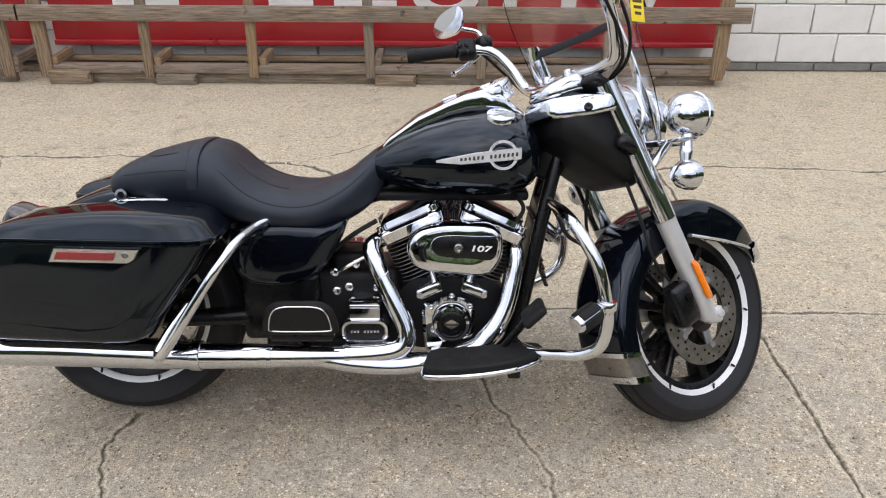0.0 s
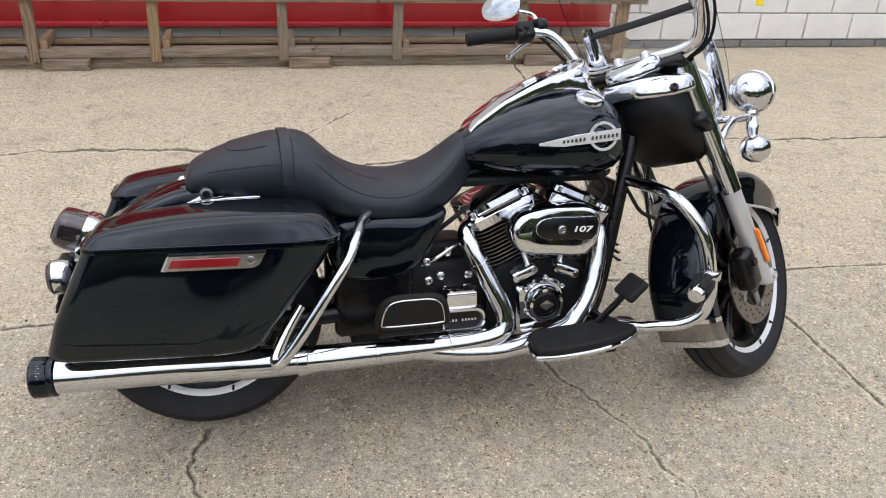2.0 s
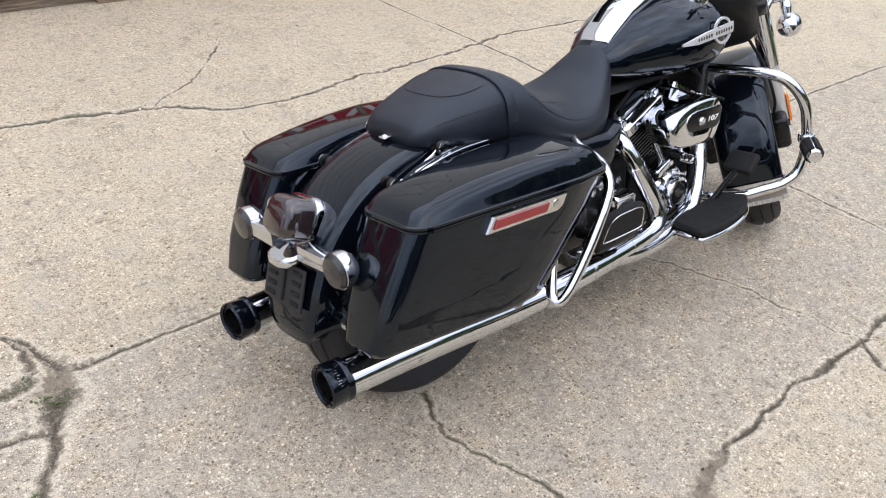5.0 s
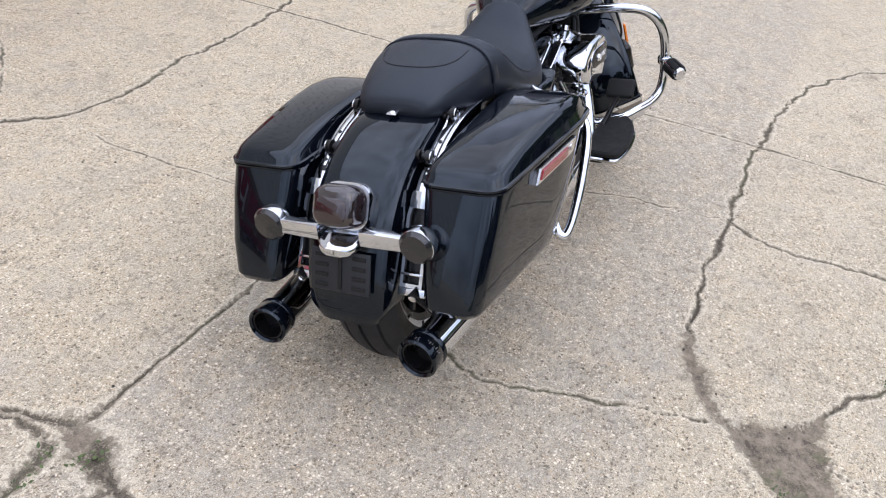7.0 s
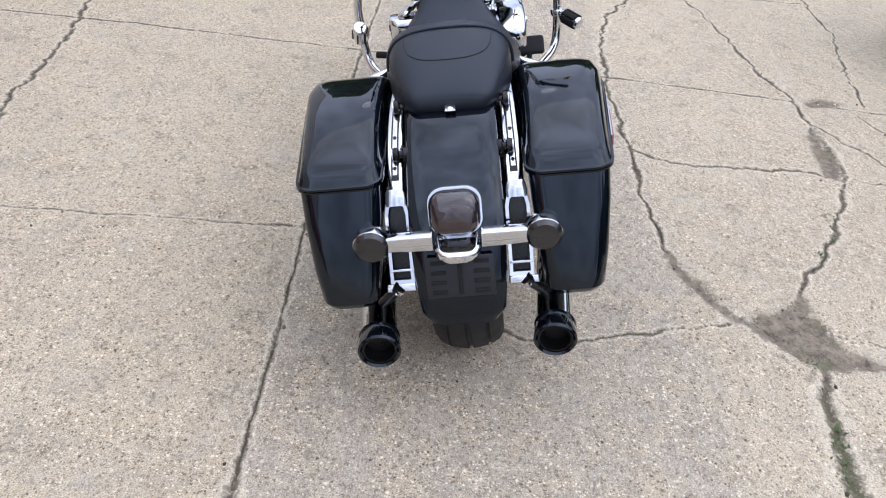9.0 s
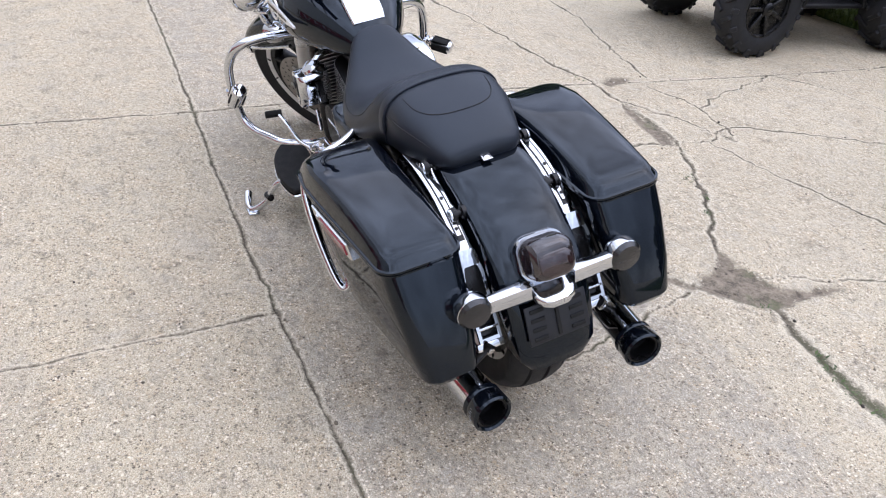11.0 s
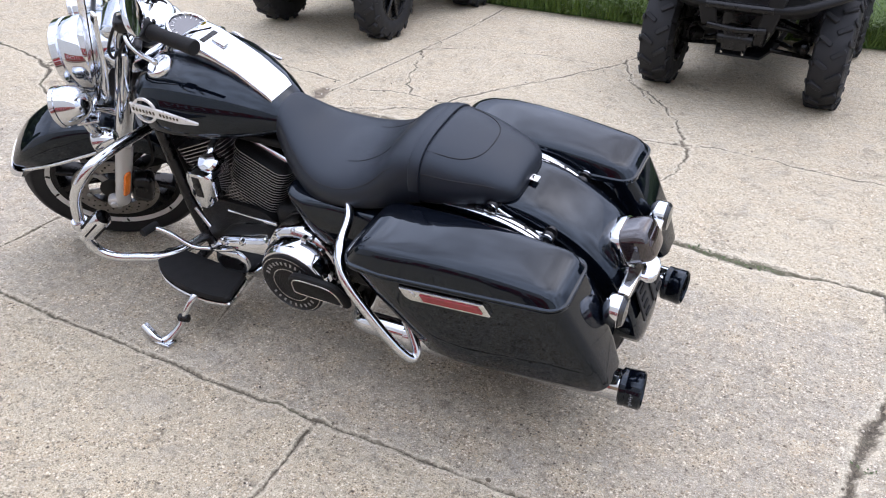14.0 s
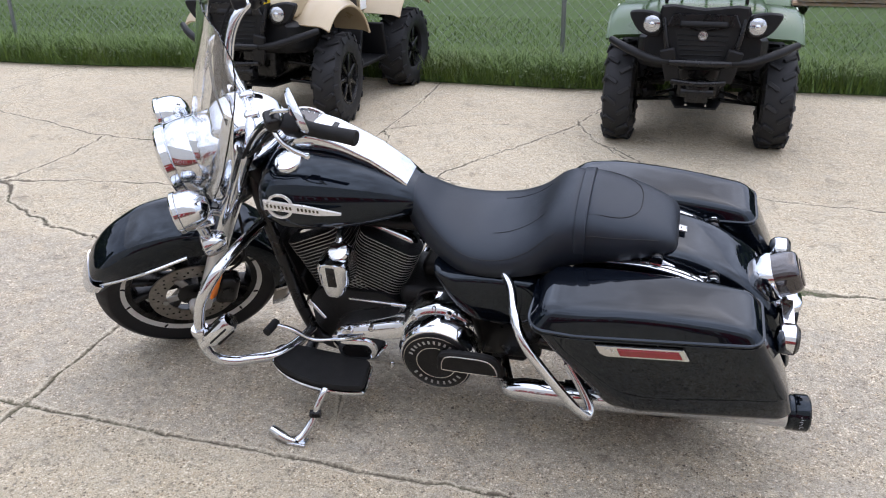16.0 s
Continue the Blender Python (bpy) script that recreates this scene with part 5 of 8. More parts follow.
for c, way, r in (((0.735, -0.168, 0.463), (-0.42, -0.2, 0.88), 0.0275), ((0.640, -0.2255, 0.248), (1, 0.1, 0), 0.0305), ((0.430, -0.2475, 0.2545), (1, 0.09, -0.03), 0.0345)):
    part("shield_clamp", lathe(B(), [(r - 0.003, -0.007), (r, -0.005), (r, 0.005), (r - 0.003, 0.007)], c, way, 24), CHROME, rear_header)
b = B()
tube(b, [(1.07, -0.02, 0.530), (1.098, -0.075, 0.535), (1.108, -0.118, 0.502), (1.099, -0.140, 0.432), (1.076, -0.160, 0.352), (1.034, -0.178, 0.288), (0.978, -0.192, 0.244), (0.81, -0.215, 0.214), (0.68, -0.230, 0.222), (0.56, -0.236, 0.244)], [0.024, 0.025, 0.026, 0.027, 0.028, 0.028, 0.028, 0.027, 0.027, 0.026], 22, 6)
part("front_header", b, CHROME, bike, "chrome front exhaust header")
b = B()
tube(b, [(0.66, -0.16, 0.225), (0.55, -0.05, 0.205), (0.47, 0.12, 0.215), (0.42, 0.24, 0.240), (0.36, 0.258, 0.255), (0.245, 0.262, 0.262)], [0.024, 0.026, 0.028, 0.030, 0.034, 0.036], 18, 5)
part("crossover_pipe", b, CHROME, bike, "chrome exhaust crossover pipe")


# frame
def frame_rails(s):
    b = B()
    tube(b, [(1.235, s * 0.045, 0.80), (1.20, s * 0.075, 0.66), (1.155, s * 0.095, 0.45), (1.12, s * 0.105, 0.30), (1.07, s * 0.11, 0.215), (0.95, s * 0.11, 0.190), (0.62, s * 0.11, 0.190), (0.50, s * 0.11, 0.22), (0.45, s * 0.11, 0.33), (0.44, s * 0.11, 0.60)], 0.020, 12, 4)
    part("frame_rail", b, SATIN, bike, "black frame tube")
    b = B()
    tube(b, [(0.62, s * 0.07, 0.66), (0.45, s * 0.12, 0.61), (0.25, s * 0.125, 0.60), (0.0, s * 0.125, 0.55)], 0.018, 10, 4)
    part("seat_rail", b, SATIN, bike)


both(frame_rails)
b = B()
tube(b, [(1.25, 0, 0.84), (1.10, 0, 0.78), (0.80, 0, 0.69), (0.60, 0, 0.63)], 0.030, 12, 4)
lathe(b, [(0.034, -0.10), (0.038, -0.08), (0.038, 0.08), (0.034, 0.10)], (1.305, 0, 0.85), (-math.sin(RAKE), 0, math.cos(RAKE)), 24)
part("backbone", b, SATIN, bike)
b = B()
rbox(b, (1.165, 0, 0.50), (0.035, 0.16, 0.28), 0.010, Matrix.Rotation(radians(12), 3, "Y"))
cooler = part("oil_cooler", b, WRINKLE, bike, "black oil cooler between the frame tubes")
for i in range(9):
    b = B()
    rbox(b, (1.184 - 0.0055 * i + 0.022, 0, 0.40 + 0.025 * i), (0.012, 0.15, 0.006), 0.002, k=1)
    part("fin", b, WRINKLE, cooler)
part("oil_filter", lathe(B(), [(0.030, 0.0), (0.037, 0.004), (0.038, 0.070), (0.034, 0.084), (0.020, 0.088), (0.001, 0.088)], (1.055, 0.02, 0.300), (1, 0.0, 0.25), 28), SATIN, bike, "black oil filter")
b = B()
rbox(b, (1.125, 0.0, 0.395), (0.030, 0.150, 0.080), 0.008, Matrix.Rotation(radians(14), 3, "Y"))
part("voltage_regulator", b, WRINKLE, bike, "black finned voltage regulator")
# swinging arm and belt drive
for s in (-1, 1):
    b = B()
    tube(b, [(0.47, s * 0.10, 0.33), (0.25, s * 0.125, 0.325), (0.0, s * 0.13, 0.322)], [0.03, 0.026, 0.024], 12, 4)
    rod(b, (0, s * 0.105, 0.322), (0, s * 0.160, 0.322), 0.020)
    part("swing_arm", b, SATIN, bike)
    b = B()
    rod(b, (0.06, s * 0.15, 0.36), (0.20, s * 0.15, 0.60), 0.025)
    part("rear_shock", b, SATIN, bike)
part("rear_pulley", lathe(B(), [(0.06, -0.012), (0.125, -0.012), (0.125, 0.012), (0.06, 0.012)], (0, 0.105, 0.322), (0, 1, 0), 40, loop=True), SATIN, bike)
disc(Vector((0, -0.098, 0.322)), -1, 0.145, Matrix.Identity(4), rear_wheel)


# engine
CRANK = Vector((0.93, 0, 0.335))
b = B()
rings = []
for y, r in ((-0.12, 0.09), (-0.115, 0.105), (0.115, 0.105), (0.12, 0.09)):
    rings.append([CRANK + Vector((x * r / 0.105, y, z * r / 0.105 - 0.005)) for x, z in corner_rect(0.155, 0.105, 0.075, 6)])
loft(b, rings)
part("crankcase", b, WRINKLE, bike, "black wrinkle-finish crankcase")
b = B()
rbox(b, (0.62, 0.0, 0.35), (0.34, 0.22, 0.22), 0.03)
rbox(b, (0.60, 0.0, 0.235), (0.42, 0.20, 0.07), 0.02)
rbox(b, (0.66, -0.03, 0.475), (0.14, 0.13, 0.06), 0.02)
part("gearbox", b, WRINKLE, bike, "black gearbox and oil pan")
for k, (lean, name) in enumerate(((24, "front"), (-24, "rear"))):
    d = Vector((math.sin(radians(lean)), 0, math.cos(radians(lean))))
    m = Matrix.Rotation(radians(lean), 3, "Y")
    core = B()
    rod(core, CRANK + d * 0.08, CRANK + d * 0.255, 0.062, sides=32)
    cyl = part("cylinder", core, WRINKLE, bike, "black finned engine cylinder")
    for i in range(20):
        # the upper fins belong to the head and show on the left only, beside the rocker cover
        h = 0.085 + 0.0115 * i
        c = CRANK + d * h + (m @ Vector((0, 0.052, 0)) if h > 0.25 else Vector())
        hw, hd = (0.101, 0.050) if h > 0.25 else (0.099, 0.100)
        rings = [[c + m @ Vector((x, y, z)) for x, y in corner_rect(hw - e, hd - e, 0.042, 4)] for z, e in ((-0.0022, 0.002), (-0.001, 0.0), (0.001, 0.0), (0.0022, 0.002))]
        part("fin", loft(B(), rings), WRINKLE, cyl)
        rings = [[c + m @ Vector((x, y, z)) for x, y in corner_rect(hw + 0.0006, hd + 0.0006, 0.042, 4)] for z in (-0.0011, 0.0011)]
        part("fin_edge", loft(B(), rings), ALU, cyl, "bright machined fin edge")
    b = B()
    for z0, z1, w, dd in ((0.232, 0.268, 0.085, 0.10),):
        rings = [[CRANK + d * z + m @ Vector((x, y, 0)) for x, y in corner_rect(w * f, dd * f, 0.04, 4)] for z, f in ((0.252, 0.90), (0.256, 0.95), (0.265, 0.95), (0.268, 0.90))]
        loft(b, rings)
    part("cylinder_head", b, WRINKLE, bike, "black cylinder head")
    rings = [[CRANK + d * z + m @ Vector((x, y + (y0 + y1) / 2, 0)) for x, y in corner_rect(w, (y1 - y0) / 2, 0.022, 5)] for z, w, y0, y1 in ((0.256, 0.088, -0.128, 0.0), (0.260, 0.096, -0.137, 0.0), (0.288, 0.100, -0.140, 0.006), (0.293, 0.097, -0.136, 0.02), (0.297, 0.090, -0.126, 0.036))]
    rocker = part("rocker_cover", loft(B(), rings), CHROME, bike, "chrome rocker cover")
    rings = [[CRANK + d * z + m @ Vector((x, y + (y0 + y1) / 2, 0)) for x, y in corner_rect(w, (y1 - y0) / 2, 0.018, 4)] for z, w, y0, y1 in ((0.293, 0.082, -0.110, 0.048), (0.312, 0.080, -0.106, 0.048), (0.320, 0.070, -0.086, 0.042), (0.324, 0.050, -0.05, 0.03))]
    part("upper_cover", loft(B(), rings), CHROME, rocker)
    rings = [[CRANK + d * z + m @ Vector((x, y - 0.131, 0)) for x, y in corner_rect(0.060, 0.010, 0.004, 2)] for z in (0.2945, 0.299)]
    part("gasket_line", loft(B(), rings), SATIN, rocker)
    for sx in (-1, 1):
        for sy in (-1, 1):
            b = B()
            c = CRANK + d * 0.288 + m @ Vector((sx * 0.080, sy * 0.050 - 0.066, 0))
            lathe(b, [(0.013, 0), (0.013, 0.022), (0.008, 0.020), (0.007, 0.016), (0.001, 0.016)], c, d, 12)
            part("bolt", b, CHROME, rocker)
    # pushrod tubes on the right side
    for j in (0,):
        b = B()
        base = Vector((0.93 + (0.045 + 0.035 * j) * (1 if lean > 0 else -1), -0.160, 0.425))
        top = CRANK + d * 0.25 + m @ Vector(((0.022 - 0.035 * j) * (1 if lean > 0 else -1) * -1, -0.108, 0))
        rod(b, base, top, 0.0095)
        q = base.lerp(top, 0.1)
        rod(b, base, q, 0.0125)
        part("pushrod_tube", b, CHROME, bike, "chrome pushrod tube")
    b = B()
    sx = 1 if lean > 0 else -1
    rbox(b, (0.93 + sx * 0.062, -0.155, 0.418), (0.075, 0.050, 0.030), 0.008, Matrix.Rotation(radians(24 * sx), 3, "Y"))
    for q in (-1, 1):
        rod(b, (0.93 + sx * 0.062 + q * 0.028, -0.168, 0.418 - sx * q * 0.012), (0.93 + sx * 0.062 + q * 0.028, -0.183, 0.418 - sx * q * 0.012), 0.008, sides=8)
    part("lifter_block", b, CHROME, bike, "chrome lifter block cover")
# cam cover
b = B()
out = rounded([(0.850, 0.374), (0.886, 0.380), (0.902, 0.394), (0.956, 0.393), (0.986, 0.372), (0.996, 0.322), (0.986, 0.276), (0.942, 0.262), (0.906, 0.262), (0.892, 0.236), (0.858, 0.236), (0.850, 0.300)], 3)
side = Matrix(((1, 0, 0, 0), (0, 0, -1, -0.118), (0, 1, 0, 0), (0, 0, 0, 1)))
cam_cover = part("cam_cover", plate(b, out, 0.052, side, 0.010), CHROME, bike, "chrome cam cover")
part("timer_ring", lathe(B(), [(0.056, 0.0), (0.055, 0.016), (0.049, 0.026), (0.041, 0.027), (0.039, 0.020)], (0.93, -0.168, 0.325), (0, -1, 0), 40), CHROME, cam_cover)
timer = part("timer_cover", lathe(B(), [(0.0395, 0.012), (0.0395, 0.021), (0.036, 0.024), (0.026, 0.0245), (0.025, 0.023), (0.001, 0.023)], (0.93, -0.168, 0.325), (0, -1, 0), 40), SATIN, cam_cover, "black round timer cover with a shield badge")
b = B()
plate(b, [(-0.018, 0.004), (0.0, 0.015), (0.018, 0.004), (0.018, -0.004), (0, -0.015), (-0.018, -0.004)], 0.002, Matrix.Translation((0.93, -0.1918, 0.325)) @ Matrix.Rotation(radians(90), 4, "X"))
part("shield_badge", b, DULL_CHROME, timer)
b = B()
rbox(b, (0.93, -0.1945, 0.325), (0.040, 0.002, 0.007), 0.0006)
part("badge_bar", b, INK, timer)
for x, z in ((0.838, 0.375), (0.848, 0.298), (0.985, 0.285), (1.012, 0.378), (0.93, 0.412), (0.895, 0.268)):
    part("cover_bolt", lathe(B(), [(0.0085, 0), (0.0085, 0.008), (0.005, 0.009), (0.001, 0.006)], (0.93 + 0.62 * (x - 0.93), -0.168, 0.33 + 0.88 * (z - 0.33)), (0, -1, 0), 12), DULL_CHROME, cam_cover)
# air cleaner
AIR = Vector((0.946, -0.135, 0.556))
outline = rounded([(0.808, 0.560), (0.815, 0.522), (0.845, 0.494), (0.93, 0.483), (1.015, 0.477), (1.048, 0.496), (1.066, 0.540), (1.062, 0.590), (1.030, 0.615), (0.96, 0.620), (0.895, 0.617), (0.836, 0.598)], 5)
air = part("air_cleaner", side_loft(outline, [(-0.130, 0.84), (-0.135, 0.90), (-0.160, 0.965), (-0.190, 0.995), (-0.212, 1.0), (-0.224, 0.985), (-0.232, 0.955), (-0.2365, 0.91), (-0.2385, 0.85), (-0.239, 0.5)]), CHROME, bike, "oval chrome air cleaner cover", sharp=50)
inset = rounded([(0.875, 0.564), (0.888, 0.585), (0.925, 0.592), (0.99, 0.590), (1.044, 0.587), (1.050, 0.560), (1.036, 0.527), (0.98, 0.530), (0.91, 0.535), (0.884, 0.545)], 4)
part("inset_rim", side_loft(inset, [(-0.230, 1.03), (-0.2405, 1.03), (-0.2415, 1.015), (-0.2405, 1.0)]), CHROME, air)
part("inset", side_loft(inset, [(-0.232, 1.0), (-0.2412, 1.0), (-0.2418, 0.97)]), SATIN, air, "black air cleaner inset")
part("centre_screw", lathe(B(), [(0.014, -0.003), (0.014, 0.004), (0.011, 0.008), (0.006, 0.008), (0.005, 0.004), (0.001, 0.004)], (0.947, -0.2418, 0.558), (0, -1, 0), 24), DULL_CHROME, air)
b = B()
rings = [[(x, y, 0.560 + z) for x, z in [(0.94 + u, w) for u, w in corner_rect(0.085, 0.048, 0.03, 4)]] for y in (-0.100, -0.134)]
part("backing_plate", loft(b, rings), SATIN, air)


def lettering(words, size, m, material, parent, name="lettering", bold=0.0, depth=0.0006):
    c = bpy.data.curves.new(name, "FONT")
    c.body, c.size, c.align_x, c.align_y, c.extrude, c.offset = words, size, "CENTER", "CENTER", depth, bold
    o = new(name, c)
    me = bpy.data.meshes.new_from_object(o.evaluated_get(bpy.context.evaluated_depsgraph_get()))
    bpy.data.objects.remove(o)
    me.transform(m)
    me.materials.append(material)
    o = new(name, me)
    o.parent = parent
    return o


RIGHT = Matrix.Rotation(radians(90), 4, "X")
lettering("107", 0.026, Matrix.Translation((1.006, -0.2422, 0.556)) @ Matrix.Rotation(radians(3), 4, "Y") @ RIGHT @ Matrix(((1.45, 0.22, 0, 0), (0, 0.85, 0, 0), (0, 0, 1, 0), (0, 0, 0, 1))), WHITE, air, bold=0.0006)
# added dark filler for the gap under the tank, where wiring and coil sit
b = B()
rbox(b, (0.93, 0.0, 0.662), (0.44, 0.13, 0.03), 0.012)
part("under_tank_filler", b, PLASTIC, bike, "black filler for the dark wiring gap under the tank")
# gearbox end cover
b = B()
rings = [[(0.687 + x, y, 0.345 + z) for x, z in g] for y, g in ((-0.108, corner_rect(0.050, 0.045, 0.012)), (-0.165, corner_rect(0.048, 0.043, 0.012)), (-0.176, corner_rect(0.042, 0.037, 0.012)))]
gc = part("gearbox_cover", loft(b, rings), CHROME, bike, "stepped chrome gearbox end cover")
rings = [[(0.687 + x, y, 0.300 + z) for x, z in corner_rect(w, h, h * 0.8, 5)] for y, w, h in ((-0.108, 0.070, 0.038), (-0.176, 0.070, 0.038), (-0.186, 0.064, 0.032), (-0.186, 0.058, 0.026), (-0.181, 0.056, 0.024))]
part("lower_cover", loft(B(), rings), CHROME, gc)
rings = [[(0.687 + x, y, 0.300 + z) for x, z in corner_rect(w, h, h * 0.8, 5)] for y, w, h in ((-0.178, 0.056, 0.024), (-0.1825, 0.055, 0.023))]
part("nameplate", loft(B(), rings), SATIN, gc, "dark plate with unreadable raised letters")
b = B()
for i in range(9):
    if i != 3:
        rbox(b, (0.650 + 0.0092 * i, -0.1832, 0.300), (0.006, 0.002, 0.007), 0.0006, k=1)
part("inscription", b, DULL_CHROME, gc)
b = B()
rbox(b, (0.687, -0.172, 0.372), (0.088, 0.014, 0.012), 0.004)
part("top_rib", b, CHROME, gc)
for x, z in ((0.640, 0.412), (0.720, 0.410), (0.60, 0.455), (0.66, 0.48), (0.605, 0.40)):
    part("gearbox_bolt", lathe(B(), [(0.012, -0.02), (0.012, 0.006), (0.008, 0.008), (0.001, 0.006)], (x, -0.115, z), (0, -1, 0), 12), DULL_CHROME, bike)
for line, r, mt in (([(0.585, -0.10, 0.44), (0.63, -0.125, 0.47), (0.69, -0.11, 0.50)], 0.006, DULL_CHROME), ([(0.58, -0.09, 0.60), (0.50, -0.12, 0.56), (0.46, -0.13, 0.47), (0.50, -0.12, 0.40)], 0.010, RUBBER),
                    ([(0.72, -0.10, 0.60), (0.66, -0.13, 0.57), (0.60, -0.12, 0.52)], 0.007, RUBBER), ([(1.10, -0.07, 0.68), (1.13, -0.11, 0.64), (1.11, -0.12, 0.60)], 0.006, RUBBER),
                    ([(1.20, -0.03, 0.66), (1.235, -0.05, 0.60), (1.262, -0.075, 0.55), (1.30, -0.10, 0.53)], 0.006, RUBBER)):
    b = B()
    tube(b, line, r, 8)
    part("hose" if mt is RUBBER else "pipe", b, mt, bike)

# primary side
out = rounded([(1.002, 0.290), (0.985, 0.325), (0.955, 0.350), (0.90, 0.370), (0.82, 0.392), (0.745, 0.416), (0.712, 0.458), (0.648, 0.482), (0.588, 0.472), (0.545, 0.440), (0.522, 0.390), (0.516, 0.31), (0.540, 0.232), (0.61, 0.202), (0.70, 0.204), (0.80, 0.212), (0.892, 0.216), (0.965, 0.234), (0.998, 0.258)], 3)
prim = part("primary_cover", side_loft(out, [(0.115, 0.98), (0.165, 1.0), (0.182, 0.992), (0.192, 0.970), (0.199, 0.930), (0.205, 0.86), (0.210, 0.76), (0.214, 0.62), (0.2165, 0.42), (0.2175, 0.2)]), CHROME, bike, "polished chrome primary cover", sharp=50)
# dark rim added so the mirror-bright cover stands out from the ground
part("primary_dark_rim", side_loft(out, [(0.106, 1.012), (0.120, 1.014), (0.121, 1.010)]), SATIN, prim)
for x, z in ((0.945, 0.346), (0.862, 0.372), (0.765, 0.400), (0.706, 0.450), (0.645, 0.471), (0.582, 0.458), (0.700, 0.215), (0.800, 0.221), (0.890, 0.226)):
    part("bolt", lathe(B(), [(0.0078, 0.0), (0.0078, 0.012), (0.0060, 0.0145), (0.0035, 0.0145), (0.0030, 0.011), (0.001, 0.011)], (x, 0.186, z), (0, 1, 0), 14), DULL_CHROME, prim)
dome = part("clutch_dome", lathe(B(), [(0.128, 0.0), (0.124, 0.04), (0.112, 0.058), (0.105, 0.060)], (0.628, 0.208, 0.333), (0, 1, 0), 48), CHROME, prim)
derby = part("derby_cover", lathe(B(), [(0.108, 0.05), (0.107, 0.064), (0.100, 0.069), (0.062, 0.070), (0.061, 0.068), (0.058, 0.068), (0.057, 0.070), (0.001, 0.071)], (0.628, 0.208, 0.333), (0, 1, 0), 56), WRINKLE, prim, "round black clutch cover with worn lettering")
b = B()
for a0, a1, cnt in ((20, 160, 13), (215, 325, 9)):
    for i in range(cnt):
        a = radians(a0 + (a1 - a0) * i / (cnt - 1))
        rbox(b, (0.628 + 0.080 * math.cos(a), 0.2785, 0.333 + 0.080 * math.sin(a)), (0.0125, 0.0014, 0.0068), 0.0006, Matrix.Rotation(-a, 3, "Y"), k=1)
part("inscription", b, ALU, derby)
part("ring_line", lathe(B(), [(0.0985, 0), (0.1005, 0), (0.1005, 0.0012), (0.0985, 0.0012)], (0.628, 0.2772, 0.333), (0, 1, 0), 56, loop=True), DULL_CHROME, derby)
part("ring_line", lathe(B(), [(0.058, 0), (0.0605, 0), (0.0605, 0.0012), (0.058, 0.0012)], (0.628, 0.2778, 0.333), (0, 1, 0), 48, loop=True), DULL_CHROME, derby)
b = B()
rings = [[(0.902 + x, y, 0.288 + z - 0.1 * x) for x, z in corner_rect(w, h, h * 0.98, 7)] for y, w, h in ((0.20, 0.066, 0.042), (0.222, 0.064, 0.040), (0.226, 0.058, 0.034))]
insp = part("inspection_cover", loft(b, rings), CHROME, prim)
rings = [[(0.902 + x, y, 0.288 + z - 0.1 * x) for x, z in corner_rect(w, h, h * 0.98, 7)] for y, w, h in ((0.222, 0.050, 0.026), (0.2285, 0.049, 0.025))]
part("cover_inset", loft(B(), rings), SATIN, insp)
for x, z in ((0.975, 0.322), (0.925, 0.350), (0.85, 0.372), (0.705, 0.440), (0.60, 0.462), (0.548, 0.425), (0.535, 0.36), (0.80, 0.226), (0.95, 0.242)):
    part("cover_bolt", lathe(B(), [(0.009, -0.01), (0.009, 0.006), (0.005, 0.007), (0.001, 0.005)], (x, 0.207, z), (0, 1, 0), 12), DULL_CHROME, prim)
# horn on the left between the cylinders
b = B()
rings = [[(0.945 + 0.04 * (0.56 - z) + x * w, 0.115 + 0.055 + y * 0.055, z) for x, y in corner_rect(1, 1, 0.5, 4)] for z, w in ((0.496, 0.024), (0.501, 0.030), (0.514, 0.036), (0.528, 0.040), (0.534, 0.048), (0.585, 0.052), (0.600, 0.050), (0.612, 0.040), (0.616, 0.02))]
horn = part("horn_cover", loft(b, rings), CHROME, bike, "chrome horn cover")
b = B()
rbox(b, (0.9435, 0.224, 0.570), (0.028, 0.008, 0.070), 0.003)
lathe(b, [(0.011, 0), (0.011, 0.004), (0.001, 0.005)], (0.9435, 0.228, 0.575), (0, 1, 0), 16)
part("horn_band", b, SATIN, horn)
b = B()
lathe(b, [(0.030, 0), (0.034, 0.008), (0.028, 0.016), (0.001, 0.02)], (0.932, 0.165, 0.622), (0, 0.7, 1), 24)
tube(b, [(0.935, 0.15, 0.64), (0.94, 0.12, 0.66), (0.945, 0.06, 0.67)], 0.012, 10)
part("horn_mount", b, CHROME, bike)


# tank and console
def tank():
    rings = []
    for x, top, bot, w in ((0.688, 0.752, 0.728, 0.030), (0.695, 0.768, 0.712, 0.055), (0.72, 0.790, 0.700, 0.080), (0.78, 0.830, 0.688, 0.118), (0.86, 0.868, 0.675, 0.158), (0.94, 0.893, 0.668, 0.188), (1.02, 0.906, 0.665, 0.205), (1.08, 0.904, 0.668, 0.208), (1.125, 0.892, 0.682, 0.196), (1.155, 0.868, 0.702, 0.168), (1.170, 0.840, 0.725, 0.130), (1.175, 0.80, 0.76, 0.06)):
        g = []
        for k in range(36):
            a = 2 * math.pi * k / 36
            c, s = math.cos(a), math.sin(a)
            y = w * math.copysign(abs(c) ** 0.80, c)
            zc = bot + (top - bot) * 0.50
            z = zc + (top - zc) * math.copysign(abs(s) ** 0.95, s) if s >= 0 else zc + (zc - bot) * math.copysign(abs(s) ** 0.62, s)
            g.append((x, y, z))
        rings.append(g)
    return loft(B(), rings)


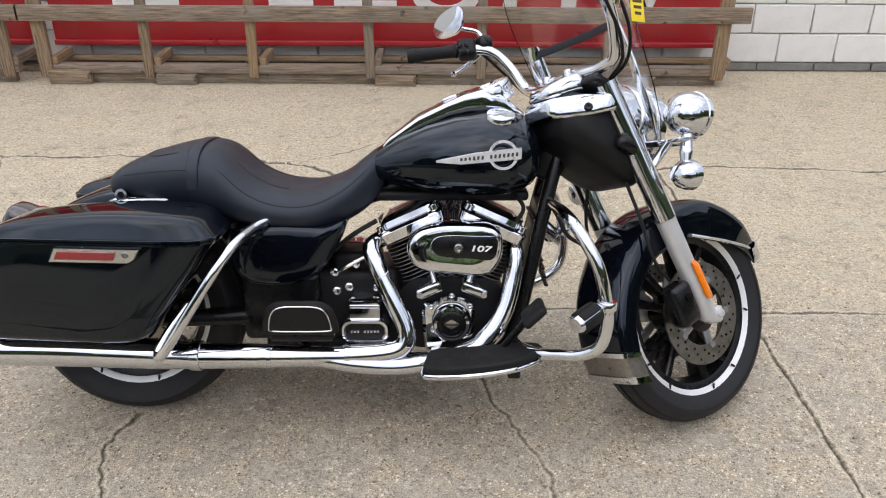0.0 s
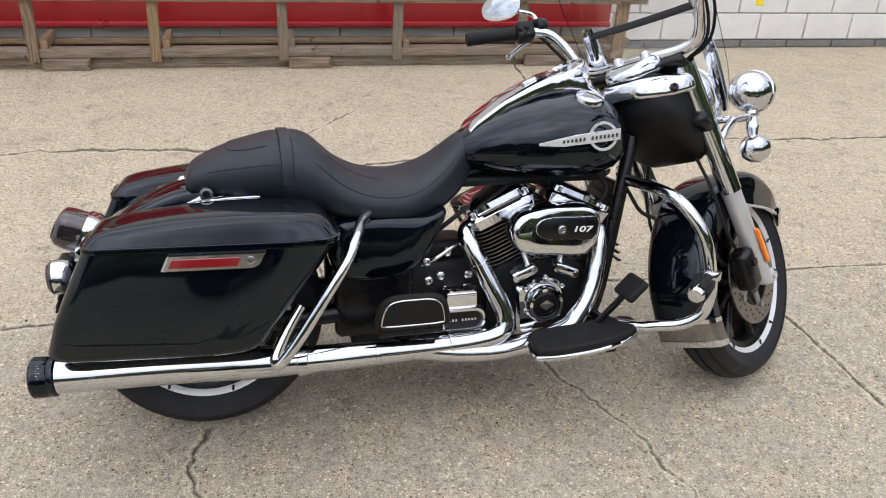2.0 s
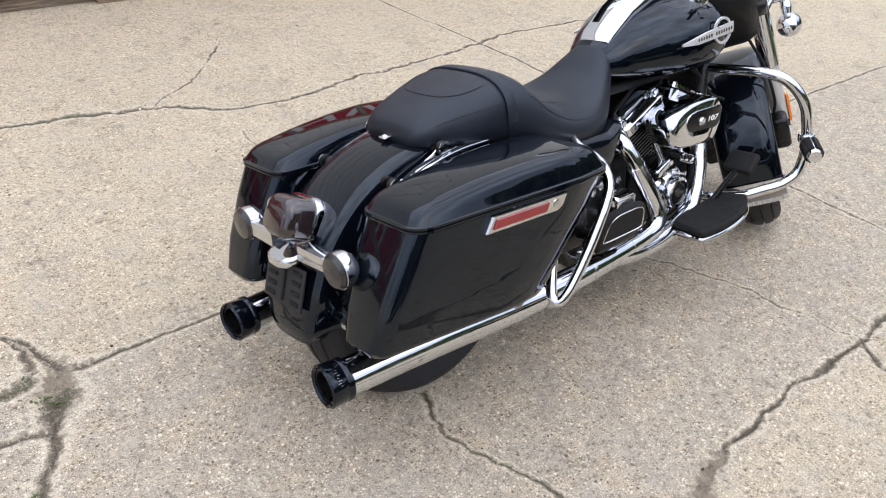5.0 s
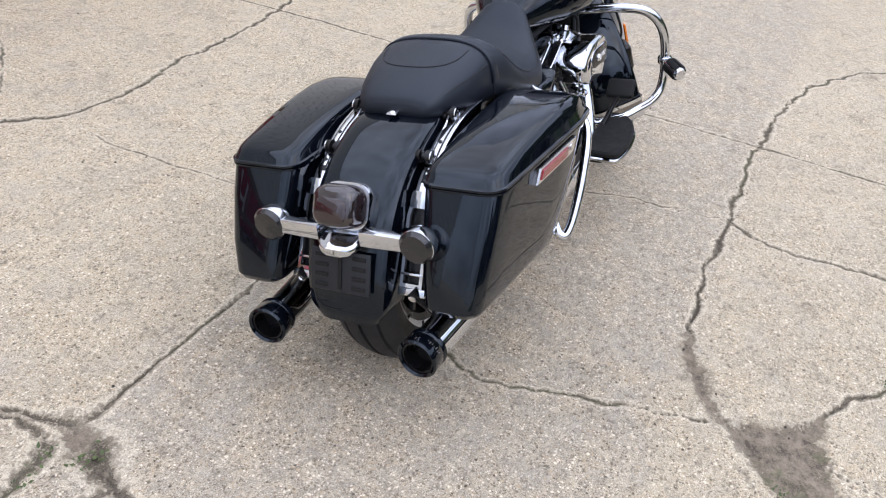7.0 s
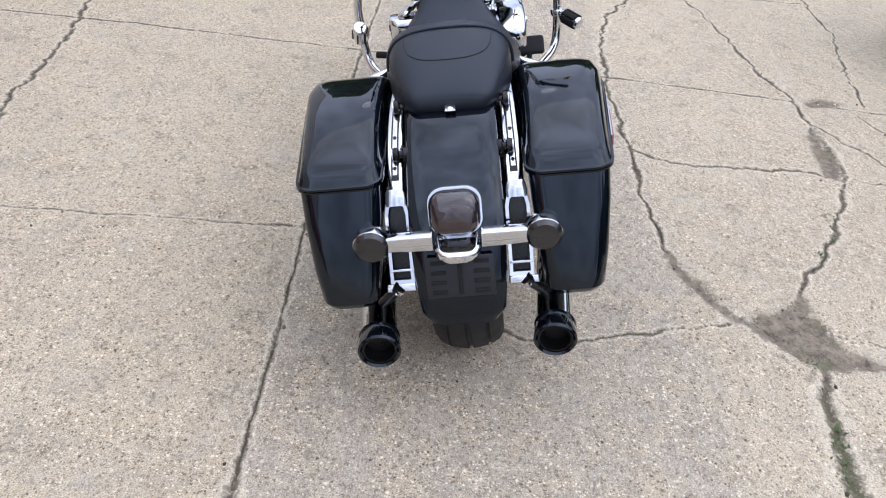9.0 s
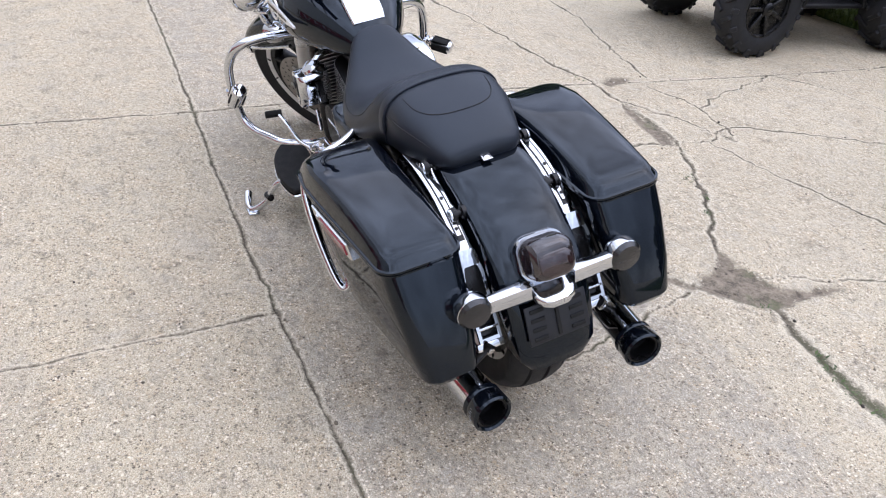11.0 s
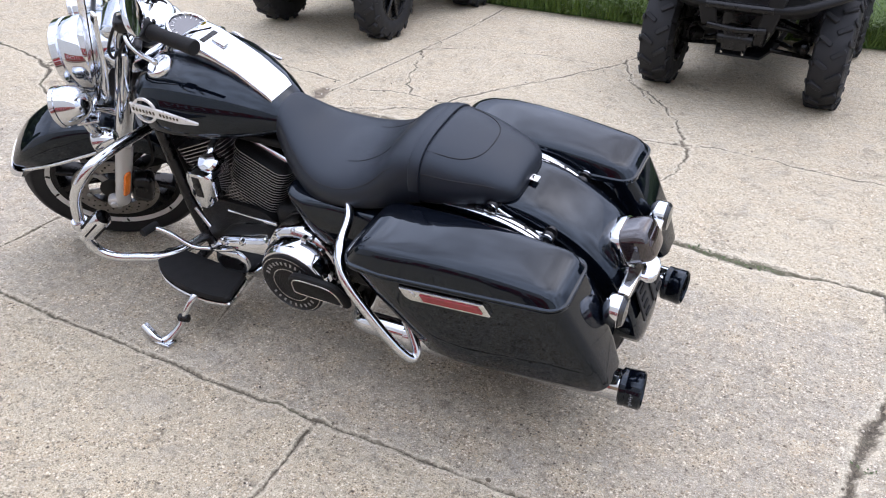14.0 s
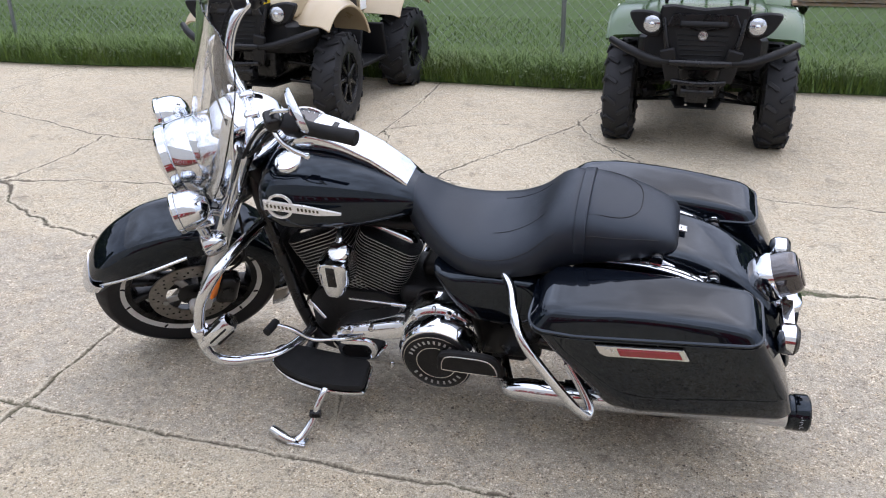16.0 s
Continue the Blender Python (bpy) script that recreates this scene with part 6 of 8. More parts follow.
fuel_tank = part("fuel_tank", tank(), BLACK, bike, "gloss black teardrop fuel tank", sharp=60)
rings = []
for x, z, w, h in ((0.742, 0.794, 0.052, 0.010), (0.76, 0.813, 0.056, 0.012), (0.84, 0.868, 0.059, 0.014), (0.92, 0.904, 0.062, 0.018), (0.97, 0.920, 0.066, 0.024), (1.02, 0.928, 0.070, 0.030), (1.07, 0.922, 0.067, 0.028), (1.10, 0.905, 0.056, 0.020), (1.135, 0.880, 0.045, 0.012)):
    rings.append([(x - 0.3 * zz, y, z + zz) for y, zz in corner_rect(w, h, h * 0.6, 4)])
console = part("tank_console", loft(B(), rings), CHROME, bike, "chrome tank console")
dial_axis = Vector((-0.42, 0, 0.9)).normalized()
part("speedometer", lathe(B(), [(0.062, -0.035), (0.066, -0.01), (0.066, 0.012), (0.062, 0.018), (0.056, 0.018), (0.054, 0.010), (0.001, 0.010)], (1.035, 0, 0.948), dial_axis, 40), CHROME, console, "chrome speedometer housing")
dial = part("dial", lathe(B(), [(0.0535, 0.0105), (0.0535, 0.0125), (0.001, 0.0127)], (1.035, 0, 0.948), dial_axis, 40), DIAL, console, "dark speedometer dial")
b = B()
dm = dial_axis.to_track_quat("Z", "Y").to_matrix()
for i in range(13):
    a = radians(-30 + 20 * i)
    p = Vector((1.035, 0, 0.948)) + dial_axis * 0.0135 + dm @ Vector((0.045 * math.cos(a), 0.045 * math.sin(a), 0))
    rbox(b, p, (0.009, 0.0022, 0.001), 0.0003, dm @ Matrix.Rotation(a, 3, "Z"), k=1)
part("dial_mark", b, WHITE, dial)
b = B()
rbox(b, (0.925, 0, 0.930), (0.045, 0.022, 0.012), 0.005, Matrix.Rotation(radians(-22), 3, "Y"))
part("switch_knob", b, CHROME, console)
b = B()
rbox(b, (0.962, 0, 0.9425), (0.016, 0.066, 0.005), 0.002, Matrix.Rotation(radians(-20), 3, "Y"))
part("console_slot", b, SATIN, console, "narrow black slot in the console")
both(lambda s: part("fuel_cap", lathe(B(), [(0.041, -0.010), (0.041, 0.003), (0.038, 0.007), (0.030, 0.0085), (0.029, 0.0075), (0.001, 0.0105)], (1.062, s * 0.118, 0.893), (0.06, s * 0.30, 1), 36), CHROME, bike, "round chrome fuel cap"))


def emblem(s):
    """A flat ring with a tapered wing through it; the maker's name is left as plain dark bars."""
    n = Vector((-0.10, s, 0.06)).normalized()
    u = Vector((-1 * s, 0, 0))
    u = Vector((1, 0.085 * s, 0.11)).normalized()
    u = (u - n * u.dot(n)).normalized()
    v = n.cross(u) * s * -1 if n.cross(u).z * s * -1 > 0 else n.cross(u) * s
    o = Vector((1.012, s * 0.2085, 0.797))
    m = Matrix(((u.x, v.x, n.x, o.x), (u.y, v.y, n.y, o.y), (u.z, v.z, n.z, o.z), (0, 0, 0, 1)))
    wing = part("tank_badge", plate(B(), [(-0.125, -0.003), (-0.06, -0.014), (0.098, -0.015), (0.101, 0.015), (-0.02, 0.013), (-0.125, 0.003)], 0.007, m, 0.0015), SILVER, bike, "chrome wing badge with a ring")
    b = B()
    rings = [[m @ Vector((0.052 + r * math.cos(a), r * math.sin(a), z)) for r, z in ((0.032, 0.0), (0.039, 0.0), (0.039, 0.006), (0.032, 0.006))] for a in spaced(0, 2 * math.pi, 33)[:-1]]
    part("badge_ring", loft(b, rings, loop=True), SILVER, wing)
    b = B()
    for i in range(14):
        if i != 6:
            c = m @ Vector((-0.058 + 0.0112 * i, -0.001, 0.0075))
            rbox(b, c, (0.0060, 0.0100 if i > 2 else 0.0080, 0.0016), 0.0004, m.to_3x3() @ Matrix.Rotation(radians(-14), 3, "Z"), k=1)
    part("inscription", b, INK, wing)


both(emblem)

# seat
def seat_rings(rows, n=26):
    rings = []
    for x, top, bot, w, flat in rows:
        g = []
        for k in range(n):
            a = math.pi * k / (n - 1)
            y = w * math.copysign(abs(math.cos(a)) ** 0.72, math.cos(a))
            z = bot + (top - bot) * math.sin(a) ** flat
            g.append((x, y, z))
        g += [(x, -w * 0.86, bot - 0.022), (x, w * 0.86, bot - 0.022)]
        rings.append(g)
    return rings


def spread(rows, n=5):
    """Fills in rows smoothly between those given."""
    cols = [glide([(r[0], r[i], 0) for r in rows], n) for i in range(1, len(rows[0]))]
    return [(cols[0][k].x, *[c[k].y for c in cols]) for k in range(len(cols[0]))]


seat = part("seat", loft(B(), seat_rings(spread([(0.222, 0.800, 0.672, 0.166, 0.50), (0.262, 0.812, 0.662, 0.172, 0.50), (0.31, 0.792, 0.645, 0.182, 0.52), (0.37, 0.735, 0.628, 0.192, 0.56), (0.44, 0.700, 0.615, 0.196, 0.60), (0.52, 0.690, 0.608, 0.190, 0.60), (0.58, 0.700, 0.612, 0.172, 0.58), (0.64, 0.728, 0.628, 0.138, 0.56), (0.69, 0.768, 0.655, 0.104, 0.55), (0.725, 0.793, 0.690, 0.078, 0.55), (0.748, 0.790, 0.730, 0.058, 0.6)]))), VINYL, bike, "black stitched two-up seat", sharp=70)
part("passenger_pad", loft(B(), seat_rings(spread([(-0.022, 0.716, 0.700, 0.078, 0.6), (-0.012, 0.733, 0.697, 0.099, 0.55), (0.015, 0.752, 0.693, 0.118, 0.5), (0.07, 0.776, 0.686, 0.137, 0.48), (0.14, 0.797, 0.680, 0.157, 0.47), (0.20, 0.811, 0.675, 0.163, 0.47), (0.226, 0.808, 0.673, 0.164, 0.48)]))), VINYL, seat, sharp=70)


def seam(line_fn, parent, r=0.0012, n=40, name="seam"):
    b = B()
    tube(b, [line_fn(i / (n - 1)) for i in range(n)], r, 6, 1)
    return part(name, b, THREAD, parent)


def on_seat(x, frac, rows, lift=0.0004):
    """A point on the seat's skin: frac -1 to 1 across."""
    t = [interp(x, [r[0] for r in rows], [r[i] for r in rows]) for i in range(1, 5)]
    a = math.pi * (1 - frac) / 2
    return (x, t[2] * math.copysign(abs(math.cos(a)) ** 0.72, math.cos(a)), t[1] + (t[0] - t[1]) * math.sin(a) ** t[3] + lift)


DRIVER = [(0.222, 0.800, 0.672, 0.166, 0.50), (0.262, 0.812, 0.662, 0.172, 0.50), (0.31, 0.792, 0.645, 0.182, 0.52), (0.37, 0.735, 0.628, 0.192, 0.56), (0.44, 0.700, 0.615, 0.196, 0.60), (0.52, 0.690, 0.608, 0.190, 0.60), (0.58, 0.700, 0.612, 0.172, 0.58), (0.64, 0.728, 0.628, 0.138, 0.56), (0.69, 0.768, 0.655, 0.104, 0.55), (0.725, 0.793, 0.690, 0.078, 0.55)]
PAD = [(-0.022, 0.716, 0.700, 0.078, 0.6), (-0.012, 0.733, 0.697, 0.099, 0.55), (0.015, 0.752, 0.693, 0.118, 0.5), (0.07, 0.776, 0.686, 0.137, 0.48), (0.14, 0.797, 0.680, 0.157, 0.47), (0.20, 0.811, 0.675, 0.163, 0.47), (0.226, 0.808, 0.673, 0.164, 0.48)]
DRIVER_F, PAD_F = spread(DRIVER), spread(PAD)
for s in (-1, 1):
    seam(lambda u: on_seat(0.30 + 0.40 * u, s * (0.66 - 0.06 * u + 0.10 * math.sin(math.pi * u)), DRIVER_F, 0.0004), seat)
    seam(lambda u: on_seat(0.03 + 0.19 * u, s * (0.78 + 0.02 * u), PAD_F, 0.0004), seat)
    seam(lambda u: on_seat(0.34 + 0.14 * u, s * (0.20 + 0.03 * u), DRIVER_F, 0.0004), seat, 0.0009)
seam(lambda u: on_seat(0.215 - 0.135 * math.sin(math.pi * u) ** 0.5, -0.42 * math.cos(math.pi * u), PAD_F, 0.0006), seat)
# the grab strap
rings = []
for k in range(41):
    f = -0.97 + 1.94 * k / 40
    lift = 0.004 + 0.004 * math.cos(f * math.pi / 2)
    c = Vector(on_seat(0.233, f, DRIVER_F, lift))
    c0, c1 = Vector(on_seat(0.233, max(-1, f - 0.03), DRIVER_F)), Vector(on_seat(0.233, min(1, f + 0.03), DRIVER_F))
    t = (c1 - c0).normalized()
    out = Vector((0, -t.z, t.y))
    out = out if out.z >= 0 or abs(out.y) > 0.9 else -out
    rings.append([c + Vector((u, 0, 0)) + out * v for u, v in corner_rect(0.0155, 0.0045, 0.003, 3)])
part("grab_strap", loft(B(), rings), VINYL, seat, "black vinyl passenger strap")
part("fender_bolt", lathe(B(), [(0.009, -0.004), (0.009, 0.002), (0.006, 0.005), (0.001, 0.006)], (-0.034, 0, 0.6985), (-0.2, 0, 1), 20), DULL_CHROME, bike, "chrome seat bolt")
b = B()
rbox(b, (-0.022, 0, 0.700), (0.045, 0.026, 0.004), 0.0015, Matrix.Rotation(radians(-10), 3, "Y"))
part("seat_tab", b, DULL_CHROME, bike)


# side covers, footboards, pegs, guards
def side_fittings(s):
    shape = rounded([(0.335, 0.595), (0.45, 0.612), (0.58, 0.606), (0.642, 0.618), (0.628, 0.565), (0.570, 0.475), (0.49, 0.436), (0.37, 0.440), (0.325, 0.50)], 4)
    part("side_cover", side_loft(shape, [(s * y, f) for y, f in ((0.130, 0.98), (0.150, 1.0), (0.172, 0.985), (0.188, 0.95), (0.198, 0.88), (0.203, 0.75), (0.205, 0.5))]), BLACK, bike, "gloss black side cover", sharp=50)
    b = B()
    rbox(b, (0.45, s * 0.12, 0.36), (0.22, 0.05, 0.20), 0.02)
    part("inner_panel", b, SATIN, bike)
    # passenger footboard, folded up
    at = Matrix.Translation((0.525, s * 0.275, 0.381 if s < 0 else 0.360)) @ Matrix.Rotation(radians(-14 * s), 4, "X")
    pm = at @ Matrix(((1, 0, 0, 0), (0, 0, s, 0), (0, 1, 0, 0), (0, 0, 0, 1)))
    o = rounded([(-0.090, -0.045), (0.0, -0.047), (0.090, -0.045), (0.101, -0.030), (0.088, 0.026), (0.058, 0.049), (0.0, 0.052), (-0.058, 0.049), (-0.088, 0.026), (-0.101, -0.030)], 3)
    pf = part("passenger_footboard", plate(B(), o, 0.022, pm, 0.006), RUBBER, bike, "folded black passenger footboard")
    b = B()
    line = [pm @ Vector((x * 0.82, y * 0.80 + 0.002, 0.0225)) for x, y in o]
    tube(b, line + [line[0]], 0.0022, 6, 1)
    part("chrome_line", b, DULL_CHROME, pf)
    b = B()
    rbox(b, (0.525, s * 0.245, 0.320), (0.17, 0.06, 0.028), 0.008)
    rod(b, (0.525, s * 0.10, 0.30), (0.525, s * 0.25, 0.318), 0.016)
    part("footboard_mount", b, SATIN, bike)
    # rider's footboard
    fb = rounded([(0.872, 0.212), (0.852, 0.265), (0.846, 0.325), (0.868, 0.344), (0.94, 0.357), (1.03, 0.354), (1.11, 0.332), (1.165, 0.295), (1.186, 0.255), (1.178, 0.222), (1.13, 0.207), (1.00, 0.206)], 4)
    zf = Matrix.Translation((1.02, 0, 0.250 if s < 0 else 0.238)) @ Matrix.Rotation(radians(-4.5), 4, "Y") @ Matrix.Translation((-1.02, 0, -0.232))
    board = part("footboard", plate(B(), [(x, s * y) for x, y in fb], 0.014, zf @ Matrix.Translation((0, 0, 0.218)), 0.004), CHROME, bike, "footboard with chrome rim")
    part("rubber_pad", plate(B(), [(1.02 + (x - 1.02) * 0.955, s * (0.275 + (y - 0.275) * 0.94)) for x, y in fb], 0.022, zf @ Matrix.Translation((0, 0, 0.2315)), 0.006), RUBBER, board, "black rubber footboard pad")
    for x in (0.92, 1.10):
        b = B()
        rbox(b, (x, s * 0.20, 0.205), (0.035, 0.14, 0.022), 0.006)
        rod(b, (x, s * 0.105, 0.20), (x, s * 0.16, 0.205), 0.013)
        part("footboard_mount", b, SATIN, bike)
    # engine guard
    b = B()
    tube(b, [(1.205, s * 0.06, 0.648), (1.212, s * 0.14, 0.652), (1.222, s * 0.25, 0.656), (1.236, s * 0.325, 0.645), (1.262, s * 0.365, 0.607), (1.294, s * 0.385, 0.545), (1.316, s * 0.388, 0.46), (1.322, s * 0.386, 0.395), (1.308, s * 0.376, 0.332), (1.265, s * 0.350, 0.298), (1.215, s * 0.315, 0.284), (1.16, s * 0.275, 0.272), (1.12, s * 0.20, 0.262), (1.10, s * 0.11, 0.255)], 0.0165, 16, 5)
    g = part("engine_guard", b, CHROME, bike, "chrome engine guard bar")
    # highway peg on the guard
    b = B()
    lathe(b, [(0.024, -0.012), (0.026, -0.009), (0.026, 0.009), (0.024, 0.012)], (1.319, s * 0.387, 0.448), (0, 0, 1), 24)
    part("peg_clamp", b, CHROME, g)
    if s < 0:
        a, c = Vector((1.302, -0.398, 0.446)), Vector((1.222, -0.470, 0.420))
    else:
        a, c = Vector((1.300, 0.396, 0.412)), Vector((1.190, 0.372, 0.515))
    d = (c - a).normalized()
    big = 1.0 if s < 0 else 1.22
    peg = part("highway_peg", lathe(B(), [(q * big, h * big) for q, h in ((0.010, -0.02), (0.012, 0.012), (0.021, 0.014), (0.023, 0.02), (0.023, 0.095), (0.019, 0.102), (0.001, 0.104))], a, d, 24), CHROME, bike, "chrome highway peg with black rubber")
    m = aim(a, c)
    for k in range(6):
        an = 2 * math.pi * k / 6
        u = m @ Vector((math.cos(an), math.sin(an), 0))
        b = B()
        rbox(b, a + d * 0.057 * big + u * 0.0222 * big, (0.013 if s < 0 else 0.011, 0.0215 if s < 0 else 0.006, 0.066 * big), 0.003, m @ Matrix.Rotation(an, 3, "Z"), k=2)
        part("peg_rubber", b, RUBBER, peg)


both(side_fittings)
# brake pedal, shift lever, side stand
b = B()
tube(b, [(0.99, -0.15, 0.205), (1.05, -0.21, 0.245), (1.11, -0.25, 0.33), (1.13, -0.27, 0.37)], 0.010, 10)
brake = part("brake_pedal", b, SATIN, bike, "black brake pedal with rubber pad")
b = B()
rbox(b, (1.148, -0.270, 0.386), (0.024, 0.100, 0.074), 0.011, Matrix.Rotation(radians(46), 3, "Y"))
part("pedal_pad", b, RUBBER, brake)
b = B()
tube(b, [(0.99, 0.215, 0.31), (1.04, 0.24, 0.325), (1.09, 0.26, 0.375), (1.138, 0.275, 0.402)], 0.008, 10)
tube(b, [(0.99, 0.215, 0.31), (0.93, 0.225, 0.33), (0.88, 0.22, 0.345)], 0.006, 8)
rod(b, (0.94, 0.14, 0.424), (0.80, 0.14, 0.4215), 0.004)
rod(b, (0.80, 0.14, 0.4215), (0.752, 0.14, 0.4205), 0.007)
rod(b, (1.075, 0.145, 0.402), (1.025, 0.155, 0.345), 0.007)
shift = part("shift_lever", b, CHROME, bike, "chrome shift lever")
part("shift_peg", lathe(B(), [(0.010, -0.03), (0.013, -0.028), (0.013, 0.028), (0.010, 0.03)], (1.14, 0.29, 0.404), (0.1, 1, 0.1), 16), RUBBER, shift)
b = B()
tube(b, [(0.95, 0.15, 0.225), (0.955, 0.24, 0.235), (0.968, 0.34, 0.232), (0.985, 0.385, 0.195), (0.998, 0.405, 0.155), (1.020, 0.445, 0.122), (1.036, 0.466, 0.112)], [0.016, 0.014, 0.012, 0.011, 0.011, 0.013, 0.014], 12)
stand = part("side_stand", b, CHROME, bike, "chrome side stand")
part("pivot_pin", lathe(B(), [(0.013, -0.016), (0.013, 0.016)], (0.992, 0.40, 0.170), (1, 0.2, 0), 12), SATIN, stand)
b = B()
rbox(b, (1.034, 0.466, 0.107), (0.060, 0.040, 0.012), 0.004, Matrix.Rotation(radians(12), 3, "X"))
foot = part("stand_foot", b, CHROME, stand)
b = B()
tube(b, [(1.040, 0.470, 0.113), (1.062, 0.472, 0.120), (1.085, 0.466, 0.126), (1.120, 0.455, 0.134)], [0.010, 0.012, 0.0150, 0.0155], 14)
part("foot_pin", b, CHROME, foot, "bright chrome kick pin")


# ---------------------------------------------------------------- steered parts: fork, fender, lamps, screen, bars
def slider(s):
    b = B()
    top, midp, low = Vector((1.268, s * 0.128, 0.945)), Vector((1.447, s * 0.128, 0.572)), Vector((1.585, s * 0.128, 0.285))
    rod(b, top, midp, 0.0315, 0.0315, 28)
    fork = part("fork_tube", b, CHROME, bike, "chrome fork tube cover", matrix=STEER)
    b = B()
    tube(b, [midp, midp.lerp(low, 0.3), low], [0.0285, 0.0285, 0.026], 24, 4)
    lathe(b, [(0.022, -0.012), (0.022, 0.014), (0.018, 0.017), (0.012, 0.018), (0.011, 0.028), (0.001, 0.030)], (FRONT.x, s * 0.128, FRONT.z), (0, s, 0), 24)
    rbox(b, (1.602, s * 0.128, 0.290), (0.06, 0.042, 0.05), 0.015)
    part("fork_slider", b, FORK, fork, "grey aluminium fork slider", matrix=STEER)
    b = B()
    face = Vector((-0.5, 0.866, 0)) if s > 0 else Vector((0.15, -0.989, 0))
    c = midp.lerp(low, 0.62) + face * 0.029
    along = Vector((-face.y, face.x, 0))
    rings = [[c + along * x + (low - midp).normalized() * z + face * y for x, z in corner_rect(w, h, w * 0.9, 4)] for y, w, h in ((0.0, 0.0135, 0.062), (0.006, 0.013, 0.061), (0.009, 0.010, 0.055))]
    part("reflector", loft(b, rings), ORANGE, fork, "orange side reflector", matrix=STEER)
    b = B()
    rbox(b, (1.490, s * 0.118, 0.330), (0.075, 0.062, 0.125), 0.018, Matrix.Rotation(radians(-22), 3, "Y"))
    rod(b, (1.490, s * 0.148, 0.35), (1.490, s * 0.155, 0.35), 0.013)
    part("brake_caliper", b, SATIN, fork, "black brake caliper", matrix=STEER)
    b = B()
    tube(b, [(1.46, s * 0.11, 0.40), (1.40, s * 0.12, 0.46), (1.37, s * 0.11, 0.58), (1.36, s * 0.08, 0.68)], 0.005, 8)
    part("brake_line", b, RUBBER, fork, matrix=STEER)


both(slider)
FEND = []
for a in (26, 42, 60, 80, 100, 120, 140, 160, 178, 196):
    r = interp(a, [26, 60, 100, 160, 212], [0.350, 0.340, 0.337, 0.341, 0.348])
    FEND.append((FRONT.x + r * math.cos(radians(a)), FRONT.z + r * math.sin(radians(a))))
fender = part("front_fender", arch(FEND[::-1], [0.096, 0.098, 0.100, 0.102, 0.102, 0.092, 0.060], [0.03, 0.035, 0.045, 0.075, 0.090, 0.065, 0.012], crown=0.034, thick=0.003), BLACK, bike, "gloss black front fender", matrix=STEER)


def fender_trim(s):
    b = B()
    line = [(1.893, s * 0.062, 0.462), (1.82, s * 0.083, 0.476), (1.71, s * 0.101, 0.497), (1.568, s * 0.1055, 0.520)]
    tube(b, line, 0.006, 8)
    part("fender_rail", b, CHROME, fender, "chrome fender edge rail", matrix=STEER)


both(fender_trim)
# the chrome cap that wraps the fender's tip
rings = []
for k in range(6):
    a = radians(25.2 + 2.0 * k)
    r = 0.3545 - 0.0012 * k
    c = Vector((FRONT.x + r * math.cos(a), 0, FRONT.z + r * math.sin(a)))
    out = Vector((math.cos(a), 0, math.sin(a)))
    w = 0.0645 + 0.0042 * k
    arc = [(w * math.copysign(abs(math.cos(q)) ** 0.55, math.cos(q)), 0.034 * (math.sin(q) ** 0.8 - 1)) for q in spaced(0, math.pi, 15)]
    arc = [(arc[0][0], -0.044)] + arc + [(arc[-1][0], -0.044)]
    rings.append([c + Vector((0, y, 0)) + out * o for y, o in arc] + [c + Vector((0, y * 0.95, 0)) + out * (o - 0.003) for y, o in arc[::-1]])
part("fender_tip", loft(B(), rings), CHROME, fender, "chrome fender tip", matrix=STEER)
# the skirt at the fender's rear end: brushed steel between two chrome bands
for name, mt, z0, z1, grow in (("fender_skirt", STEEL, 0.140, 0.206, 0.002), ("skirt_band", CHROME, 0.202, 0.215, 0.005), ("skirt_band", CHROME, 0.128, 0.146, 0.005)):
    w = 0.097 + grow
    arc = [(w * math.copysign(abs(math.cos(q)) ** 0.55, math.cos(q)), 0.034 * (1 - math.sin(q) ** 0.8)) for q in spaced(0, math.pi, 17)]
    arc = [(w, 0.068)] + arc + [(-w, 0.068)]
    rings = []
    for z in (z0, z1):
        xc = FRONT.x - math.sqrt((0.346 + grow) ** 2 - (FRONT.z - z) ** 2)
        rings.append([(xc + o, y, z) for y, o in arc] + [(xc + o + 0.003, y * 0.965, z) for y, o in arc[::-1]])
    part(name, loft(B(), rings), mt, fender, "brushed steel fender skirt" if name == "fender_skirt" else "chrome skirt band", matrix=STEER)

# nacelle, headlight, yokes
HEAD_WAY = Vector((1, 0, -0.12)).normalized()
HEAD = Vector((1.455, 0, 0.852))
nac = part("headlight_nacelle", lathe(B(), [(0.070, -0.17), (0.095, -0.145), (0.109, -0.095), (0.1145, -0.05), (0.1135, -0.048), (0.1150, -0.046), (0.1165, -0.01), (0.1165, 0.016), (0.1135, 0.020), (0.119, 0.022), (0.119, 0.044), (0.111, 0.052), (0.099, 0.052)], HEAD, HEAD_WAY, 48), CHROME, bike, "chrome headlight nacelle", matrix=STEER)
part("headlight_lens", lathe(B(), [(0.102, 0.040), (0.099, 0.052), (0.076, 0.064), (0.038, 0.071), (0.001, 0.073)], HEAD, HEAD_WAY, 40), LAMP_GLASS, nac, "clear headlight lens", matrix=STEER)
rings = [[(x, yy, zc + zz) for yy, zz in corner_rect(w, h, 0.016, 5)] for x, zc, w, h in spread([(1.132, 0.886, 0.050, 0.022), (1.150, 0.884, 0.074, 0.028), (1.20, 0.884, 0.120, 0.030), (1.255, 0.888, 0.150, 0.028), (1.30, 0.892, 0.148, 0.026), (1.345, 0.890, 0.116, 0.028), (1.36, 0.888, 0.10, 0.028)], 5)]
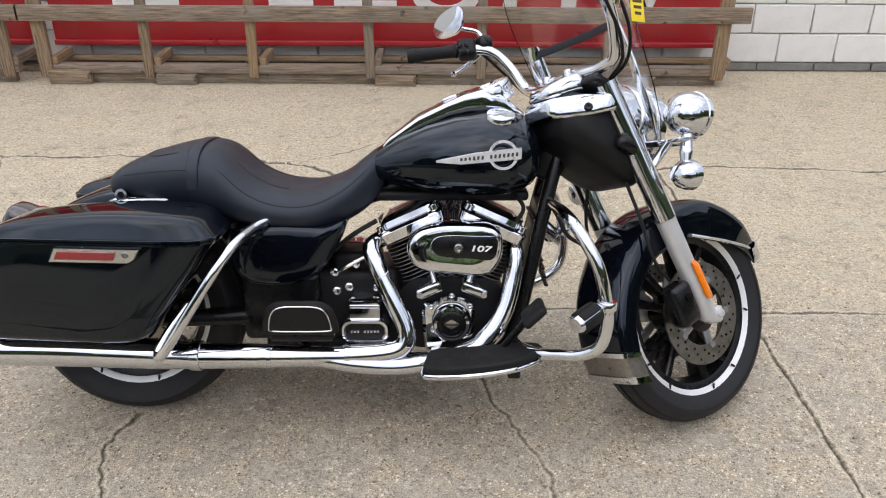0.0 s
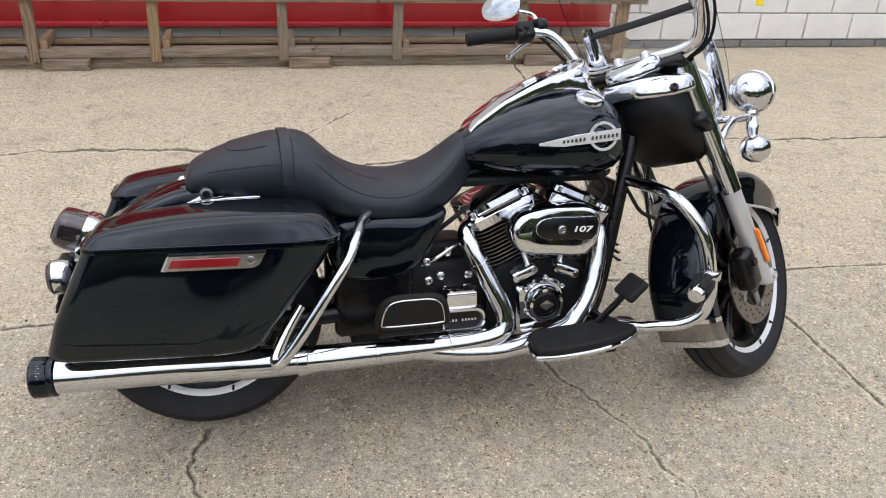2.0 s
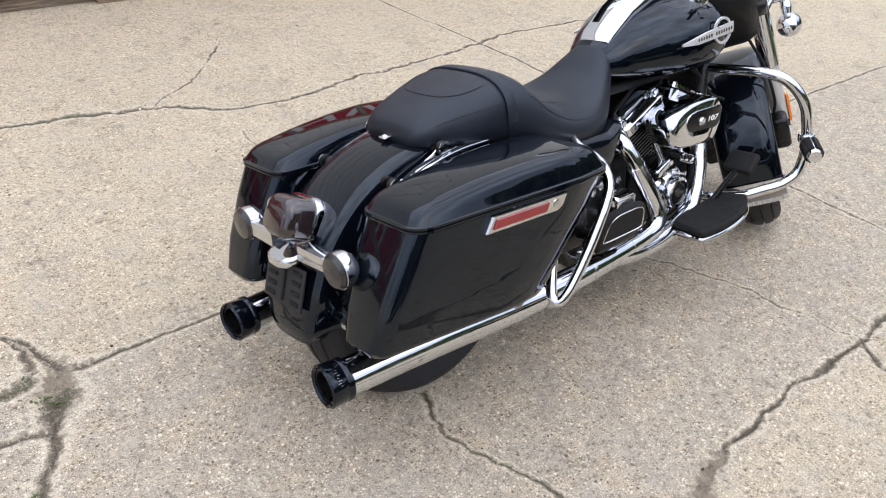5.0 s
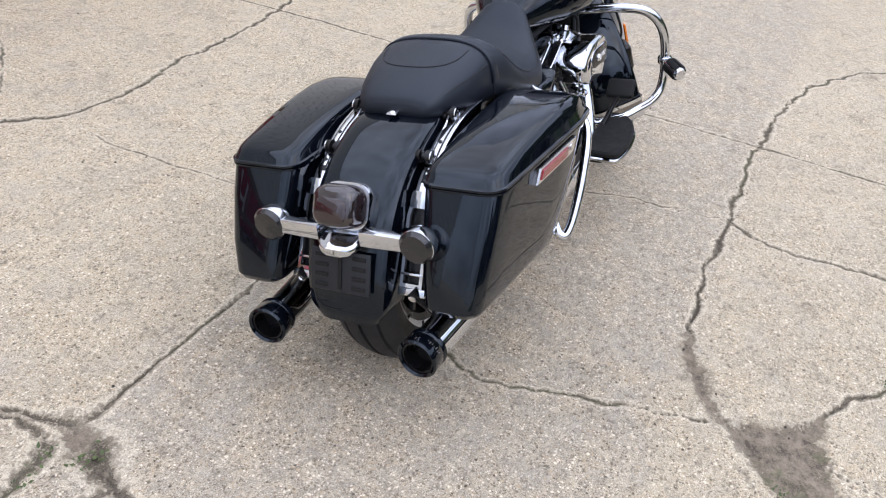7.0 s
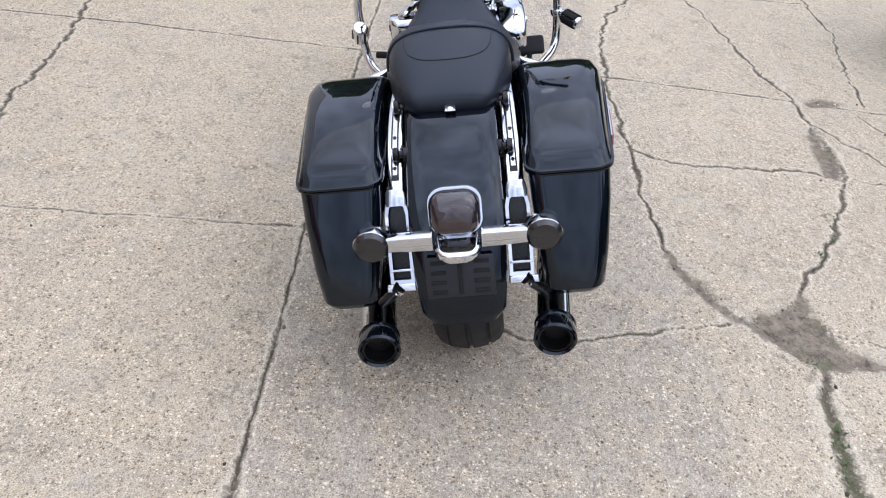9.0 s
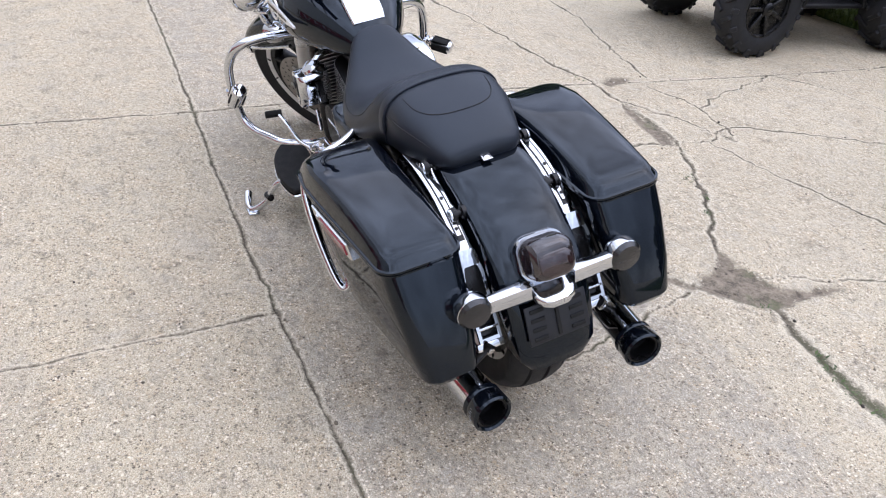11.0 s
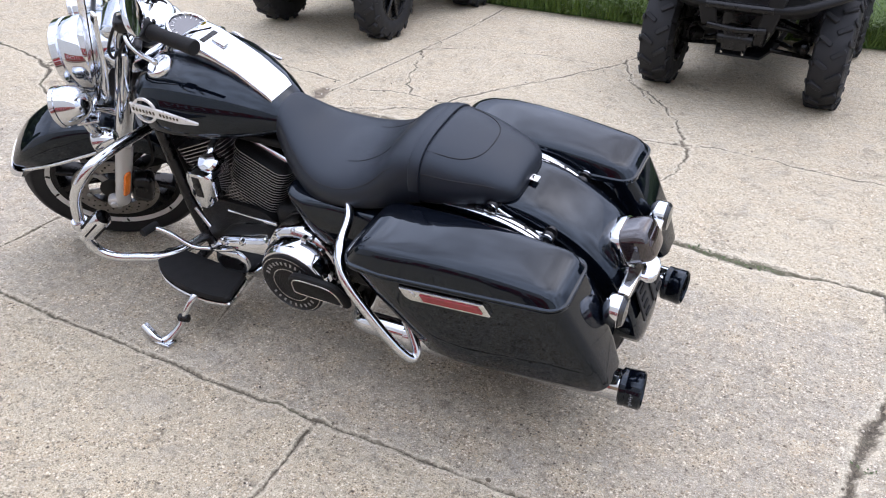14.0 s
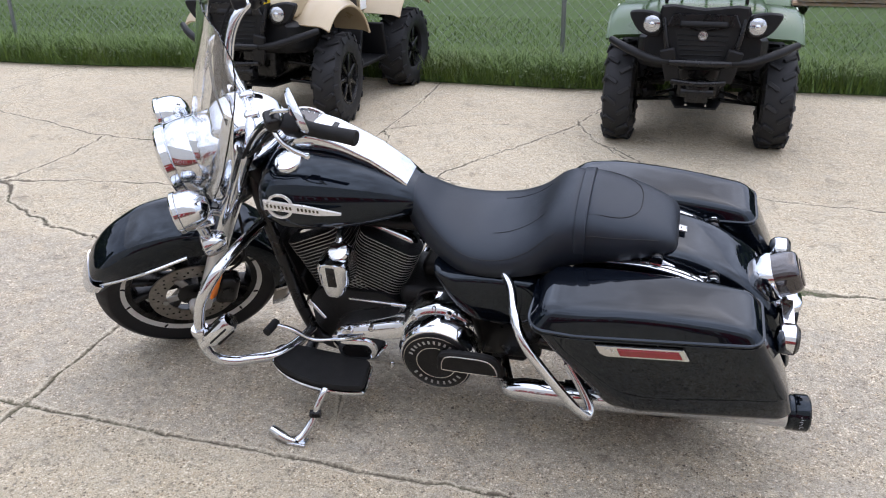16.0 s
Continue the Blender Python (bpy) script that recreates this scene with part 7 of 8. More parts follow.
part("nacelle_band", loft(B(), rings), CHROME, nac, "chrome fork cover band", sharp=50, matrix=STEER)
rings = [[(x, yy, zc + zz) for yy, zz in corner_rect(w, h, h * 0.96, 7)] for x, zc, w, h in spread([(1.136, 0.926, 0.022, 0.008), (1.150, 0.932, 0.050, 0.018), (1.19, 0.944, 0.078, 0.028), (1.24, 0.954, 0.090, 0.034), (1.29, 0.957, 0.088, 0.033), (1.34, 0.948, 0.068, 0.026), (1.365, 0.936, 0.035, 0.012)], 5)]
part("bar_cover", loft(B(), rings), CHROME, nac, "domed chrome handlebar clamp cover", sharp=70, matrix=STEER)
rings = [[(x, yy, zc + zz) for yy, zz in corner_rect(w, h, h * 0.7, 5)] for x, zc, w, h in ((1.30, 0.874, 0.100, 0.078), (1.34, 0.866, 0.108, 0.092), (1.40, 0.858, 0.108, 0.098))]
part("nacelle_core", loft(B(), rings), CHROME, nac, sharp=60, matrix=STEER)
for s in (-1, 1):
    part("cover_bolt", lathe(B(), [(0.012, -0.004), (0.012, 0.003), (0.007, 0.005), (0.001, 0.003)], (1.205, s * 0.126, 0.876), (-0.62, s * 0.78, 0), 16), SATIN, nac, matrix=STEER)
# black fork cover; its bulk also stands in for the dark void behind
rings = [[(x, y, z) for y, z in [(yy, zc + zz) for yy, zz in corner_rect(w, h, 0.05, 8)]] for x, zc, w, h in spread([(1.160, 0.868, 0.070, 0.052), (1.20, 0.852, 0.112, 0.076), (1.28, 0.815, 0.124, 0.098), (1.36, 0.778, 0.118, 0.102), (1.41, 0.758, 0.095, 0.085), (1.428, 0.752, 0.06, 0.06)], 6)]
part("lower_nacelle", loft(B(), rings), WRINKLE, bike, "black fork cover below the nacelle, also filling the dark void", sharp=70, matrix=STEER)
b = B()
rbox(b, (1.325, 0, 0.775), (0.08, 0.31, 0.045), 0.018, Matrix.Rotation(RAKE, 3, "Y"))
rbox(b, (1.262, 0, 0.935), (0.09, 0.30, 0.030), 0.012, Matrix.Rotation(RAKE, 3, "Y"))
part("yoke", b, SATIN, bike, "black fork yoke", matrix=STEER)
b = B()
rbox(b, (1.225, 0, 0.78), (0.09, 0.13, 0.17), 0.03, Matrix.Rotation(RAKE, 3, "Y"))
part("neck_cover", b, PLASTIC, bike, "black steering neck cover")


def lamp_pair(s):
    c, w = Vector((1.477, s * 0.211, 0.847)), Vector((1, 0, -0.05)).normalized()
    shell = part("passing_lamp", lathe(B(), [(0.001, -0.062), (0.024, -0.058), (0.044, -0.044), (0.056, -0.022), (0.060, 0.0), (0.060, 0.020), (0.063, 0.022), (0.063, 0.034), (0.058, 0.039), (0.052, 0.039)], c, w, 36), CHROME, bike, "chrome passing lamp", matrix=STEER)
    part("lens", lathe(B(), [(0.053, 0.032), (0.050, 0.041), (0.03, 0.048), (0.001, 0.051)], c, w, 32), LAMP_GLASS, shell, "clear lamp lens", matrix=STEER)
    b = B()
    tube(b, [(1.43, s * 0.06, 0.785), (1.44, s * 0.13, 0.780), (1.455, s * 0.18, 0.774), (1.462, s * 0.212, 0.775)], 0.011, 12)
    rod(b, (1.465, s * 0.212, 0.765), (1.474, s * 0.211, 0.800), 0.016)
    rbox(b, (1.455, s * 0.207, 0.777), (0.07, 0.045, 0.010), 0.004)
    tube(b, [(1.40, s * 0.128, 0.70), (1.43, s * 0.14, 0.74), (1.445, s * 0.17, 0.778)], 0.013, 10)
    part("lamp_bracket", b, CHROME, bike, "chrome lamp bracket", matrix=STEER)
    d = Vector((1.455, s * 0.212, 0.682))
    sig = part("front_signal", lathe(B(), [(0.001, -0.048), (0.022, -0.042), (0.036, -0.022), (0.041, 0.0), (0.041, 0.020), (0.037, 0.024)], d, w, 32), CHROME, bike, "chrome bullet turn signal", matrix=STEER)
    part("lens", lathe(B(), [(0.037, 0.018), (0.036, 0.026), (0.020, 0.033), (0.001, 0.035)], d, w, 28), SMOKE, sig, "smoked signal lens", matrix=STEER)
    b = B()
    tube(b, [(1.463, s * 0.213, 0.768), (1.460, s * 0.213, 0.742), (1.456, s * 0.212, 0.714)], [0.016, 0.019, 0.014], 14)
    part("signal_stem", b, CHROME, sig, matrix=STEER)


both(lamp_pair)


# windscreen
def screen_point(u, v):
    """u -1 to 1 across, v 0 to 1 up the screen."""
    half = interp(v, [0, 0.06, 0.15, 0.3, 0.5, 0.75, 0.92, 1.0], [0.09, 0.15, 0.19, 0.215, 0.228, 0.240, 0.228, 0.15])
    y = u * half
    x = 1.475 - 0.215 * v - 1.15 * y * y
    return Vector((x, y, 0.745 + 0.62 * v))


b = B()
grid = [[screen_point(u, v) for u in spaced(-1, 1, 17)] for v in spaced(0, 1, 15)]
front = [[b.verts.new(p) for p in r] for r in grid]
back = [[b.verts.new(p + Vector((-0.0035, 0, -0.0012))) for p in r] for r in grid]
for i in range(14):
    for j in range(16):
        b.faces.new((front[i][j], front[i][j + 1], front[i + 1][j + 1], front[i + 1][j]))
        b.faces.new((back[i][j], back[i + 1][j], back[i + 1][j + 1], back[i][j + 1]))
loop = [(i, 0) for i in range(14)] + [(14, j) for j in range(16)] + [(i, 16) for i in range(14, 0, -1)] + [(0, j) for j in range(16, 0, -1)]
for p, q in zip(loop, loop[1:] + loop[:1]):
    b.faces.new((front[p[0]][p[1]], back[p[0]][p[1]], back[q[0]][q[1]], front[q[0]][q[1]]))
screen = part("windscreen", b, PANE, bike, "clear detachable windscreen", matrix=STEER)
screen.visible_shadow = False
for s in (-1, 1):
    b = B()
    line = glide([(1.400, s * 0.168, 0.800), (1.372, s * 0.176, 0.860), (1.338, s * 0.180, 0.943), (1.312, s * 0.179, 1.020), (1.286, s * 0.175, 1.092), (1.276, s * 0.172, 1.118)], 5)
    rings = []
    for i, p in enumerate(line):
        w = interp(i / (len(line) - 1), [0, 0.15, 0.45, 0.65, 1], [0.011, 0.030, 0.036, 0.024, 0.015])
        rings.append([p + Vector((u + v * 0.55, -v * 0.83 * s, 0)) for u, v in corner_rect(0.004, w, 0.003, 2)])
    part("screen_bracket", loft(b, rings), CHROME, screen, "chrome windscreen side bracket", matrix=STEER)
b = B()
line = glide([(1.288 + 0.012 * (1 - (y / 0.175) ** 2), y, 1.096) for y in (-0.178, -0.09, 0.0, 0.09, 0.178)], 4)
rings = [[p + Vector((x, 0, z)) for x, z in corner_rect(0.003, 0.011, 0.002, 2)] for p in line]
loft(b, rings)
part("screen_strap", b, GUNMETAL, screen, "dark steel strap across the windscreen", matrix=STEER)

# handlebar
HALF = [(1.232, 0.0, 0.975), (1.236, 0.07, 0.975), (1.248, 0.14, 0.978), (1.250, 0.192, 1.00), (1.222, 0.225, 1.07), (1.182, 0.250, 1.118), (1.132, 0.285, 1.133), (1.06, 0.337, 1.133), (0.99, 0.39, 1.132)]
b = B()
tube(b, [(x, -y, z) for x, y, z in HALF[:0:-1]] + HALF, 0.0158, 16, 5)
bar = part("handlebar", b, CHROME, bike, "tall chrome handlebar", matrix=STEER)


def bar_end(s):
    P = lambda x, y, z: Vector((x, s * y, z))
    a, c = P(1.098, 0.309, 1.133), P(0.984, 0.394, 1.132)
    d = (c - a).normalized()
    part("grip", lathe(B(), [(0.019, 0), (0.022, 0.006), (0.0195, 0.012), (0.0185, 0.05), (0.0195, 0.10), (0.0205, 0.140), (0.0215, 0.146), (0.0195, 0.152), (0.001, 0.153)], a, d, 20), RUBBER, bar, "black rubber grip", matrix=STEER)
    b = B()
    rbox(b, a - d * 0.028, (0.052, 0.056, 0.056), 0.012, aim(a, c) @ Matrix.Rotation(radians(20), 3, "Z"))
    sw = part("switch_housing", b, PLASTIC, bar, "black switch housing", matrix=STEER)
    for i in range(2):
        for j in range(2):
            b = B()
            rbox(b, a - d * (0.018 + 0.020 * i) + Vector((-0.024, 0, 0.008 - 0.020 * j)) - Vector((0, s * 0.016, 0)), (0.008, 0.014, 0.013), 0.003)
            part("switch_button", b, SATIN, sw, matrix=STEER)
    b = B()
    rbox(b, a - d * 0.060 + Vector((0.022, 0, 0.018)), (0.045, 0.055, 0.040), 0.012)
    part("clutch_perch" if s > 0 else "master_cylinder", b, SATIN, bar, matrix=STEER)
    b = B()
    tube(b, [a - d * 0.055 + Vector((0.03, 0, 0)), a - d * 0.01 + Vector((0.060, s * 0.01, -0.014)), a + d * 0.030 + Vector((0.068, s * 0.014, -0.036)), a + d * 0.062 + Vector((0.060, s * 0.012, -0.058))], [0.008, 0.0075, 0.0065, 0.0065], 10)
    lathe(b, [(0.001, -0.009), (0.0065, -0.007), (0.009, 0), (0.0065, 0.007), (0.001, 0.009)], a + d * 0.062 + Vector((0.060, s * 0.012, -0.058)), (0, 0, 1), 12)
    part("lever", b, CHROME, bar, "chrome hand lever", matrix=STEER)
    # mirror
    mc = P(1.101, 0.351, 1.228)
    n = Vector((-1, -s * 0.10, 0.12)).normalized()
    rings = []
    m = n.to_track_quat("Z", "Y").to_matrix()
    for z, f in ((-0.016, 0.5), (-0.010, 0.88), (0.0, 1.0), (0.005, 1.0), (0.006, 0.95)):
        rings.append([mc + m @ Vector((0.072 * f * math.copysign(abs(math.cos(t)) ** 0.85, math.cos(t)), 0.044 * f * math.copysign(abs(math.sin(t)) ** 0.8, math.sin(t)) * (1 + 0.2 * math.cos(t) * s), z)) for t in spaced(0, 2 * math.pi, 33)[:-1]])
    mir = part("mirror", loft(B(), rings), CHROME, bar, "chrome teardrop mirror", matrix=STEER)
    b = B()
    tube(b, [a - d * 0.062 + Vector((0.02, 0, 0.02)), a - d * 0.04 + Vector((0.03, 0, 0.055)), mc + Vector((0.018, -s * 0.035, -0.022)), mc + Vector((0.014, 0, 0))], [0.008, 0.006, 0.006, 0.007], 10)
    part("mirror_stem", b, CHROME, bar, matrix=STEER)
    # cables
    b = B()
    tube(b, [a - d * 0.05, P(1.175, 0.262, 1.10), P(1.228, 0.240, 1.04), P(1.262, 0.205, 0.985), P(1.28, 0.14, 0.955), P(1.28, 0.09, 0.93)], 0.0045, 8)
    part("cable", b, RUBBER, bar, matrix=STEER)
    b = B()
    tube(b, [a - d * 0.058 + Vector((0.03, 0, 0.02)), P(1.205, 0.268, 1.13), P(1.258, 0.245, 1.05), P(1.280, 0.20, 0.98), P(1.292, 0.10, 0.945)], 0.0045, 8)
    part("cable", b, RUBBER, bar, matrix=STEER)


both(bar_end)
for s in (-1, 1):
    b = B()
    rbox(b, (1.225, s * 0.045, 0.972), (0.046, 0.028, 0.05), 0.010)
    part("riser", b, CHROME, bar, "chrome handlebar riser", matrix=STEER)

# price tag on the right grip
tag_at = STEER @ Matrix.Translation((1.093, -0.437, 1.031))
b = B()
rbox(b, (0, 0, 0), (0.040, 0.0015, 0.062), 0.0005)
tag = part("tag", b, YELLOW, bar, "yellow paper tag hanging from the grip", matrix=tag_at)
b = B()
for i in range(3):
    for sy in (-1, 1):
        rbox(b, (0, sy * 0.0012, 0.016 - 0.014 * i), (0.028 - 0.004 * i, 0.0006, 0.007), 0.0002, k=1)
part("print", b, INK, tag, matrix=tag_at)
b = B()
tube(b, [(0, 0, 0.028), (0.004, 0.012, 0.05), (0.0, 0.02, 0.075)], 0.0012, 6)
part("string", b, WHITE, tag, matrix=tag_at)


# ---------------------------------------------------------------- quad bikes
def knobbly_tyre(b, tread, y, r, w, lugs):
    """A tyre about the y axis at the origin, with chevron lugs on the tread."""
    h = w / 2
    prof = [(r * 0.52, -h * 0.78), (r * 0.62, -h * 0.98), (r * 0.80, -h), (r * 0.92, -h * 0.86), (r * 0.955, -h * 0.4), (r * 0.96, 0), (r * 0.955, h * 0.4), (r * 0.92, h * 0.86), (r * 0.80, h), (r * 0.62, h * 0.98), (r * 0.52, h * 0.78)]
    lathe(b, [(p, q + y) for p, q in prof], (0, 0, 0), (0, 1, 0), 36, loop=True)
    for i in range(lugs):
        a = 2 * math.pi * i / lugs
        for s in (-1, 1):
            turn = Matrix.Rotation(-(a + (0.5 if s > 0 else 0) * 2 * math.pi / lugs), 3, "Y") @ Matrix.Rotation(radians(26 * s), 3, "X")
            skew = turn @ Matrix.Rotation(radians(32 * s), 3, "Z")
            c = Matrix.Rotation(-(a + (0.5 if s > 0 else 0) * 2 * math.pi / lugs), 3, "Y") @ Vector((r * 0.955, 0, 0)) + Vector((0, y + s * h * 0.42, 0))
            rot = Matrix.Rotation(-(a + (0.5 if s > 0 else 0) * 2 * math.pi / lugs), 3, "Y") @ Matrix.Rotation(radians(34 * s), 3, "X")
            rbox(tread, c, (r * 0.085, h * 0.86, r * 0.085), 0.004, rot, k=1)
            c2 = Matrix.Rotation(-a, 3, "Y") @ Vector((r * 0.90, 0, 0)) + Vector((0, y + s * h * 0.93, 0))
            rbox(tread, c2, (r * 0.16, h * 0.14, r * 0.10), 0.004, Matrix.Rotation(-a, 3, "Y") @ Matrix.Rotation(radians(-20 * s), 3, "Z"), k=1)


def quad(m, paint, label, steer=0.0):
    q = empty("quad_bike", m, label, "quad bike", "parked quad bikes")
    for x, hw, w, front in ((0.0, 0.468, 0.185, True), (-1.25, 0.455, 0.24, False)):
        for s in (-1, 1):
            at = pose(x, s * hw, 0.312, 0, 0, steer if front else 0)
            hub = part("wheel", lathe(B(), [(0.03, -0.05), (0.165, -0.06), (0.172, -0.085), (0.180, -0.085), (0.176, 0), (0.180, 0.085), (0.172, 0.085), (0.165, 0.06), (0.05, 0.05 * 1)], (0, 0, 0), (0, 1, 0), 32), SATIN, q, "black alloy wheel", matrix=at)
            b, tread = B(), B()
            knobbly_tyre(b, tread, 0, 0.318, w, 15)
            part("tyre", b, TYRE, hub, matrix=at)
            part("tread", tread, TYRE, hub, matrix=at)
            for k in range(7):
                a = 2 * math.pi * k / 7
                b = B()
                rbox(b, (0.10 * math.cos(a), s * 0.068, 0.10 * math.sin(a)), (0.14, 0.022, 0.028), 0.005, Matrix.Rotation(-a, 3, "Y"), k=1)
                part("spoke", b, SATIN, hub, matrix=at)
            b = B()
            lathe(b, [(0.045, 0.05), (0.042, 0.085), (0.03, 0.095), (0.001, 0.097)], (0, 0, 0), (0, s, 0), 16)
            part("hub_cap", b, SATIN, hub, matrix=at)
    # fenders: front pair and rear pair
    for s in (-1, 1):
        for x, r0, ya, yb, a0, a1 in ((-0.02, 0.40, 0.27, 0.555, 40, 160), (-1.25, 0.40, 0.27, 0.565, 25, 150)):
            rings = []
            for i in range(13):
                a = radians(a0 + (a1 - a0) * i / 12)
                ca, sa = math.cos(a), math.sin(a)
                z = lambda rr: 0.45 + rr * sa * 1.0
                rings.append([(x + r0 * ca, s * ya, z(r0 + 0.02)), (x + r0 * ca, s * (yb - 0.05), z(r0)), (x + (r0 - 0.02) * ca, s * yb, z(r0 - 0.045)),
                              (x + (r0 - 0.03) * ca, s * (yb - 0.012), z(r0 - 0.05)), (x + (r0 - 0.015) * ca, s * (yb - 0.06), z(r0 - 0.014)), (x + (r0 - 0.015) * ca, s * ya, z(r0 + 0.004))])
            part("fender", loft(B(), rings), paint, q)
            b = B()
            line = [(x + (r0 - 0.026) * math.cos(radians(a)), s * (yb - 0.003), 0.45 + (r0 - 0.05) * math.sin(radians(a))) for a in spaced(a0, a1, 9)]
            tube(b, line, 0.010, 8, 3)
            part("fender_edge", b, paint, q)
    # nose between the front fenders
    rings = []
    for x, z0, z1, w in ((0.40, 0.80, 0.86, 0.26), (0.36, 0.76, 0.89, 0.33), (0.26, 0.74, 0.91, 0.34), (0.05, 0.72, 0.93, 0.33), (-0.30, 0.70, 0.92, 0.26), (-0.42, 0.68, 0.86, 0.2)):
        rings.append([(x, px * w, (z0 + z1) / 2 + pz * (z1 - z0) / 2) for px, pz in corner_rect(1, 1, 0.45, 4)])
    part("nose", loft(B(), rings), paint, q)
    front = Matrix(((0, 0, 1, 0.425), (1, 0, 0, 0), (0, 1, 0, 0), (0, 0, 0, 1)))
    b = B()
    plate(b, rounded([(-0.235, 0.905), (0.0, 0.895), (0.235, 0.905), (0.205, 0.76), (0.150, 0.60), (0.10, 0.565), (-0.10, 0.565), (-0.150, 0.60), (-0.205, 0.76)], 3), 0.045, front, 0.012)
    part("grille", b, PLASTIC, q)
    b = B()
    plate(b, [(-0.150, 0.775), (0.150, 0.775), (0.120, 0.60), (-0.120, 0.60)], 0.004, front @ Matrix.Translation((0, 0, 0.043)), 0.001)
    part("grille_recess", b, RUBBER, q)
    b = B()
    plate(b, [(-0.20, 0.800), (-0.155, 0.800), (0.0, 0.772), (0.155, 0.800), (0.20, 0.800), (0.17, 0.865), (-0.17, 0.865)], 0.022, front @ Matrix.Translation((0, 0, 0.040)), 0.006)
    part("grille_brow", b, SATIN, q)
    b = B()
    rings = [[(x, px * w, zc + pz * h) for px, pz in corner_rect(1, 1, 0.4, 3)] for x, zc, w, h in ((0.40, 0.66, 0.32, 0.09), (0.34, 0.64, 0.36, 0.11), (0.10, 0.62, 0.36, 0.13), (-0.1, 0.62, 0.30, 0.12))]
    part("under_panel", loft(b, rings), PLASTIC, q)
    for i in range(6):
        b = B()
        rbox(b, (0.472, 0, 0.612 + 0.027 * i), (0.010, 0.225 + 0.010 * i, 0.007), 0.003, k=1)
        part("grille_slat", b, PLASTIC, q)
    part("badge", lathe(B(), [(0.026, 0), (0.026, 0.006), (0.018, 0.006), (0.017, 0.003), (0.001, 0.004)], (0.474, 0, 0.748), (1, 0, 0), 20), DULL_CHROME, q, "round silver badge")
    b = B()
    rbox(b, (0.45, 0, 0.80), (0.10, 0.26, 0.035), 0.012, Matrix.Rotation(radians(-20), 3, "Y"))
    part("nose_scoop", b, PLASTIC, q)
    for s in (-1, 1):
        lamp = Matrix(((0, 0, 1, 0.385), (s, 0, 0, s * 0.29), (0, 1, 0, 0.800), (0, 0, 0, 1)))
        shell = part("headlight", plate(B(), rounded([(-0.075, -0.020), (-0.060, 0.045), (0.0, 0.068), (0.075, 0.072), (0.125, 0.055), (0.080, -0.030), (0.020, -0.068), (-0.045, -0.066)], 4), 0.050, lamp, 0.010), PLASTIC, q)
        part("lens", lathe(B(), [(0.052, -0.012), (0.051, 0.004), (0.040, 0.012), (0.001, 0.016)], (0.437, s * 0.285, 0.800), (1, 0.12 * s, 0.0), 24), LAMP_GLASS, shell, "clear round headlight lens")
        part("lens_rim", lathe(B(), [(0.051, -0.004), (0.056, 0.0), (0.055, 0.007), (0.050, 0.008)], (0.437, s * 0.285, 0.800), (1, 0.12 * s, 0.0), 24, loop=True), SATIN, shell)
        part("bulb_cap", lathe(B(), [(0.016, 0.0), (0.016, 0.018), (0.010, 0.022), (0.001, 0.023)], (0.437, s * 0.285, 0.798), (1, 0.12 * s, 0.0), 16), CHROME, shell)
        # bumper wings and side plates
        b = B()
        tube(b, [(0.50, s * 0.12, 0.60), (0.50, s * 0.26, 0.61), (0.44, s * 0.40, 0.65), (0.34, s * 0.52, 0.69)], [0.022, 0.024, 0.026, 0.020], 10)
        part("bumper_wing", b, PLASTIC, q)
        b = B()
        rbox(b, (0.50, s * 0.165, 0.585), (0.030, 0.085, 0.19), 0.010, Matrix.Rotation(radians(-14 * s), 3, "X") @ Matrix.Rotation(radians(10), 3, "Y"))
        part("bumper_plate", b, PLASTIC, q)
        b = B()
        tube(b, [(0.485, s * 0.185, 0.66), (0.478, s * 0.205, 0.76), (0.44, s * 0.225, 0.90)], 0.014, 10)
        part("bumper_upright", b, SATIN, q)
        # suspension
        for x in (0.0, -1.25):
            for z, dz in ((0.30, -0.04), (0.43, -0.05)):
                for dx in (0.10, -0.12):
                    b = B()
                    rod(b, (x + dx, s * 0.14, z), (x, s * 0.37, z + dz), 0.014, 0.012, 10)
                    part("control_arm", b, SATIN, q)
            b = B()
            rod(b, (x + 0.02, s * 0.34, 0.33), (x - 0.03, s * 0.24, 0.66), 0.016, sides=10)
            tube(b, [(x + 0.02 - 0.05 * k / 40 + 0.034 * math.cos(k * 0.9) * 1, s * (0.33 - 0.09 * k / 40) + 0.034 * math.sin(k * 0.9), 0.36 + 0.28 * k / 40) for k in range(41)], 0.006, 6, 1)
            part("shock", b, SATIN, q)
            b = B()
            lathe(b, [(0.015, 0), (0.05, 0.01), (0.055, 0.04), (0.02, 0.09)], (x, s * 0.34, 0.31), (0, -s, 0), 16)
            part("hub", b, SATIN, q)
        b = B()
        rbox(b, (-0.62, s * 0.33, 0.30), (0.62, 0.24, 0.03), 0.01)
        rbox(b, (-0.42, s * 0.34, 0.45), (0.03, 0.24, 0.32), 0.01, Matrix.Rotation(radians(-18), 3, "Y"))
        rbox(b, (-0.86, s * 0.34, 0.43), (0.03, 0.24, 0.28), 0.01, Matrix.Rotation(radians(14), 3, "Y"))
        part("footwell", b, PLASTIC, q)
        b = B()
        rbox(b, (-0.52, s * 0.25, 0.62), (0.55, 0.03, 0.34), 0.012)
        part("side_panel", b, PLASTIC, q)
        if s < 2:
            b = B()
            rbox(b, (-0.30, s * 0.548, 0.775), (0.09, 0.006, 0.065), 0.002)
            part("sticker", b, WHITE, q, "small white sticker")
    b = B()
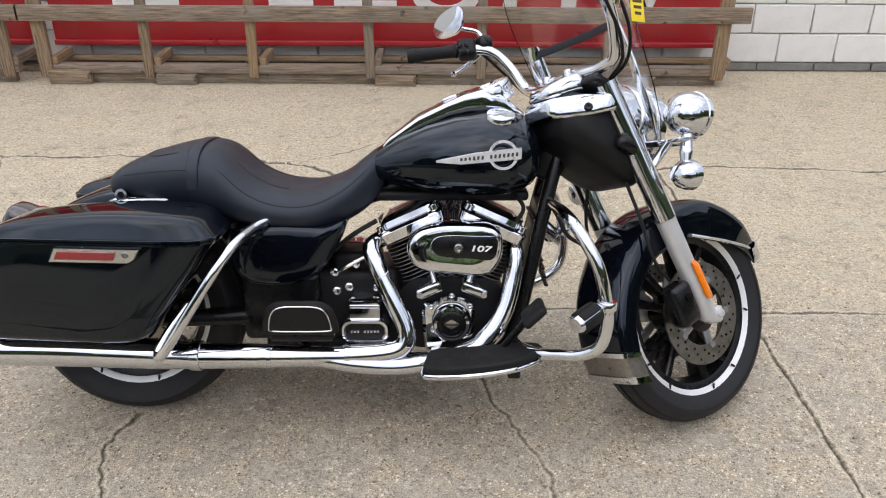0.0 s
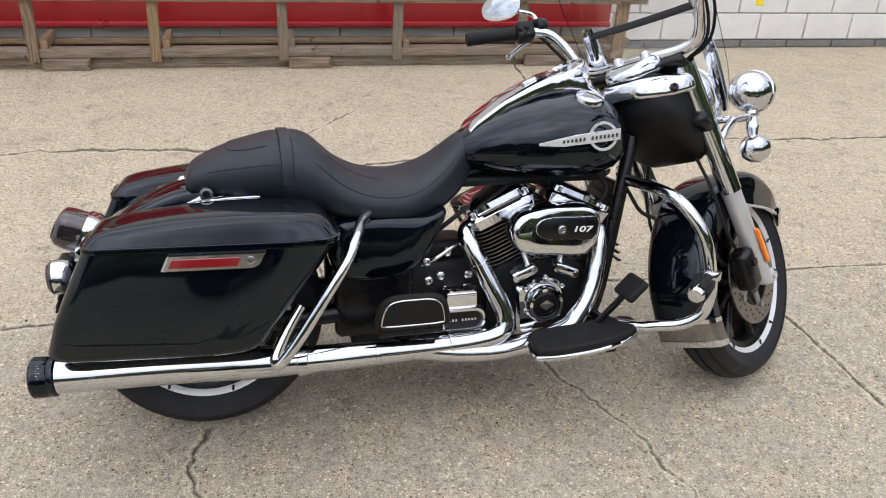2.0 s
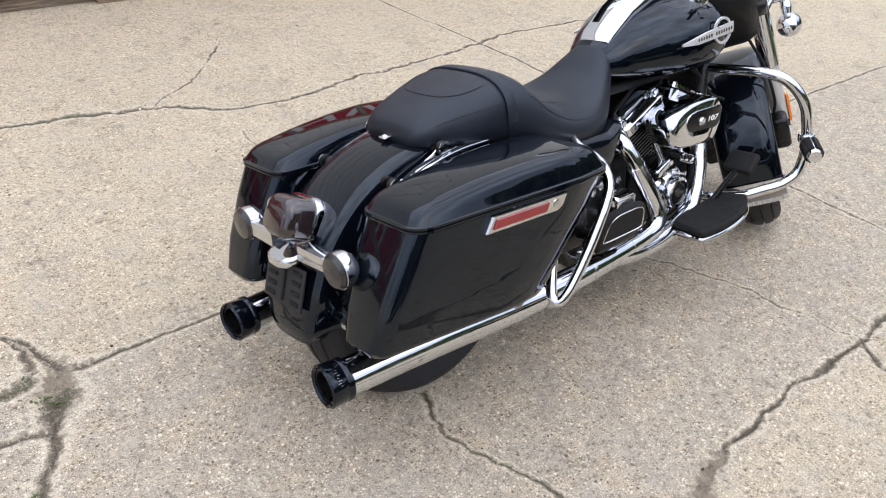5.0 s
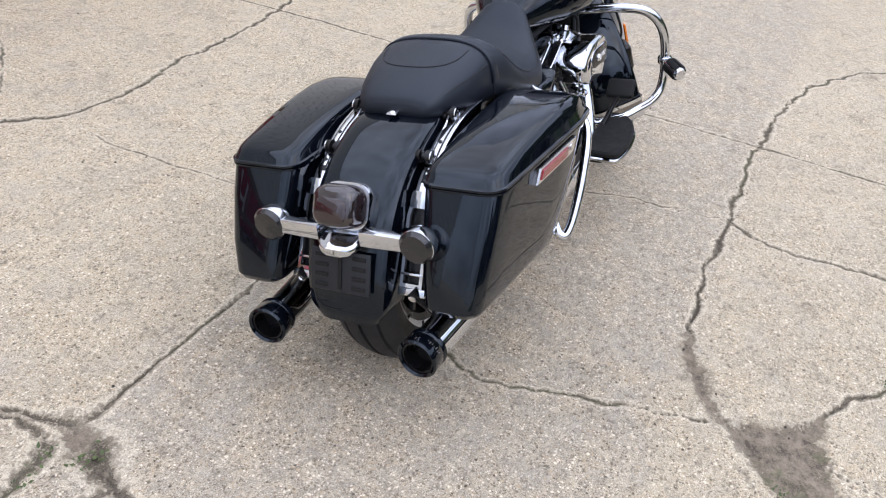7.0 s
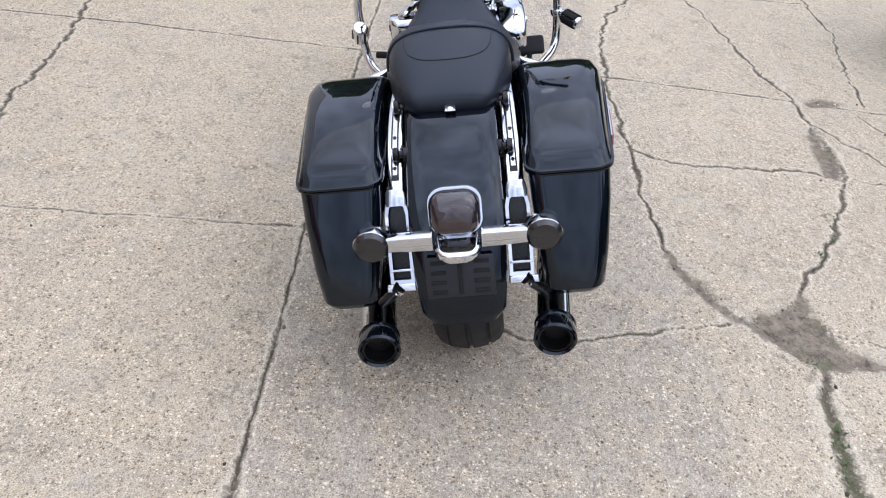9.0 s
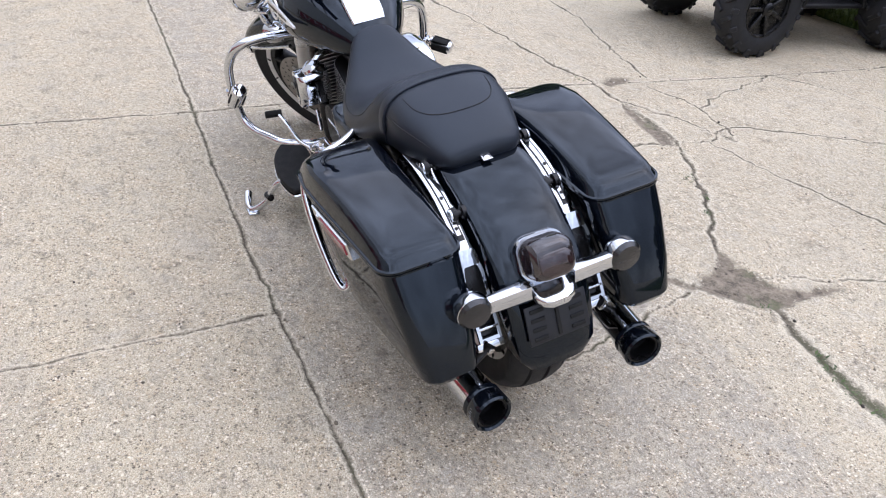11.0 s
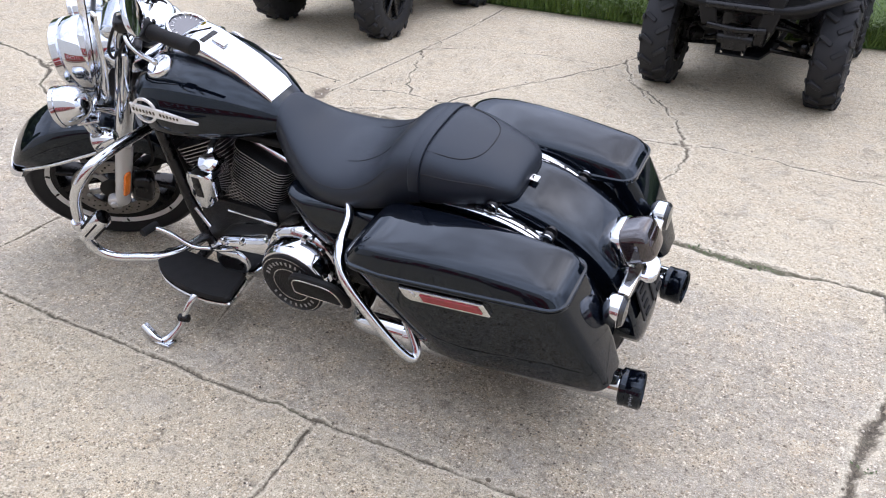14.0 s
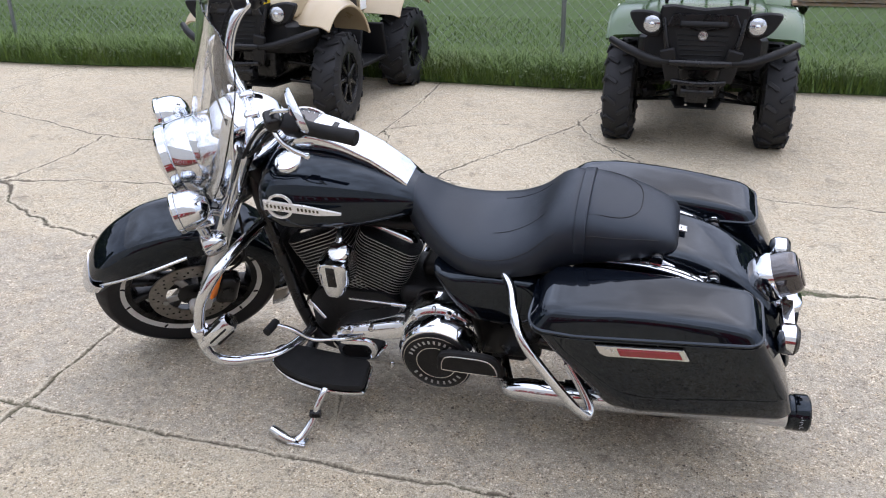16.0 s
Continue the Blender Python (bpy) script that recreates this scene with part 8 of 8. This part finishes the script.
    tube(b, [(0.51, -0.17, 0.60), (0.52, 0, 0.60), (0.51, 0.17, 0.60)], 0.022, 10)
    tube(b, [(0.49, -0.15, 0.49), (0.50, 0, 0.48), (0.49, 0.15, 0.49)], 0.018, 10)
    part("bumper_bar", b, SATIN, q)
    b = B()
    rbox(b, (0.43, 0, 0.425), (0.12, 0.13, 0.12), 0.014)
    rod(b, (0.46, -0.09, 0.425), (0.46, 0.09, 0.425), 0.034)
    part("winch", b, SATIN, q)
    b = B()
    plate(b, [(0.30, -0.12), (0.30, 0.12), (0.0, 0.17), (-1.3, 0.17), (-1.3, -0.17), (0.0, -0.17)], 0.012, Matrix.Translation((0, 0, 0.285)), 0.003)
    part("skid_plate", b, PLASTIC, q)
    b = B()
    for i in range(4):
        rod(b, (0.44, -0.055 + 0.11 * (i % 2), 0.36 + 0.0 * i), (0.495, -0.055 + 0.11 * (i % 2), 0.355), 0.007, sides=8)
    part("tow_hook", b, DULL_CHROME, q)
    b = B()
    rbox(b, (-0.62, 0, 0.44), (0.95, 0.30, 0.34), 0.04)
    rbox(b, (0.02, 0, 0.46), (0.5, 0.26, 0.26), 0.04)
    part("engine", b, SATIN, q)
    b = B()
    rings = [[(x, px * w, (z0 + z1) / 2 + pz * (z1 - z0) / 2) for px, pz in corner_rect(1, 1, 0.6, 4)] for x, z0, z1, w in ((-0.42, 0.80, 0.90, 0.10), (-0.55, 0.76, 0.93, 0.14), (-0.85, 0.76, 0.92, 0.17), (-1.15, 0.78, 0.95, 0.19), (-1.3, 0.80, 0.92, 0.17))]
    part("seat", loft(b, rings), VINYL, q)
    rings = [[(x, px * w, (z0 + z1) / 2 + pz * (z1 - z0) / 2) for px, pz in corner_rect(1, 1, 0.4, 4)] for x, z0, z1, w in ((-0.86, 0.62, 0.76, 0.25), (-1.0, 0.62, 0.80, 0.30), (-1.3, 0.64, 0.80, 0.32), (-1.58, 0.68, 0.78, 0.30))]
    part("tail", loft(B(), rings), paint, q)
    for xa, xb, z, w in ((0.40, -0.28, 0.955, 0.40), (-1.0, -1.66, 0.90, 0.42)):
        b = B()
        ring = [(xa, -w * 0.8, z), (xa, w * 0.8, z), (xa - 0.06, w, z), (xb, w, z), (xb, -w, z), (xa - 0.06, -w, z), (xa, -w * 0.8, z)]
        tube(b, ring, 0.013, 8, 1)
        for k in range(5):
            yy = -w * 0.7 + w * 1.4 * k / 4
            rod(b, (xa, yy, z), (xb, yy, z), 0.008, sides=8)
        for sx in (xa - 0.1, xb + 0.1):
            for sy in (-0.22, 0.22):
                rod(b, (sx, sy, z), (sx, sy, z - 0.12), 0.010, sides=8)
        part("rack", b, SATIN, q)
    b = B()
    tube(b, [(-0.36, 0.38, 1.10), (-0.28, 0.22, 1.12), (-0.24, 0.1, 1.04), (-0.22, 0, 0.98), (-0.24, -0.1, 1.04), (-0.28, -0.22, 1.12), (-0.36, -0.38, 1.10)], 0.012, 10)
    rbox(b, (-0.22, 0, 1.03), (0.14, 0.18, 0.12), 0.03)
    part("handlebar", b, PLASTIC, q)
    return q


quad(pose(-0.985, -1.04, 0, 0, 0, 90), GREEN, "green quad bike with black bumper parked facing the motorcycle")
quad(pose(1.90, -0.98, 0, 0, 0, 87), TAN, "tan quad bike with black tyres parked beside the lawn", 6)
